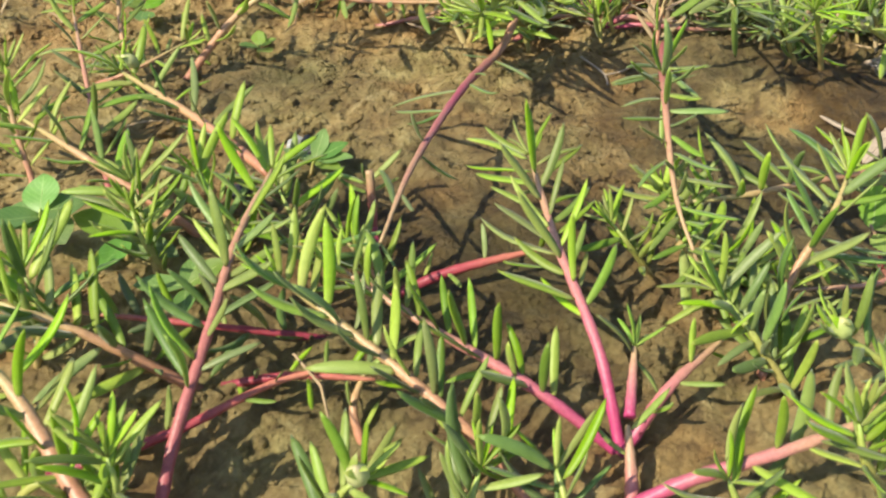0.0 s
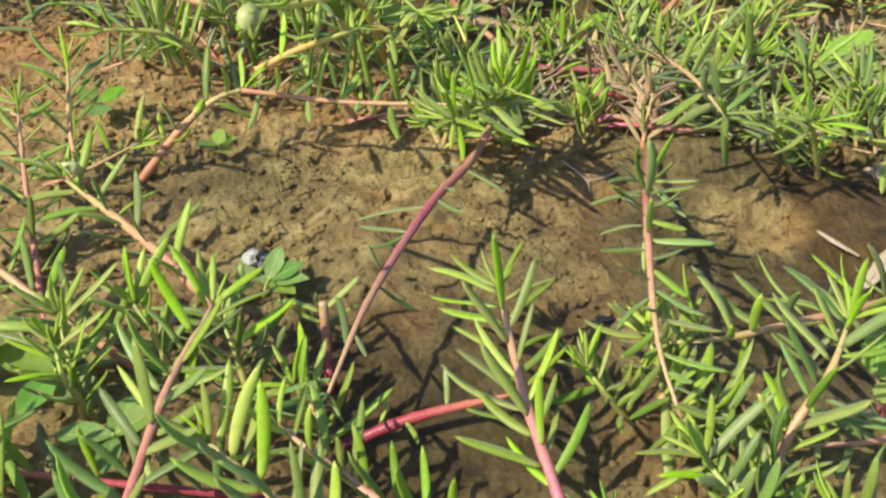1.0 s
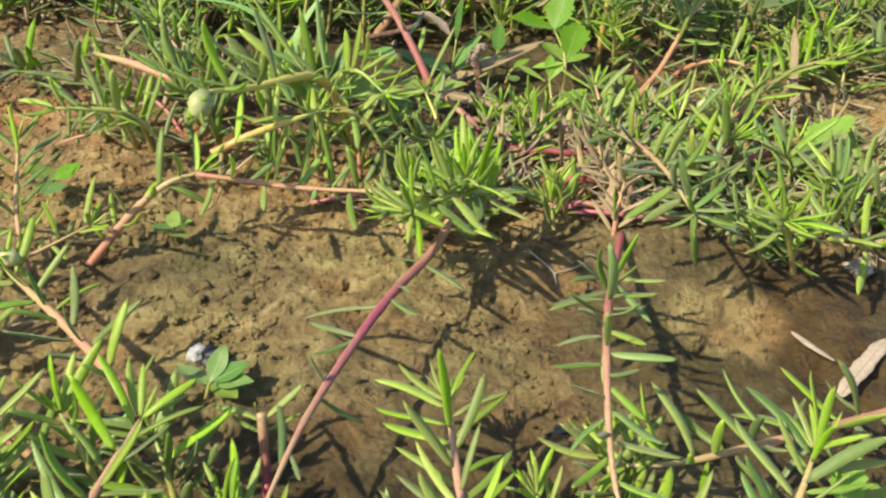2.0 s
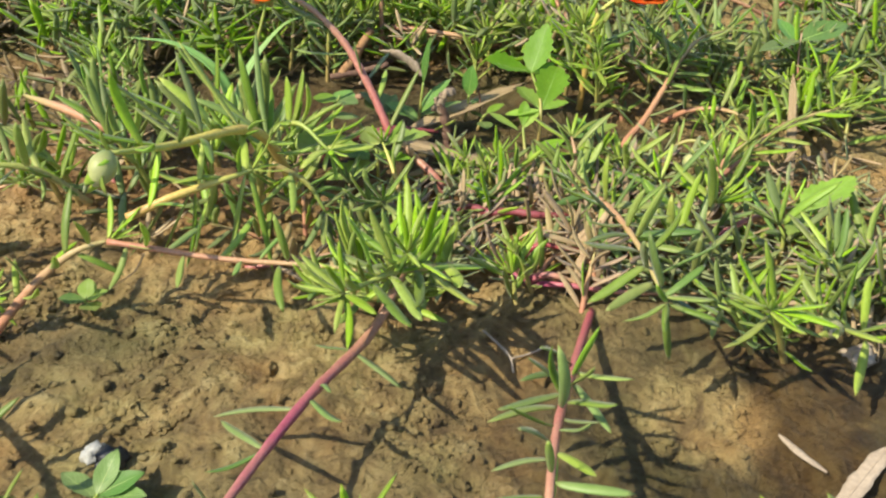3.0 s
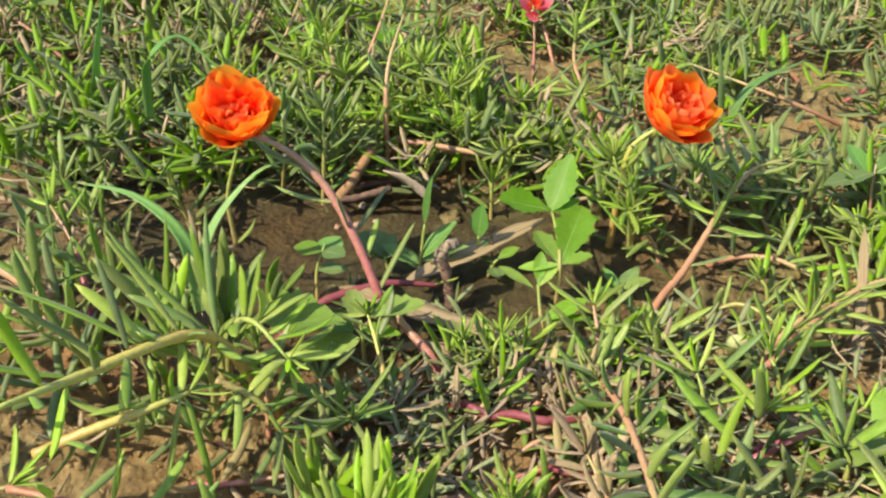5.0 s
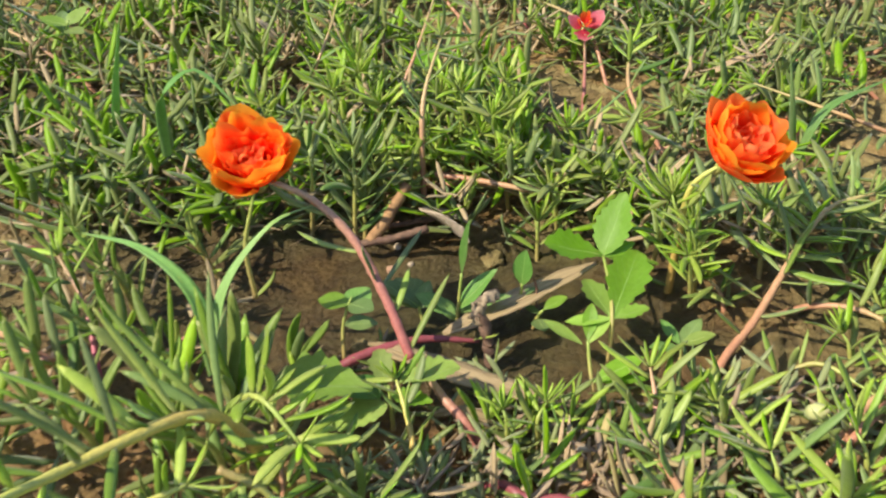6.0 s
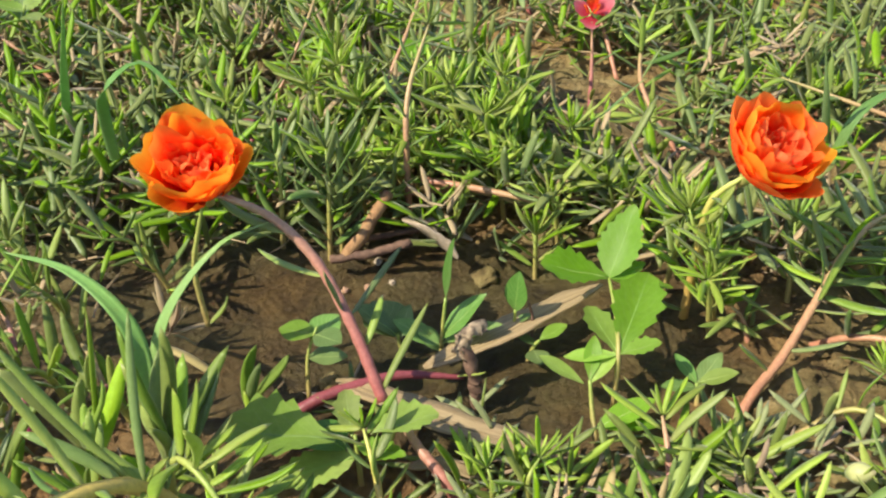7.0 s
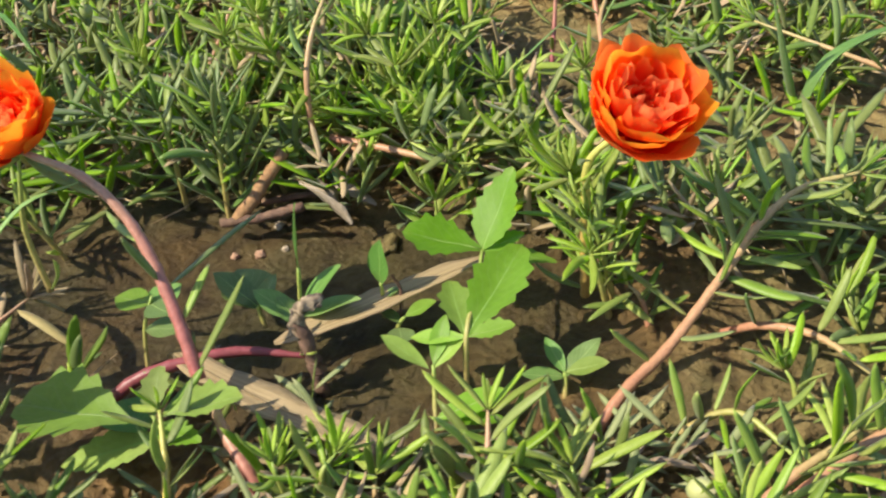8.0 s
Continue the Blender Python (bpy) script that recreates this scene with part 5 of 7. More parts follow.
shoot([(-0.0912, 0.5214, 0.0100), (-0.0713, 0.5190, 0.0180), (-0.0552, 0.5189, 0.0240)], stem='green', radius=0.0017, leaves=8, start=0.1, tip=6, size=0.019, tones={'young': 6, 'mid': 4})
shoot([(0.0154, 0.4830, 0.0030), (0.0147, 0.4852, 0.0100), (0.0145, 0.4857, 0.0140)], stem='green', radius=0.0012, leaves=7, start=0.3, tip=12, size=0.021, tones={'young': 6, 'mid': 4})
shoot([(0.0173, 0.5193, 0.0080), (0.0105, 0.5187, 0.0220), (-0.0002, 0.5179, 0.0340)], stem='green', radius=0.0013, leaves=20, start=0.1, tip=7, size=0.017, tones={'young': 6, 'mid': 4})
shoot([(-0.0244, 0.5026, 0.0040), (-0.0222, 0.5032, 0.0120), (-0.0209, 0.5034, 0.0160)], stem='green', radius=0.0012, leaves=7, start=0.3, tip=9, size=0.018, tones={'young': 6, 'mid': 4})
shoot([(0.1555, 0.4754, 0.0030), (0.1501, 0.4760, 0.0110), (0.1459, 0.4775, 0.0160)], stem='tan', radius=0.0013, leaves=9, start=0.1, tip=6, size=0.019, tones={'mid': 6, 'deep': 2, 'young': 3})
shoot([(0.1665, 0.4550, 0.0030), (0.1597, 0.4547, 0.0110), (0.1563, 0.4575, 0.0170)], stem='green', radius=0.0013, leaves=9, start=0.1, tip=6, size=0.019, tones={'mid': 6, 'deep': 2, 'young': 3})
shoot([(0.1220, 0.4550, 0.0010), (0.1340, 0.4480, 0.0100), (0.1500, 0.4400, 0.0160), (0.1660, 0.4240, 0.0180)], stem='tan', radius=0.0016, leaves=9, start=0.2, tip=4, size=0.018, tones={'mid': 6, 'deep': 2, 'young': 3})
shoot([(0.1487, 0.4230, 0.0030), (0.1448, 0.4252, 0.0090), (0.1419, 0.4273, 0.0130)], stem='green', radius=0.0013, leaves=7, start=0.1, tip=7, size=0.018, tones={'young': 6, 'mid': 4})
shoot([(0.1000, 0.4510, 0.0030), (0.0965, 0.4542, 0.0080), (0.0919, 0.4556, 0.0120)], stem='tan', radius=0.0012, leaves=7, start=0.1, tip=6, size=0.016, tones={'mid': 6, 'deep': 2, 'young': 3})
shoot([(0.1196, 0.4969, 0.0030), (0.1208, 0.4966, 0.0120), (0.1183, 0.4977, 0.0180)], stem='green', radius=0.0013, leaves=9, start=0.1, tip=7, size=0.019, tones={'deep': 5, 'mid': 5, 'young': 1}, tip_tone='mid')
shoot([(-0.1027, 0.5501, 0.0050), (-0.0961, 0.5413, 0.0200), (-0.0918, 0.5351, 0.0270)], stem='green', radius=0.0012, leaves=7, start=0.3, tip=11, size=0.021, tones={'young': 6, 'mid': 4})
shoot([(-0.0883, 0.5747, 0.0050), (-0.0827, 0.5655, 0.0200), (-0.0787, 0.5589, 0.0270)], stem='green', radius=0.0012, leaves=7, start=0.3, tip=11, size=0.021, tones={'young': 6, 'mid': 4})
shoot([(-0.0442, 0.5550, 0.0050), (-0.0397, 0.5455, 0.0200), (-0.0365, 0.5390, 0.0270)], stem='green', radius=0.0012, leaves=7, start=0.3, tip=11, size=0.021, tones={'young': 6, 'mid': 4})
shoot([(-0.0419, 0.5909, 0.0050), (-0.0379, 0.5809, 0.0200), (-0.0350, 0.5739, 0.0270)], stem='green', radius=0.0012, leaves=7, start=0.3, tip=11, size=0.021, tones={'young': 6, 'mid': 4})
shoot([(-0.0478, 0.5321, 0.0050), (-0.0428, 0.5230, 0.0200), (-0.0395, 0.5168, 0.0270)], stem='green', radius=0.0012, leaves=7, start=0.3, tip=11, size=0.021, tones={'young': 6, 'mid': 4})
shoot([(-0.0086, 0.5769, 0.0050), (-0.0055, 0.5667, 0.0200), (-0.0033, 0.5597, 0.0270)], stem='green', radius=0.0012, leaves=7, start=0.3, tip=11, size=0.021, tones={'young': 6, 'mid': 4})

# beyond the hollow: a tall tan stalk, a dark creeping stem, tan stalks lying between rosettes
shoot([(-0.0440, 0.5060, 0.0040), (-0.0450, 0.5090, 0.0370), (-0.0460, 0.5220, 0.0580), (-0.0420, 0.5450, 0.0780)], stem='tan', radius=0.0017, leaves=7, start=0.45, tip=7, size=0.018, star=66)
shoot([(-0.069, 0.483, 0.0020), (-0.069, 0.4850, 0.0100), (-0.0700, 0.4860, 0.0160)], stem='green', radius=0.0014, leaves=4, start=0.3, tip=4, size=0.02, tones={'deep': 8, 'mid': 2}, tip_tone='deep', lift=45, rise=0.5, ends=((0.95, (-0.083, 0.478, 0.05)), (0.9, (-0.07, 0.474, 0.045)), (0.95, (-0.062, 0.48, 0.055)), (0.9, (-0.054, 0.486, 0.05)), (0.8, (-0.043, 0.48, 0.04)), (0.7, (-0.078, 0.473, 0.035))))
shoot([(-0.1650, 0.5480, 0.0160), (-0.1200, 0.5560, 0.0190), (-0.0760, 0.5590, 0.0200)], stem='wine', radius=0.0016, leaves=2, start=0.1, tip=0, size=0.014)
shoot([(-0.0390, 0.5110, 0.0200), (-0.0120, 0.5060, 0.0210), (0.0130, 0.5010, 0.0200), (0.0230, 0.4990, 0.0120)], stem='tan', radius=0.0019, leaves=3, start=0.2, tip=3, size=0.015)
shoot([(0.0680, 0.4780, 0.0050), (0.0700, 0.4700, 0.0260), (0.0710, 0.4660, 0.0440)], stem='green', radius=0.0014, leaves=8, start=0.4, tip=14, size=0.020, tones={'young': 6, 'mid': 4}, star=80)
shoot([(0.0860, 0.4560, 0.0030), (0.0830, 0.4520, 0.0180), (0.0810, 0.4480, 0.0290)], stem='green', radius=0.0014, leaves=8, start=0.4, tip=13, size=0.019, tones={'young': 6, 'mid': 4}, star=80)
shoot([(0.0230, 0.5020, 0.0030), (0.0210, 0.4980, 0.0180), (0.0190, 0.4950, 0.0260)], stem='green', radius=0.0013, leaves=8, start=0.3, tip=12, size=0.020, star=76)
shoot([(-0.0040, 0.5220, 0.0030), (-0.0060, 0.5180, 0.0200), (-0.0070, 0.5140, 0.0300)], stem='green', radius=0.0013, leaves=8, start=0.3, tip=12, size=0.020, tones={'young': 6, 'mid': 4}, star=76)
shoot([(0.0450, 0.5120, 0.0030), (0.0440, 0.5080, 0.0180), (0.0420, 0.5040, 0.0300)], stem='green', radius=0.0013, leaves=8, start=0.3, tip=12, size=0.020, star=76)
shoot([(0.1160, 0.4800, 0.0030), (0.1150, 0.4860, 0.0200), (0.1140, 0.4900, 0.0300)], stem='green', radius=0.0013, leaves=9, start=0.3, tip=10, size=0.021, tones={'deep': 5, 'mid': 5}, tip_tone='mid', star=66)

shoot([(-0.0810, 0.5620, 0.0030), (-0.0840, 0.5560, 0.0318), (-0.0870, 0.5500, 0.0530)], stem='green', radius=0.0013, leaves=9, start=0.3, tip=13, size=0.021, tones={'young': 6, 'mid': 4}, star=78)
shoot([(0.0280, 0.5560, 0.0030), (0.0250, 0.5500, 0.0204), (0.0220, 0.5440, 0.0340)], stem='green', radius=0.0013, leaves=9, start=0.3, tip=13, size=0.021, tones={'young': 6, 'mid': 4}, star=78)
shoot([(-0.0080, 0.5650, 0.0030), (-0.0110, 0.5590, 0.0192), (-0.0140, 0.5530, 0.0320)], stem='green', radius=0.0013, leaves=9, start=0.3, tip=13, size=0.021, tones={'young': 6, 'mid': 4}, star=78)
shoot([(-0.0930, 0.5530, 0.0030), (-0.0960, 0.5470, 0.0282), (-0.0990, 0.5410, 0.0470)], stem='green', radius=0.0013, leaves=9, start=0.3, tip=13, size=0.021, tones={'young': 6, 'mid': 4}, star=78)
shoot([(0.0610, 0.5680, 0.0030), (0.0580, 0.5620, 0.0216), (0.0550, 0.5560, 0.0360)], stem='green', radius=0.0013, leaves=9, start=0.3, tip=13, size=0.021, tones={'young': 6, 'mid': 4}, star=78)
shoot([(-0.1240, 0.5320, 0.0030), (-0.1270, 0.5260, 0.0270), (-0.1300, 0.5200, 0.0450)], stem='green', radius=0.0013, leaves=9, start=0.3, tip=13, size=0.021, tones={'young': 6, 'mid': 4}, star=78)
shoot([(-0.0910, 0.5750, 0.0030), (-0.0940, 0.5680, 0.0270), (-0.0960, 0.5630, 0.0450)], stem='green', radius=0.0013, leaves=7, start=0.35, tip=12, size=0.021, tones={'young': 6, 'mid': 4}, star=78, wide=1.15)
shoot([(-0.0080, 0.5820, 0.0030), (-0.0110, 0.5750, 0.0270), (-0.0130, 0.5700, 0.0450)], stem='green', radius=0.0013, leaves=7, start=0.35, tip=12, size=0.021, tones={'young': 6, 'mid': 4}, star=78, wide=1.15)
shoot([(-0.0530, 0.5350, 0.0030), (-0.0560, 0.5280, 0.0132), (-0.0580, 0.5230, 0.0220)], stem='green', radius=0.0013, leaves=7, start=0.35, tip=12, size=0.021, tones={'young': 6, 'mid': 4}, star=78, wide=1.15)
shoot([(-0.0160, 0.5510, 0.0030), (-0.0190, 0.5440, 0.0180), (-0.0210, 0.5390, 0.0300)], stem='green', radius=0.0013, leaves=7, start=0.35, tip=12, size=0.021, tones={'young': 6, 'mid': 4}, star=78, wide=1.15)
shoot([(-0.0680, 0.5460, 0.0030), (-0.0710, 0.5390, 0.0270), (-0.0730, 0.5340, 0.0450)], stem='green', radius=0.0013, leaves=7, start=0.35, tip=12, size=0.021, tones={'young': 6, 'mid': 4}, star=78, wide=1.15)
shoot([(-0.0400, 0.5300, 0.0030), (-0.0430, 0.5230, 0.0240), (-0.0450, 0.5180, 0.0400)], stem='green', radius=0.0013, leaves=7, start=0.35, tip=12, size=0.021, tones={'young': 6, 'mid': 4}, star=78, wide=1.15)
shoot([(-0.0090, 0.5400, 0.0030), (-0.0120, 0.5330, 0.0270), (-0.0140, 0.5280, 0.0450)], stem='green', radius=0.0013, leaves=7, start=0.35, tip=12, size=0.021, tones={'young': 6, 'mid': 4}, star=78, wide=1.15)
shoot([(-0.0280, 0.5570, 0.0030), (-0.0310, 0.5500, 0.0300), (-0.0330, 0.5450, 0.0500)], stem='green', radius=0.0013, leaves=7, start=0.35, tip=12, size=0.021, tones={'young': 6, 'mid': 4}, star=78, wide=1.15)
shoot([(-0.0410, 0.5720, 0.0030), (-0.0440, 0.5650, 0.0240), (-0.0460, 0.5600, 0.0400)], stem='green', radius=0.0013, leaves=7, start=0.35, tip=12, size=0.021, tones={'young': 6, 'mid': 4}, star=78, wide=1.15)
shoot([(-0.0610, 0.5030, 0.0030), (-0.0640, 0.4960, 0.0240), (-0.0660, 0.4910, 0.0400)], stem='green', radius=0.0013, leaves=7, start=0.35, tip=12, size=0.021, tones={'young': 6, 'mid': 4}, star=78, wide=1.15)
# flowers and buds
double_flower([(-0.0845, 0.4040, 0.0755)], (0.06, -0.36, 0.93), 0.0262, 0.55, "open double orange flower with ruffled red-centred petals", (P_ORANGE, P_INNER, P_HEART), ((6, 0.98, 16, 80, 0.78, 0), (6, 0.98, 26, 88, 0.78, 0), (6, 0.88, 34, 96, 0.72, 1), (5, 0.72, 42, 102, 0.70, 1), (5, 0.56, 50, 106, 0.62, 2), (4, 0.42, 56, 108, 0.56, 2)), seed=4)
double_flower([(0.0905, 0.456, 0.070)], (0.42, -0.30, 0.86), 0.0254, 1.1, "open double salmon-orange flower, tilted, on a curved green stalk", (P_SALMON, P_ORANGE, P_HEART), ((6, 1.0, 12, 70, 0.76, 0), (6, 1.0, 26, 88, 0.76, 1), (5, 0.92, 36, 102, 0.80, 0), (5, 0.76, 44, 108, 0.76, 2), (5, 0.58, 52, 114, 0.68, 2), (4, 0.42, 60, 116, 0.58, 2)), 5)
double_flower([(0.0216, 0.6439, 0.0480)], (0.1, -0.5, 0.8), 0.0125, 0.5, "small ragged rose-pink flower behind the orange ones", (P_PINK, P_SALMON), ((3, 1.0, 8, 50, 0.60, 0), (3, 0.7, 40, 90, 0.5, 1)), 8)
bud([(-0.0962, 0.2340, 0.0790)], (-0.15, -0.75, -0.55), 0.013)
bud([(-0.1577, 0.1846, 0.0280)], (-0.5, -0.3, 0.6), 0.008)
bud([(0.1506, 0.2225, 0.0420)], (-0.4, -0.6, 0.3), 0.009)
bud([(0.0836, 0.3321, 0.0160)], (0.2, -0.4, 0.8), 0.008)
bud([(-0.0384, -0.0140, 0.0240)], (0.0, -0.3, 1.0), 0.009)
bud([(-0.1259, 0.4949, 0.0740)], (0.1, -0.2, 1.0), 0.007)
bud([(0.0969, 0.0404, 0.0320)], (-0.3, -0.2, 1.0), 0.009)
bud([(0.1222, 0.3760, 0.0160)], (0.6, -0.3, 0.5), 0.009)

# weeds with broad leaves
N1, N2 = (0.0525, 0.4100, 0.0215), (0.0465, 0.4460, 0.0260)
rooted_weed([(0.0525, 0.4060, 0.0000), N1, (0.0500, 0.4280, 0.0250), N2], [
    (N1, (0.0605, 0.4450, 0.0320), 0.84, LOBED[0]), (N1, (0.0400, 0.4310, 0.0255), 0.8, LOBED[1]), (N1, (0.0660, 0.4150, 0.0260), 1.0, LOBED[1]),
    (N1, (0.0340, 0.4100, 0.0180), 0.6, OVAL[0]), (N2, (0.0535, 0.4640, 0.0470), 0.95, SERRATED[1]), (N2, (0.0220, 0.4400, 0.0345), 1.15, LOBED[0]),
    (N2, (0.0700, 0.4510, 0.0230), 0.75, SERRATED[0]), (N2, (0.0590, 0.4530, 0.0290), 1.0, SERRATED[1])], "pale green weed seedling with toothed leaves, on damp soil")
rooted_weed([(0.0480, 0.3900, 0.0000), (0.0455, 0.3980, 0.0080), (0.0440, 0.4030, 0.0150)], [
    ((0.0420, 0.4035, 0.0125), (0.0260, 0.4070, 0.0200), 0.65, OVAL[0]), ((0.0475, 0.3915, 0.0040), (0.0660, 0.4040, 0.0100), 0.75, OVAL[0]),
    ((0.0480, 0.3930, 0.0030), (0.0690, 0.3960, 0.0060), 0.5, OVAL[0]), ((0.0440, 0.4030, 0.0150), (0.0440, 0.4160, 0.0240), 0.7, OVAL[0]), ((0.0440, 0.4020, 0.0140), (0.0520, 0.4120, 0.0220), 0.7, OVAL[0])], "bright green weed with smooth oval leaves")
# the sunlit leaf is painted: it takes the brighter leaf material
rooted_weed([(0.0810, 0.4140, -0.0010), (0.0805, 0.4170, 0.0040), (0.0800, 0.4180, 0.0060)], [
    ((0.0800, 0.4180, 0.0060), (0.0930, 0.4190, 0.0130), 0.9, OVAL[0]), ((0.0800, 0.4180, 0.0060), (0.0720, 0.4260, 0.0120), 0.8, OVAL[1]), ((0.0800, 0.4170, 0.0050), (0.0880, 0.4300, 0.0120), 0.9, OVAL[1]), ((0.0800, 0.4170, 0.0050), (0.0680, 0.4130, 0.0080), 1.0, OVAL[1])], "small dark weed with one bright leaf in the sun")
rooted_weed([(0.0200, 0.4260, -0.0010), (0.0220, 0.4275, 0.0050), (0.0240, 0.4280, 0.0080)], [
    ((0.0240, 0.4280, 0.0080), (0.0330, 0.4340, 0.0125), 1.2, OVAL[0]), ((0.0220, 0.4270, 0.0040), (0.0260, 0.4200, 0.0040), 1.3, ROUND[1]), ((0.0230, 0.4270, 0.0060), (0.0150, 0.4300, 0.0090), 1.1, OVAL[1])], "tiny weed seedling by a dry leaf strip")
rooted_weed([(-0.0230, 0.3560, 0.0010), (-0.0240, 0.3580, 0.0100), (-0.0250, 0.3600, 0.0190)], [
    ((-0.0190, 0.3580, 0.0230), (-0.0005, 0.3700, 0.0245), 1.35, LOBED[0]), ((-0.0300, 0.3560, 0.0200), (-0.0650, 0.3510, 0.0240), 1.35, LOBED[0]),
    ((-0.0260, 0.3600, 0.0180), (-0.0330, 0.3760, 0.0230), 1.0, LOBED[1]), ((-0.0240, 0.3580, 0.0170), (-0.0080, 0.3570, 0.0160), 0.9, SERRATED[1]), ((-0.0280, 0.3580, 0.0140), (-0.0450, 0.3660, 0.0150), 1.0, ROUND[1]), ((-0.0250, 0.3570, 0.0120), (-0.0500, 0.3440, 0.0110), 1.0, SERRATED[0])], "weed with large toothed leaves beside a red stem")
# shade on the next two weeds is partly in their darker leaf colour
rooted_weed([(-0.0115, 0.4210, -0.0010), (-0.0110, 0.4230, 0.0120), (-0.0100, 0.4250, 0.0250)], [
    ((-0.0100, 0.4250, 0.0240), (-0.0080, 0.4260, 0.0505), 0.55, OVAL[1]), ((-0.0112, 0.4220, 0.0080), (0.0030, 0.4270, 0.0280), 0.8, OVAL[1]), ((-0.0112, 0.4220, 0.0060), (0.0095, 0.4260, 0.0170), 0.9, OVAL[1]),
    ((-0.0115, 0.4212, 0.0030), (-0.0200, 0.4240, 0.0120), 1.3, OVAL[1]), ((-0.0115, 0.4215, 0.0050), (-0.0300, 0.4250, 0.0130), 0.9, OVAL[1])], "dark green shaded weed with lance leaves over mud")
rooted_weed([(-0.0260, 0.4210, -0.0010), (-0.0275, 0.4220, 0.0040), (-0.0280, 0.4225, 0.0070)], [
    ((-0.0280, 0.4225, 0.0060), (-0.0440, 0.4260, 0.0180), 1.2, OVAL[1]), ((-0.0280, 0.4225, 0.0060), (-0.0400, 0.4330, 0.0140), 1.2, ROUND[1]), ((-0.0280, 0.4225, 0.0050), (-0.0260, 0.4330, 0.0140), 1.1, OVAL[1])], "low dark weed with broad leaves in the shade of the hollow")
rooted_weed([(0.0125, 0.4360, -0.0010), (0.0135, 0.4350, 0.0080), (0.0140, 0.4345, 0.0155)], [
    ((0.0140, 0.4345, 0.0150), (0.0143, 0.4350, 0.0320), 1.1, OVAL[1]), ((0.0135, 0.4350, 0.0090), (0.0200, 0.4370, 0.0130), 1.0, OVAL[1])], "single oval weed leaf standing behind a dry strip")
weed([(-0.0515, 0.3886, 0.0020), (-0.0528, 0.3951, 0.0160), (-0.0500, 0.4001, 0.0260)], [(0.95, 180, 5, 0.013, ROUND[0]), (0.9, -20, 10, 0.012, ROUND[1]), (0.8, 60, 20, 0.014, ROUND[1]), (0.6, 20, 0, 0.014, ROUND[1])], "small weed with round leaves beside a flower stem")
weed([(-0.0579, 0.5910, 0.0100), (-0.0621, 0.5933, 0.0320), (-0.0638, 0.5960, 0.0420)], [(0.95, 40, 40, 0.013, ROUND[0]), (0.95, 130, 40, 0.012, ROUND[0]), (0.9, 300, 20, 0.012, ROUND[1]), (0.7, 0, 30, 0.013, ROUND[0]), (0.7, 180, 20, 0.012, ROUND[1]), (0.4, 330, 10, 0.012, ROUND[1])], "clover-like weed with small round leaves")
weed([(-0.0441, 0.6001, 0.0100), (-0.0419, 0.5896, 0.0320), (-0.0418, 0.5861, 0.0400)], [(0.95, 10, 20, 0.011, ROUND[0]), (0.95, 70, 30, 0.011, ROUND[0]), (0.9, 140, 20, 0.011, ROUND[0]), (0.9, 200, 10, 0.011, ROUND[1])], "clover-like weed with small round leaves")
weed([(0.2014, 0.4791, 0.0060), (0.1963, 0.4836, 0.0280), (0.1952, 0.4874, 0.0440)], [(0.95, 30, 15, 0.034, OVAL[1]), (0.9, 200, -5, 0.026, OVAL[1]), (0.85, -20, 5, 0.03, OVAL[1]), (0.8, 120, 30, 0.024, OVAL[1])], "tall weed with large dull green oval leaves", "mauve")
weed([(0.1791, 0.3305, 0.0060), (0.1723, 0.3305, 0.0160), (0.1670, 0.3296, 0.0240)], [(0.95, 40, 10, 0.034, SERRATED[1]), (0.9, -120, 0, 0.02, SERRATED[0])], "bright green weed with one large toothed leaf")
weed([(0.1354, 0.1050, 0.0040), (0.1303, 0.1058, 0.0160), (0.1263, 0.1070, 0.0220)], [(0.95, 80, 40, 0.019, SERRATED[0]), (0.9, 10, 15, 0.017, SERRATED[1]), (0.8, -80, 5, 0.015, SERRATED[1])], "pale green weed seedling at the edge of the shoots", "mauve")
weed([(-0.0801, 0.1479, 0.0020), (-0.0791, 0.1497, 0.0060), (-0.0774, 0.1485, 0.0100)], [(0.95, 30, 20, 0.015, OVAL[1]), (0.9, 80, 30, 0.015, OVAL[1]), (0.8, 0, 15, 0.016, OVAL[1]), (0.7, -30, 10, 0.014, OVAL[0]), (0.6, 150, 10, 0.016, OVAL[1]), (0.5, 50, 10, 0.014, ROUND[1])], "low dark green weed beside black husks")
# its shade is partly in the darker leaf colour
weed([(-0.1699, 0.0925, 0.0040), (-0.1676, 0.0934, 0.0140), (-0.1650, 0.0932, 0.0220)], [(0.95, 100, 30, 0.016, ROUND[1]), (0.9, 20, 10, 0.016, ROUND[1]), (0.8, 200, 10, 0.018, ROUND[1]), (0.7, -40, 5, 0.018, ROUND[1]), (0.6, 150, 10, 0.016, ROUND[1])], "dark green weed with round leaves in shade")
weed([(-0.1214, 0.2421, 0.0010), (-0.1209, 0.2421, 0.0050), (-0.1203, 0.2431, 0.0080)], [(0.95, 100, 30, 0.009, ROUND[0]), (0.9, 20, 20, 0.009, ROUND[0]), (0.8, 200, 20, 0.010, ROUND[1]), (0.7, -40, 15, 0.010, ROUND[0])], "tiny round-leaved weed on bare soil")
weed([(-0.1856, 0.2689, 0.0020), (-0.1845, 0.2694, 0.0080), (-0.1832, 0.2680, 0.0120)], [(0.95, 40, 20, 0.014, ROUND[0]), (0.9, 160, 20, 0.013, ROUND[0]), (0.8, 280, 10, 0.014, ROUND[1])], "round-leaved weed behind a tan stem")
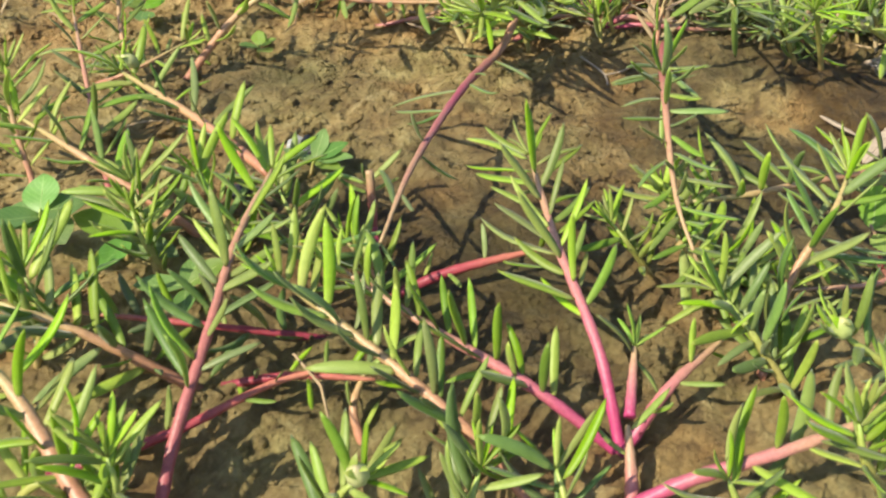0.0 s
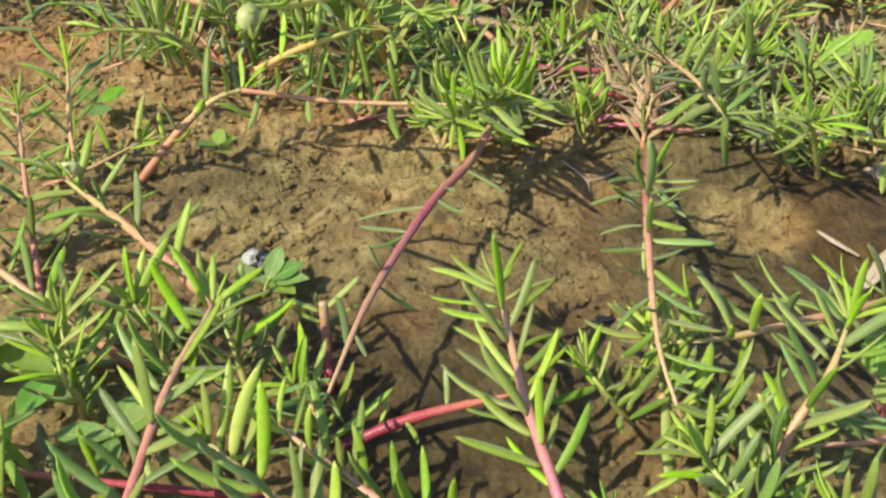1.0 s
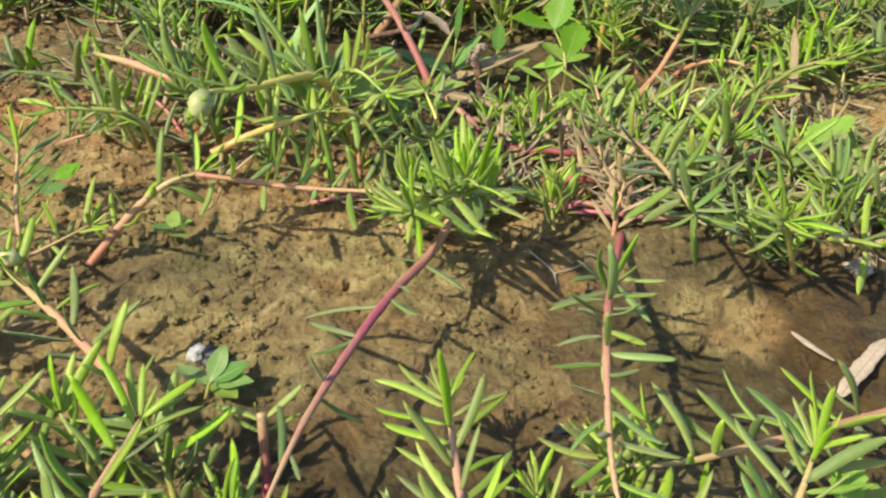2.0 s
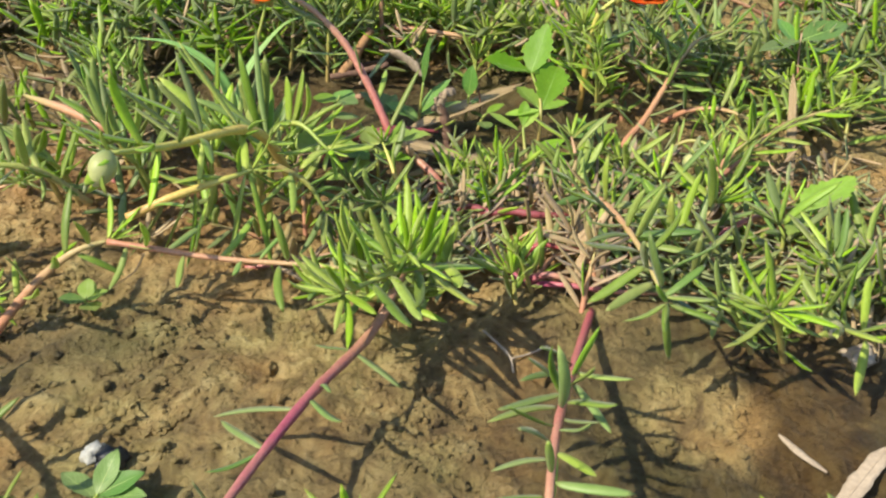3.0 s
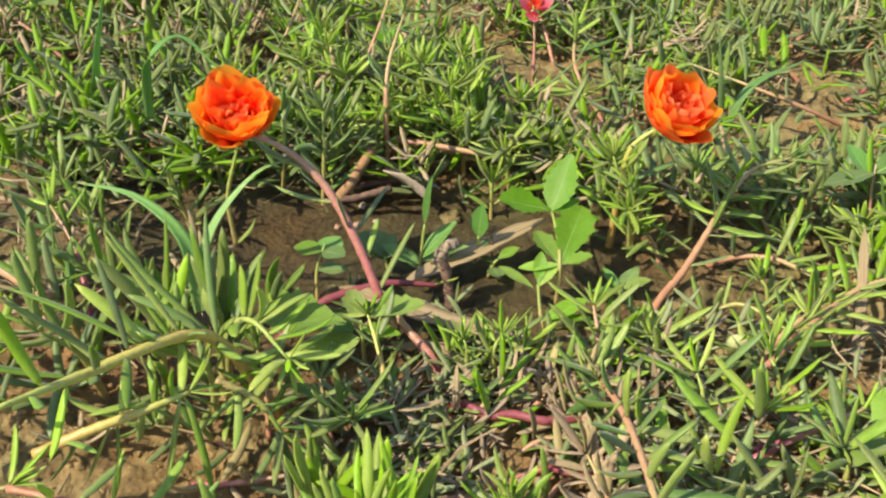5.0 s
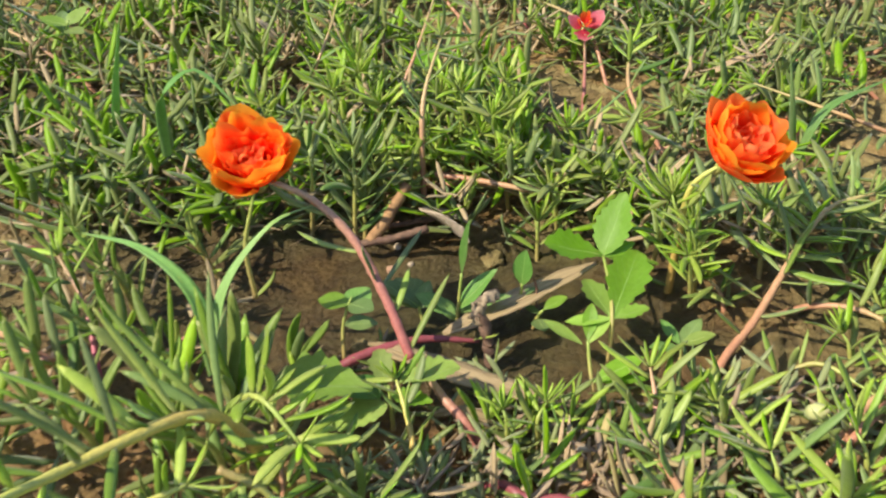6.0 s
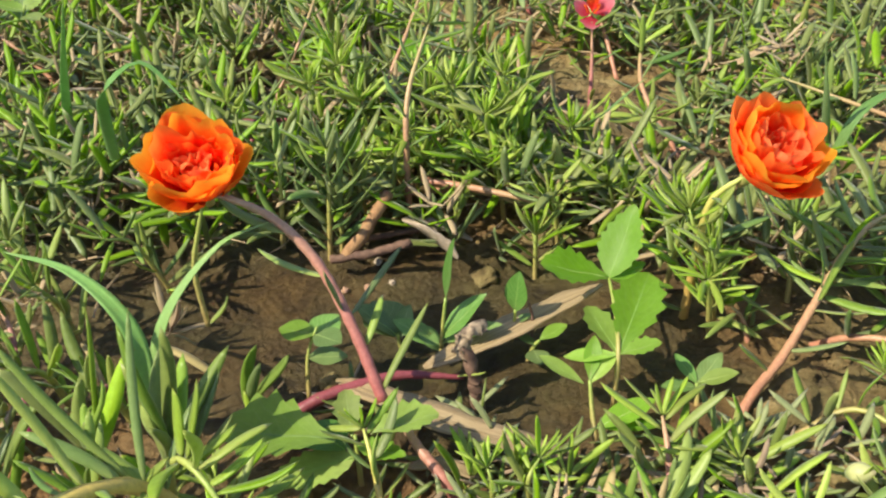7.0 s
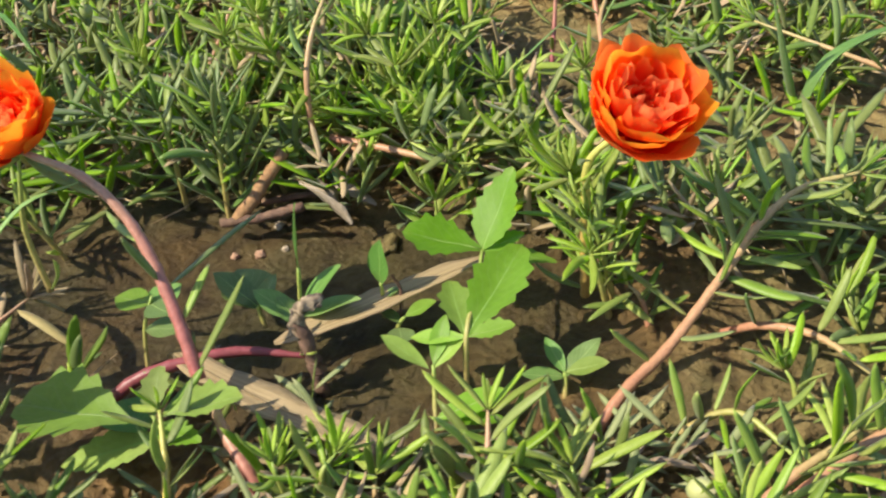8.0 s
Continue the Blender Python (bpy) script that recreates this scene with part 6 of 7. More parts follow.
weed([(-0.3056, 0.6206, 0.0200), (-0.2905, 0.6092, 0.0400), (-0.2850, 0.6072, 0.0480)], [(0.95, 60, 30, 0.018, SERRATED[0]), (0.9, 180, 10, 0.018, SERRATED[1]), (0.85, -30, 10, 0.020, OVAL[0]), (0.7, 120, 30, 0.020, OVAL[1])], "green broad-leaved weed in the far mat")
weed([(-0.1374, 0.0908, 0.0020), (-0.1364, 0.0927, 0.0080), (-0.1353, 0.0943, 0.0130)], [(0.95, 40, 25, 0.020, OVAL[0]), (0.9, 170, 15, 0.022, OVAL[0]), (0.8, 260, 10, 0.020, OVAL[1]), (0.6, -20, 10, 0.022, OVAL[1]), (0.5, 110, 20, 0.018, OVAL[1])], "low green weed with oval leaves under the shoots")
weed([(-0.1095, 0.0704, 0.0020), (-0.1095, 0.0715, 0.0060), (-0.1091, 0.0715, 0.0100)], [(0.95, 30, 25, 0.016, OVAL[0]), (0.9, 190, 10, 0.018, OVAL[1]), (0.8, 280, 10, 0.016, OVAL[1]), (0.6, 90, 10, 0.018, OVAL[1])], "low green weed with oval leaves under the shoots")

# grass blades
grass([(-0.1500, 0.4560, 0.0500), (-0.1450, 0.4490, 0.0720), (-0.1390, 0.4450, 0.0870), (-0.1290, 0.4560, 0.0930), (-0.1080, 0.4460, 0.0830)], 0.0022)
grass([(-0.0930, 0.3600, 0.0140), (-0.0990, 0.3670, 0.0440), (-0.1220, 0.3770, 0.0560), (-0.1520, 0.3850, 0.0550)], 0.0030)
grass([(-0.0950, 0.3620, 0.0140), (-0.0900, 0.3730, 0.0440), (-0.0750, 0.3870, 0.0650), (-0.0620, 0.4000, 0.0680)], 0.0028)
grass([(0.1345, 0.5677, 0.0200), (0.1280, 0.5547, 0.0500), (0.1212, 0.5475, 0.0800)], 0.0018)
grass([(0.0195, 0.5597, 0.0200), (0.0349, 0.5292, 0.0480), (0.0522, 0.5322, 0.0660)], 0.0022)
grass([(0.1363, 0.5570, 0.0200), (0.1463, 0.5640, 0.0440), (0.1773, 0.5886, 0.0520)], 0.0026)
grass([(0.1225, 0.4775, 0.0300), (0.1054, 0.4651, 0.0520), (0.0985, 0.4579, 0.0620)], 0.0020)
grass([(-0.2116, 0.5149, 0.0200), (-0.1978, 0.5045, 0.0600), (-0.1823, 0.4956, 0.1000)], 0.0022)
dry_strip([(0.0336, 0.3145, 0.0040), (0.0429, 0.3282, 0.0100), (0.0558, 0.3508, 0.0120)], 0.0007, "withered tan leaf lying over a red creeping stem", mat=M_STRAW)
dry_strip([(0.0399, 0.3290, 0.0060), (0.0388, 0.3396, 0.0160), (0.0391, 0.3543, 0.0220)], 0.0007, "withered tan leaf standing by a red creeping stem", mat=M_STRAW)
dry_strip([(0.0404, 0.3537, 0.0040), (0.0475, 0.3613, 0.0090), (0.0521, 0.3797, 0.0120)], 0.0007, "withered tan leaf fallen among shoots", mat=M_STRAW)
dry_strip([(0.0400, 0.3369, 0.0050), (0.0413, 0.3462, 0.0120), (0.0408, 0.3600, 0.0160)], 0.0007, "withered tan leaf fallen among shoots", mat=M_STRAW)

# dry strips, twigs, husks and stones
dry_strip([(-0.0150, 0.4090, 0.0050), (0.0000, 0.4190, 0.0080), (0.0130, 0.4300, 0.0095), (0.0440, 0.4580, 0.0140)], 0.0064, "flat dry straw-coloured leaf strip lying on mud")
dry_strip([(-0.0420, 0.3930, 0.0090), (-0.0290, 0.3870, 0.0115), (0.0010, 0.3810, 0.0080), (0.0420, 0.3750, 0.0060)], 0.0058, "greyish dry leaf strip half under green leaves", curl=0.1)
dry_strip([(0.1780, 0.3832, 0.0040), (0.1774, 0.4001, 0.0200), (0.1792, 0.4215, 0.0340), (0.1799, 0.4337, 0.0420)], 0.0022, "narrow bleached dry leaf standing among shoots")
dry_strip([(-0.0364, 0.5015, 0.0060), (-0.0251, 0.4932, 0.0080), (-0.0127, 0.4906, 0.0050)], 0.0030, "crumpled pale dry leaf at the edge of the hollow", mat=M_CHIP)
dry_strip([(-0.0420, 0.4880, 0.0140), (-0.0290, 0.4790, 0.0130), (-0.0160, 0.4750, 0.0060)], 0.0062, "crumpled pale papery leaf at the edge of the hollow", mat=M_CHIP, fold=0.6, curl=1.4, taper=2.0)
twig([(-0.0620, 0.4680, 0.0060), (-0.0570, 0.4730, 0.0120), (-0.0530, 0.4800, 0.0180), (-0.0480, 0.4890, 0.0260)], 0.0026, "knobbly brown piece of dead root lying against shoots", mat=M_ROOT, knobbly=0.12)
twig([(-0.0680, 0.4660, 0.0050), (-0.0520, 0.4690, 0.0080), (-0.0360, 0.4760, 0.0110)], 0.0019, "brown dead stem at the edge of the hollow", knobbly=0.3)
dry_strip([(0.0955, 0.6317, 0.0300), (0.1100, 0.6442, 0.0340), (0.1305, 0.6597, 0.0320)], 0.0028, "curled straw-coloured dry leaf in the mat", mat=M_STRAW)
dry_strip([(-0.2429, 0.5514, 0.0240), (-0.2275, 0.5526, 0.0280), (-0.2185, 0.5596, 0.0260)], 0.0024, "pale dry leaf in the far mat", mat=M_CHIP)
dry_strip([(-0.0106, 0.3634, 0.0040), (0.0030, 0.3650, 0.0060), (0.0200, 0.3620, 0.0030)], 0.0030, "grey-brown dry leaf lying under shoots")
dry_strip([(-0.0362, 0.5191, 0.0140), (-0.0089, 0.5127, 0.0160), (0.0173, 0.5147, 0.0120)], 0.0018, "dry brown stalk in the mat", mat=M_STRAW)
dry_strip([(0.0311, 0.3122, 0.0030), (0.0360, 0.3284, 0.0130), (0.0330, 0.3420, 0.0200)], 0.0014, "dry brown stalk at the foot of red stems", mat=M_STRAW)
dry_strip([(0.0654, 0.2787, 0.0040), (0.0728, 0.2982, 0.0140), (0.0644, 0.3314, 0.0180)], 0.0018, "withered brown shoot tip at the foot of red stems", mat=M_STRAW)
dry_strip([(0.0744, 0.2725, 0.0040), (0.0704, 0.2883, 0.0120), (0.0791, 0.3078, 0.0140)], 0.0016, "withered brown shoot tip at the foot of red stems", mat=M_STRAW)
dry_strip([(0.1482, 0.1744, 0.0020), (0.1560, 0.1842, 0.0040), (0.1739, 0.2059, 0.0060)], 0.0033, "pale tan chip of wood or leaf on dark soil", "pale_chip", M_CHIP, 0.1, 0.1, 4.0)
dry_strip([(0.0301, 0.1443, 0.0010), (0.0400, 0.1456, 0.0030), (0.0503, 0.1482, 0.0020)], 0.0030, "black sliver of rotten wood on dark soil", "wood_sliver", M_BLACK, 0.1, 0.1, 4.0)
dry_strip([(0.1396, 0.2120, 0.0010), (0.1450, 0.2023, 0.0020), (0.1526, 0.1963, 0.0010)], 0.0015, "thin bleached dry stalk on dark soil", mat=M_CHIP)
stub = twig([(0.0072, 0.3978, -0.0020), (0.0060, 0.3990, 0.0080), (0.0040, 0.4000, 0.0180), (0.0010, 0.4020, 0.0250)], 0.0023, "short rotten brown stub with a rough broken end", knobbly=0.15)
ragged(stub.data, 0.0011)
hook, _ = curve_points([(-0.0066, 0.0038, 0.0225), (-0.0060, 0.0044, 0.0280), (-0.0044, 0.0058, 0.0310), (-0.0018, 0.0072, 0.0320), (0.0006, 0.0085, 0.0310)], 22)
part("broken_end", ragged(tube("broken_end", hook, lambda u: 0.0034 * (1 - 0.4 * u), M_BROKEN, 12, flat=0.7), 0.0022), stub, label="split pale and dark bark")
twig([(0.0335, 0.2478, 0.0060), (0.0438, 0.2386, 0.0030), (0.0460, 0.2309, 0.0010)], 0.0005, "forked bleached dry rootlet on bare soil", mat=M_CHIP)
twig([(0.0450, 0.2365, 0.0030), (0.0524, 0.2419, 0.0020), (0.0587, 0.2460, 0.0030)], 0.0004, "forked bleached dry rootlet on bare soil", mat=M_CHIP)
twig([(-0.0596, 0.4839, 0.0040), (-0.0470, 0.4872, 0.0060), (-0.0355, 0.4917, 0.0070)], 0.0014, "dark red rotten twig at the edge of the hollow")
twig([(0.0208, 0.4296, 0.0010), (0.0202, 0.4357, 0.0120), (0.0187, 0.4342, 0.0200)], 0.0005, "thin dark dead seedling by a dry leaf strip")
lump("husk", (-0.0903, 0.1739), 0.0042, M_GREY, "grey-white broken husk beside a black one", "husk", 1, 0.80)
lump("husk", (-0.0831, 0.1706), 0.0048, M_BLACK, "rounded black husk on yellow soil", "husk", 2, 0.75)
lump("husk", (-0.1050, 0.1309), 0.0042, M_BLACK, "black husk hidden under leaves", "husk", 3, 0.70)
lump("soil_clod", (-0.1502, 0.1577), 0.0050, M_SOIL, "crumbly yellow-brown clod of soil", "clod", 4, 0.80)
lump("soil_clod", (-0.1721, 0.1703), 0.0045, M_SOIL, "crumbly yellow-brown clod of soil", "clod", 5, 0.80)
lump("soil_clod", (-0.1489, 0.1798), 0.0040, M_SOIL, "crumbly yellow-brown clod of soil", "clod", 6, 0.80)
lump("soil_clod", (0.1645, 0.2667), 0.0045, M_SOIL, "pale brown clod under the shoots", "clod", 7, 0.90)
lump("soil_clod", (0.1779, 0.2551), 0.0055, M_CHIP, "pale tan clod under the shoots", "clod", 8, 0.80)
lump("soil_clod", (0.0568, 0.2313), 0.0040, M_SOIL, "reddish crumb of soil among rootlets", "clod", 9, 0.70)
lump("soil_clod", (-0.0452, 0.2230), 0.0035, M_SOIL, "reddish crumb of soil", "clod", 10, 0.70)
lump("soil_clod", (-0.0777, 0.2184), 0.0035, M_SOIL, "small crumb of yellow soil", "clod", 11, 0.70)
lump("soil_clod", (0.1266, 0.3875), 0.0060, M_SOIL, "reddish brown clod between orange twigs", "clod", 12, 0.70)
lump("soil_clod", (0.1159, 0.3963), 0.0050, M_SOIL, "reddish brown clod between orange twigs", "clod", 13, 0.70)
lump("soil_clod", (0.1491, 0.4197), 0.0055, M_SOIL, "reddish brown clod between orange twigs", "clod", 14, 0.70)
lump("soil_clod", (0.1069, 0.4149), 0.0040, M_SOIL, "reddish brown clod between orange twigs", "clod", 15, 0.70)
lump("soil_clod", (-0.0487, 0.4021), 0.0040, M_SOIL, "yellow crumb of soil beside a red stem", "clod", 16, 0.60)
lump("soil_clod", (-0.0052, 0.4783), 0.0050, M_SOIL, "brown clod at the edge of the hollow", "clod", 17, 0.70)
lump("pebble", (-0.0601, 0.4581), 0.0016, M_STONE, "small pinkish stone on wet mud", "stone", 18, 0.80)
lump("pebble", (-0.0508, 0.4616), 0.0020, M_STONE, "small pinkish stone on wet mud", "stone", 19, 0.80)
lump("pebble", (-0.0423, 0.4664), 0.0014, M_CHIP, "small pale stone on wet mud", "stone", 20, 0.80)
lump("pebble", (-0.0517, 0.4796), 0.0018, M_CHIP, "small pale stone on wet mud", "stone", 21, 0.80)
lump("soil_clod", (-0.0561, 0.2982), 0.0050, M_SOIL, "reddish clod under arching stems", "clod", 22, 0.70)
lump("soil_clod", (-0.1118, 0.2883), 0.0055, M_SOIL, "reddish clod under arching stems", "clod", 23, 0.70)


# ---- the mat of shoots round the bare patches ----
def cover(x, y):
    """How thickly shoots grow at a place: 0 on bare soil and mud, 1 in the mat."""
    wob = 0.02 * noise.noise(Vector((x, y, 9.0)) * 18.0)
    if y < 0.12:
        return 0.06 if x < -0.06 or x > 0.075 else 0.0
    bare = ((x - 0.03) / 0.165) ** 2 + ((y - 0.195 + wob) / 0.062) ** 2
    if bare < 1 and x > -0.15:
        return 0.0
    if y < 0.265:
        return 0.22 if x < -0.15 else 0.0 if x < 0.16 else 0.35
    mud = ((x + 0.035) / 0.135) ** 2 + ((y - 0.435 + wob) / 0.050) ** 2
    if mud < 1:
        return 0.0
    if 0.25 < y < 0.33 and x > 0.105:
        return 0.75
    if 0.26 < y < 0.36 and 0.035 < x <= 0.105:
        return 0.03
    if 0.04 < x < 0.18 and 0.375 < y < 0.50:
        return 0.0 if y < 0.475 else 0.3
    if 0.32 < y < 0.41 and -0.04 < x < 0.13:
        return 0.035
    if y < 0.37:
        return 0.10 if x < -0.02 and y < 0.32 else 0.22
    if y < 0.41:
        return 0.03 if abs(x) < 0.1 else 0.5
    clump = 0.50 + 1.7 * noise.noise(Vector((x, y, 3.0)) * 13.0)
    return min(1.0, max(0.05, clump + (0.2 if y > 0.7 or x > 0.10 else 0.0)))


def template(tones, tip_tone, stem, height, lean, leaves, size):
    a = DICE.random() * 6.28
    d = Vector((math.cos(a), math.sin(a), 0))
    side = Vector((-d.y, d.x, 0)) * DICE.uniform(-0.4, 0.4)
    pts = [Vector((0, 0, 0)), d * lean * 0.45 + Vector((0, 0, height * 0.5)), d * lean + side * lean + Vector((0, 0, height))]
    return pts, dict(stem=stem, radius=0.0012, leaves=leaves, size=size, start=0.12, lift=72, rise=0.08, tip=10, tones=tones, tip_tone=tip_tone, star=78 if tip_tone == "young" else 64)


KINDS = []
for tones, tip_tone, stem, height, lean, leaves, size in (
    ({"mid": 6, "young": 4}, "young", "green", 0.024, 0.026, 9, 0.022), ({"deep": 6, "mid": 4}, "mid", "tan", 0.024, 0.032, 10, 0.021),
    ({"young": 6, "mid": 4}, "young", "green", 0.028, 0.014, 8, 0.019), ({"mid": 6, "deep": 3}, "mid", "tan", 0.022, 0.042, 11, 0.019),
    ({"deep": 8, "mid": 2}, "deep", "mauve", 0.026, 0.028, 9, 0.022), ({"mid": 5, "young": 3, "dry": 1}, "young", "tan", 0.016, 0.046, 11, 0.018),
    ({"mid": 6, "deep": 4}, "young", "green", 0.028, 0.026, 10, 0.021), ({"young": 5, "mid": 4, "dry": 1}, "young", "tan", 0.024, 0.030, 9, 0.018),
    ({"mid": 3, "dry": 4}, "mid", "mauve", 0.012, 0.050, 9, 0.017),
    ({"mid": 6, "deep": 3, "young": 2}, "young", "tan", 0.020, 0.026, 7, 0.026), ({"young": 5, "mid": 4}, "young", "green", 0.020, 0.016, 6, 0.027),
    ({"deep": 5, "mid": 5}, "mid", "tan", 0.013, 0.036, 8, 0.025), ({"dry": 6, "mid": 2}, "dry", "mauve", 0.010, 0.040, 7, 0.021),
):
    KINDS.append(template(tones, tip_tone, stem, height, lean, leaves, size))

spots, tries = [], 0
while len(spots) < 105 and tries < 60000:
    tries += 1
    x, y = DICE.uniform(-0.40, 0.36), DICE.uniform(-0.01, 0.74)
    if abs(x - 0.02) > 0.15 + 0.42 * max(y, 0.0) or DICE.random() > cover(x, y):
        continue
    gap = 0.0165 if y > 0.43 else 0.021 if y > 0.25 else 0.026
    if all((x - a) ** 2 + (y - b) ** 2 > gap * gap for a, b in spots):
        spots.append((x, y))
first = {}
for x, y in spots:
    k = DICE.choice((1, 4, 4, 6, 11, 9) if x > 0.10 and y < 0.62 else (0, 2, 5, 6, 7, 7, 9, 10, 3)) if y > 0.46 else DICE.choice((9, 9, 10, 10, 11, 12, 7)) if y > 0.25 else DICE.choice((3, 5, 7, 8, 7, 2))
    place = Vector((x, y, ground_height(x, y) - 0.001))
    m = Matrix.Translation(place) @ Matrix.Rotation(DICE.random() * 6.28, 4, "Z") @ Matrix.Scale(DICE.uniform(0.75, 1.1), 4)
    if k in first:
        copy_thing(first[k], m)
    else:
        pts, how = KINDS[k]
        first[k] = shoot([p + place for p in pts], label=f"short {WORDS[how['stem']]} shoot in a dense green mat", **how)


# long creeping stems through the mat
for _ in range(22):
    x, y = DICE.uniform(-0.30, 0.30), DICE.uniform(0.53, 0.88)
    a, long = DICE.uniform(-0.5, 3.6), DICE.uniform(0.06, 0.13)
    d = Vector((math.cos(a), math.sin(a), 0)) * long
    if y + d.y < 0.53:
        d.y = abs(d.y)
    bow = Vector((-d.y, d.x, 0)) * DICE.uniform(-0.2, 0.2)
    p = Vector((x, y, ground_height(x, y)))
    h = DICE.uniform(0.026, 0.046)
    shoot([p, p + d * 0.45 + bow + Vector((0, 0, h * 0.7)), p + d + Vector((0, 0, h))], stem=DICE.choice(("tan", "tan", "tan", "mauve", "rose")), radius=0.0015, leaves=9, size=0.020, start=0.45, tip=9, label="long creeping shoot through a dense green mat")


def transformed(data, m, verts, faces, uvs, keep):
    """Adds a copy of a mesh to growing lists."""
    n = len(verts)
    co = np.empty(len(data.vertices) * 3)
    data.vertices.foreach_get("co", co)
    co = co.reshape(-1, 3) @ np.array(m.to_3x3()).T + np.array(m.translation)
    verts.extend(map(tuple, co))
    faces.extend(tuple(n + v for v in f.vertices) for f in data.polygons)
    uvs.extend(keep[data.name])


UV_OF = {}
LOW = {}
for tone, mat in (("young", M_YOUNG), ("mid", M_LEAF), ("deep", M_DEEP), ("dry", M_DRY_LEAF), ("pale", M_PALE)):
    LOW[tone] = [fleshy_leaf(b, t, mat, 0.60, 5, 5) for b, t in ((0.08, 0.02), (0.2, -0.12), (-0.10, 0.14), (0.05, -0.16))]
    for data in LOW[tone]:
        table = {}
        for loop in data.loops:
            table[loop.vertex_index] = tuple(data.uv_layers[0].data[loop.index].uv)
        UV_OF[data.name] = [table[i] for i in range(len(data.vertices))]


def mat_of_leaves(name, tone, mat, count, low, high, label, size):
    """The mat beyond the counted shoots: very many leaves, in small fans on unseen stems."""
    verts, faces, uvs, made = [], [], [], 0
    while made < count:
        y = low + (high - low) * DICE.random() ** 1.2
        x = DICE.uniform(-0.20 - 0.48 * y, 0.20 + 0.44 * y)
        if DICE.random() > cover(x, y) or (y < 0.45 and DICE.random() > (0.35 if y < 0.33 and x > 0.0 else 0.09)):
            continue
        if tone in ("young", "dry") and x > 0.08 and DICE.random() < 0.7:
            continue
        base = Vector((x, y, ground_height(x, y) + (DICE.uniform(0.002, 0.028) if y > 0.47 else DICE.uniform(0.001, 0.012))))
        lean = Vector((DICE.uniform(-1, 1), DICE.uniform(-1, 1), DICE.uniform(0.2, 1.3))).normalized()
        for k in range(DICE.randint(3, 7)):
            way = leaf_way(lean, k * GOLDEN + made, DICE.uniform(35, 88), 0.12)
            at = base + lean * 0.003 * k
            if at.z + way.z * size < 0.001:
                way.z = abs(way.z)
            transformed(DICE.choice(LOW[tone]), aimed(at, way, size * DICE.uniform(0.7, 1.2), DICE.uniform(0.95, 1.3)), verts, faces, uvs, UV_OF)
        made += 1
    ob = new(name, mesh_of(name, verts, faces, mat, uvs))
    return tagged(ob, label, "plants", kind="stuff")


mat_of_leaves("moss_rose_mat", "mid", M_LEAF, 1080, 0.28, 1.15, "dense mat of narrow fleshy green leaves", 0.026)
mat_of_leaves("moss_rose_mat", "young", M_YOUNG, 860, 0.27, 1.15, "yellow-green tips in a dense mat of shoots", 0.025)
mat_of_leaves("moss_rose_mat", "deep", M_DEEP, 600, 0.30, 1.15, "dark green under-leaves in a dense mat of shoots", 0.026)
mat_of_leaves("leaf_litter", "dry", M_DRY_LEAF, 700, 0.26, 1.05, "dry straw-coloured leaves fallen among the shoots", 0.017)


def low_litter(name, tone, mat, count, label, size):
    """Small dusty shoots and fallen leaves pressed flat round the red stems and the orange twigs."""
    verts, faces, uvs, made = [], [], [], 0
    while made < count:
        x, y = DICE.uniform(-0.03, 0.22), DICE.uniform(0.285, 0.395)
        edge = noise.noise(Vector((x, y, 7.0)) * 26.0)
        if DICE.random() > 0.45 + 1.1 * edge or ((x - 0.02) / 0.085) ** 2 + ((y - 0.43) / 0.05) ** 2 < 1:
            continue
        base = Vector((x, y, ground_height(x, y) + DICE.uniform(0.001, 0.007)))
        lean = Vector((DICE.uniform(-1, 1), DICE.uniform(-1, 1), DICE.uniform(0.0, 0.35))).normalized()
        for k in range(DICE.randint(3, 6)):
            way = leaf_way(lean, k * GOLDEN + made, DICE.uniform(30, 70), 0.0)
            way.z = max(way.z * 0.5, 0.0)
            transformed(DICE.choice(LOW[tone]), aimed(base + lean * 0.004 * k, way, size * DICE.uniform(0.6, 1.2), DICE.uniform(0.9, 1.2), DICE.uniform(-0.6, 0.6)), verts, faces, uvs, UV_OF)
        made += 1
    return tagged(new(name, mesh_of(name, verts, faces, mat, uvs)), label, "plants", kind="stuff")


low_litter("moss_rose_mat", "pale", M_PALE, 120, "dusty pale green leaves pressed flat between red stems", 0.016)
low_litter("leaf_litter", "dry", M_DRY_LEAF, 80, "shrivelled tan leaves between red stems", 0.015)
low_litter("moss_rose_mat", "mid", M_LEAF, 70, "low green leaves between red stems", 0.018)


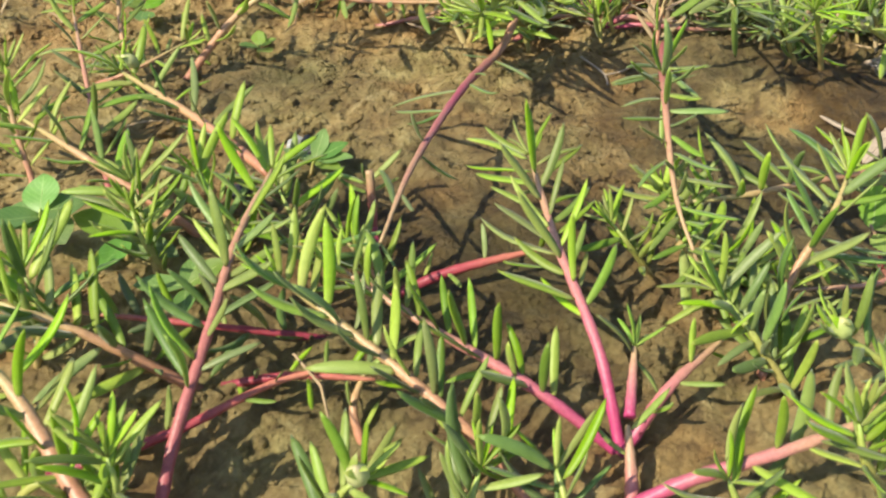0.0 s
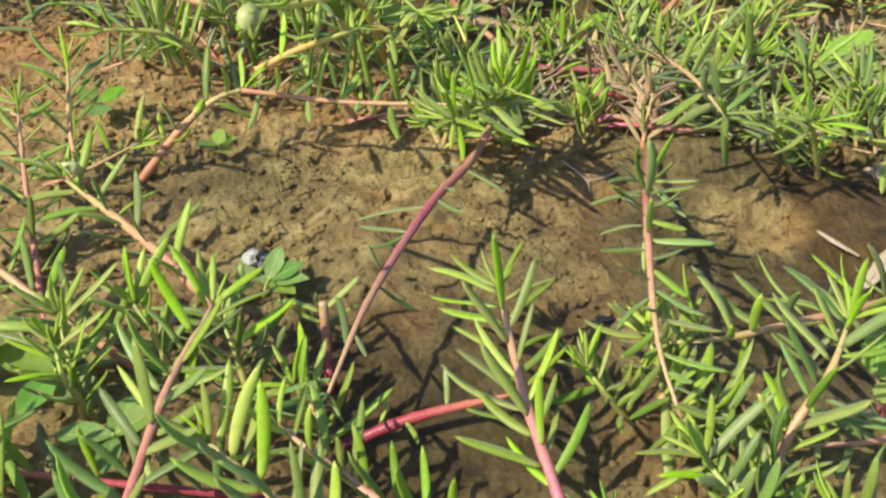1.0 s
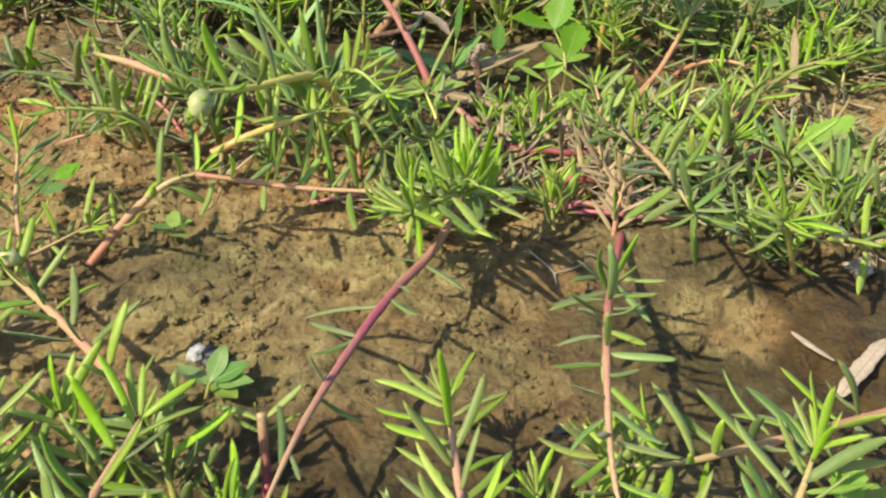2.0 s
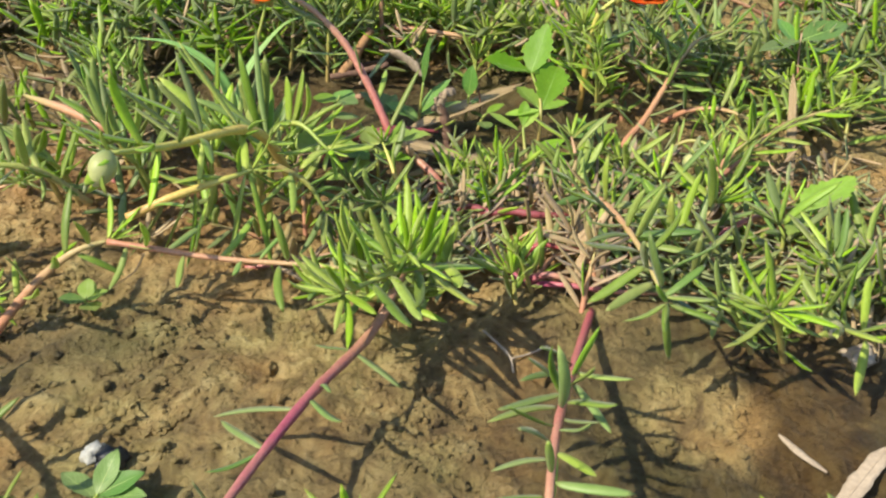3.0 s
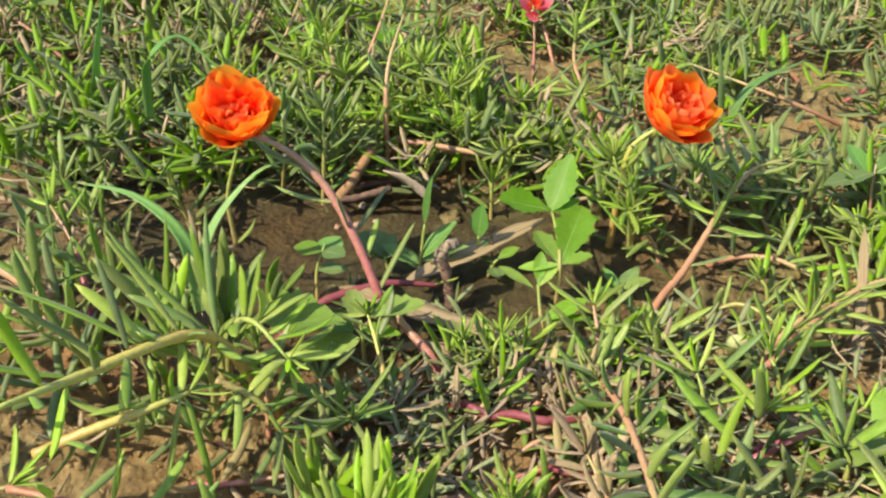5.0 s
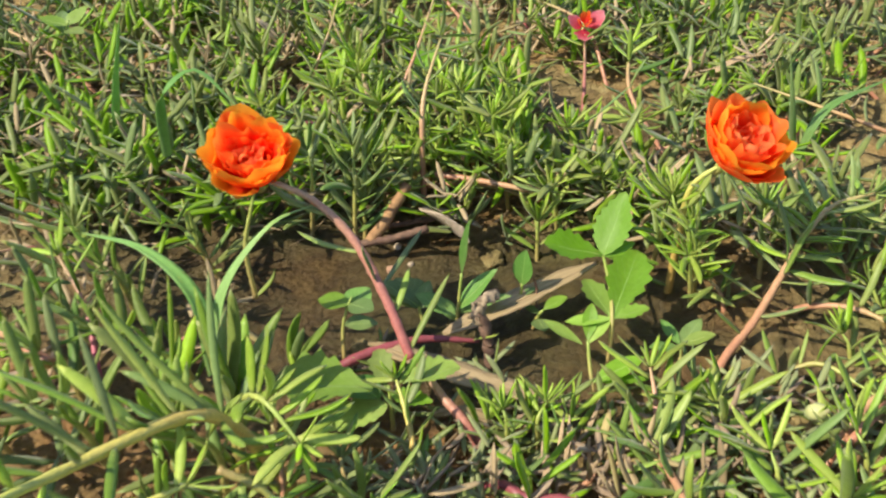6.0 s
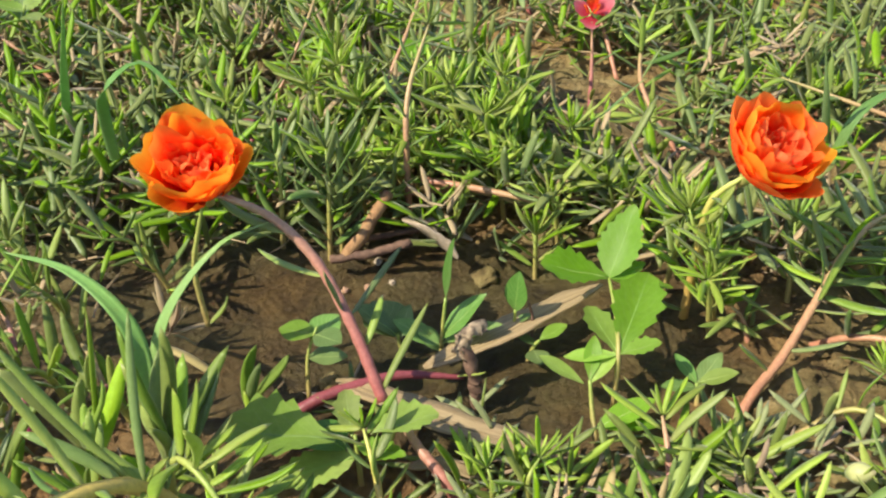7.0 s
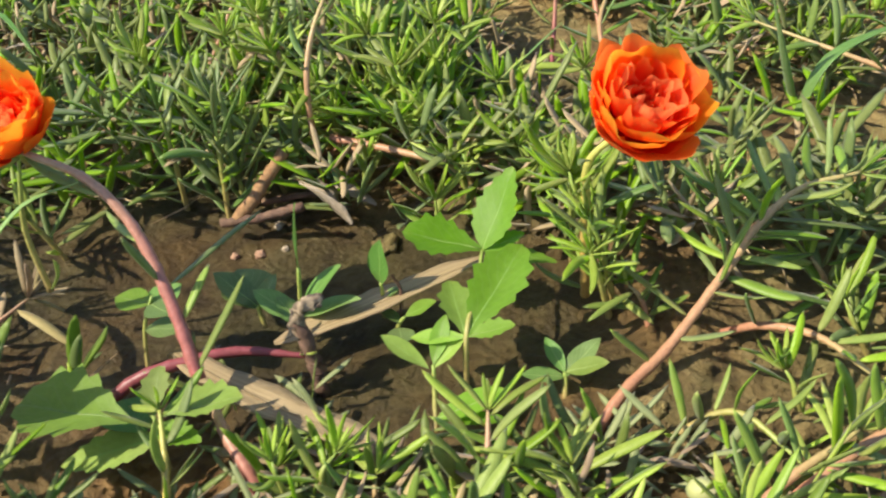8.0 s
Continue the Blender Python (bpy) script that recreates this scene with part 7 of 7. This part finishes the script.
def outer_mat(count):
    """The bed goes on all round, out of view: coarse clumps of the same leaves."""
    tuft = fleshy_leaf(0.12, 0.03, M_LEAF, 0.6, 3, 3, 0.08)
    table = {loop.vertex_index: tuple(tuft.uv_layers[0].data[loop.index].uv) for loop in tuft.loops}
    UV_OF[tuft.name] = [table[i] for i in range(len(tuft.vertices))]
    verts, faces, uvs, made = [], [], [], 0
    while made < count:
        x, y = DICE.uniform(-1.4, 1.4), DICE.uniform(-0.9, 2.0)
        if (y > -0.15 and abs(x) < 0.21 + 0.45 * max(y, 0.0) and y < 1.12) or DICE.random() > (0.55 + noise.noise(Vector((x, y, 1.0)) * 9.0)) * (1.3 - math.hypot(x, y - 0.5) / 1.3):
            continue
        base = Vector((x, y, ground_height(x, y) + DICE.uniform(0.002, 0.025)))
        lean = Vector((DICE.uniform(-1, 1), DICE.uniform(-1, 1), DICE.uniform(0.3, 1.2))).normalized()
        for k in range(5):
            way = leaf_way(lean, k * GOLDEN + made, DICE.uniform(30, 70), 0.2)
            transformed(tuft, aimed(base + lean * 0.003 * k, way, DICE.uniform(0.018, 0.028)), verts, faces, uvs, UV_OF)
        made += 1
    return tagged(new("moss_rose_mat", mesh_of("moss_rose_mat", verts, faces, M_LEAF, uvs)), "mat of fleshy green leaves round the bed", "plants", kind="stuff")


outer_mat(10500)


def litter(name, count, label, mat, make, area):
    """Small loose bits too many to count, in one mesh."""
    verts, faces = [], []
    for _ in range(count):
        make(verts, faces, area(DICE))
    data = mesh_of(name, verts, faces, mat, smooth=False)
    # crumbs take the same mud and painted shade as the ground
    damp_shade = data.attributes.new("damp_shade", "FLOAT", "POINT")
    damp_shade.data.foreach_set("value", [damp_shade_at(v[0], v[1]) for v in verts])
    red = data.attributes.new("red", "FLOAT", "POINT")
    red.data.foreach_set("value", [red_at(v[0], v[1]) for v in verts])
    return tagged(new(name, data), label, "litter", kind="stuff")


def crumb(verts, faces, place):
    x, y, r = place
    n = len(verts)
    z = ground_height(x, y) + r * 0.25
    rings = ((0.0, 1.0), (0.75, 0.62), (1.0, 0.0), (0.7, -0.6))
    sides = 6
    spin = DICE.random() * 6.28
    sx, sy, sz = (DICE.uniform(0.7, 1.3) for _ in range(3))
    for w, h in rings[1:]:
        for s in range(sides):
            a = spin + 2 * math.pi * s / sides
            k = DICE.uniform(0.6, 1.3)
            verts.append((x + sx * r * w * k * math.cos(a), y + sy * r * w * k * math.sin(a), z + sz * 0.7 * r * h * DICE.uniform(0.8, 1.2)))
    verts.append((x, y, z + 0.7 * r * sz))
    for j in range(2):
        o = n + j * sides
        faces.extend((o + s, o + sides + s, o + sides + (s + 1) % sides, o + (s + 1) % sides) for s in range(sides))
    faces.extend((n + 3 * sides, n + s, n + (s + 1) % sides) for s in range(sides))


def crumb_place(dice):
    while True:
        x, y = dice.uniform(-0.3, 0.28), dice.uniform(0.0, 0.55)
        if damp_shade_at(x, y) < 0.5 + 0.5 * dice.random() ** 6 and 0.42 + 0.8 * noise.noise(Vector((x, y, 4.0)) * 20.0) > dice.random():
            left = (x < 0.06 and 0.10 < y < 0.27) or 0.29 < y < 0.40
            return x, y, 0.0004 + 0.0019 * dice.random() ** (4 if left else 6)


def straw(verts, faces, place):
    x, y, long, a, z, tip = place
    n = len(verts)
    d = Vector((math.cos(a), math.sin(a), 0)) * long
    side = Vector((-d.y, d.x, 0)).normalized()
    r = DICE.uniform(0.0003, 0.0008)
    for u, k in ((0.0, 0.7), (0.5, 1.0), (1.0, 0.3)):
        p = Vector((x, y, z)) + d * u + side * (0.1 * long * math.sin(math.pi * u)) + Vector((0, 0, tip * u))
        for s in range(4):
            b = 1.571 * s
            verts.append(p + side * (r * k * math.cos(b)) + Vector((0, 0, r * k * math.sin(b))))
    for j in range(2):
        o = n + 4 * j
        faces.extend((o + s, o + (s + 1) % 4, o + 4 + (s + 1) % 4, o + 4 + s) for s in range(4))
    faces.extend([(n + 3, n + 2, n + 1, n), (n + 8, n + 9, n + 10, n + 11)])


def straw_place(dice):
    while True:
        x, y = dice.uniform(-0.42, 0.38), dice.uniform(0.02, 0.95)
        if dice.random() < (cover(x, y) if y > 0.26 else 0.25 * cover(x, y)):
            return x, y, dice.uniform(0.008, 0.032), dice.random() * 6.28, ground_height(x, y) + dice.uniform(0.0005, 0.014), dice.uniform(-0.004, 0.008)


litter("soil_crumbs", 22000, "loose crumbs and grains of yellow-brown soil", M_SOIL, crumb, crumb_place)
litter("straw_litter", 1500, "dry tan stalks and straw lying between shoots", M_STRAW, straw, straw_place)
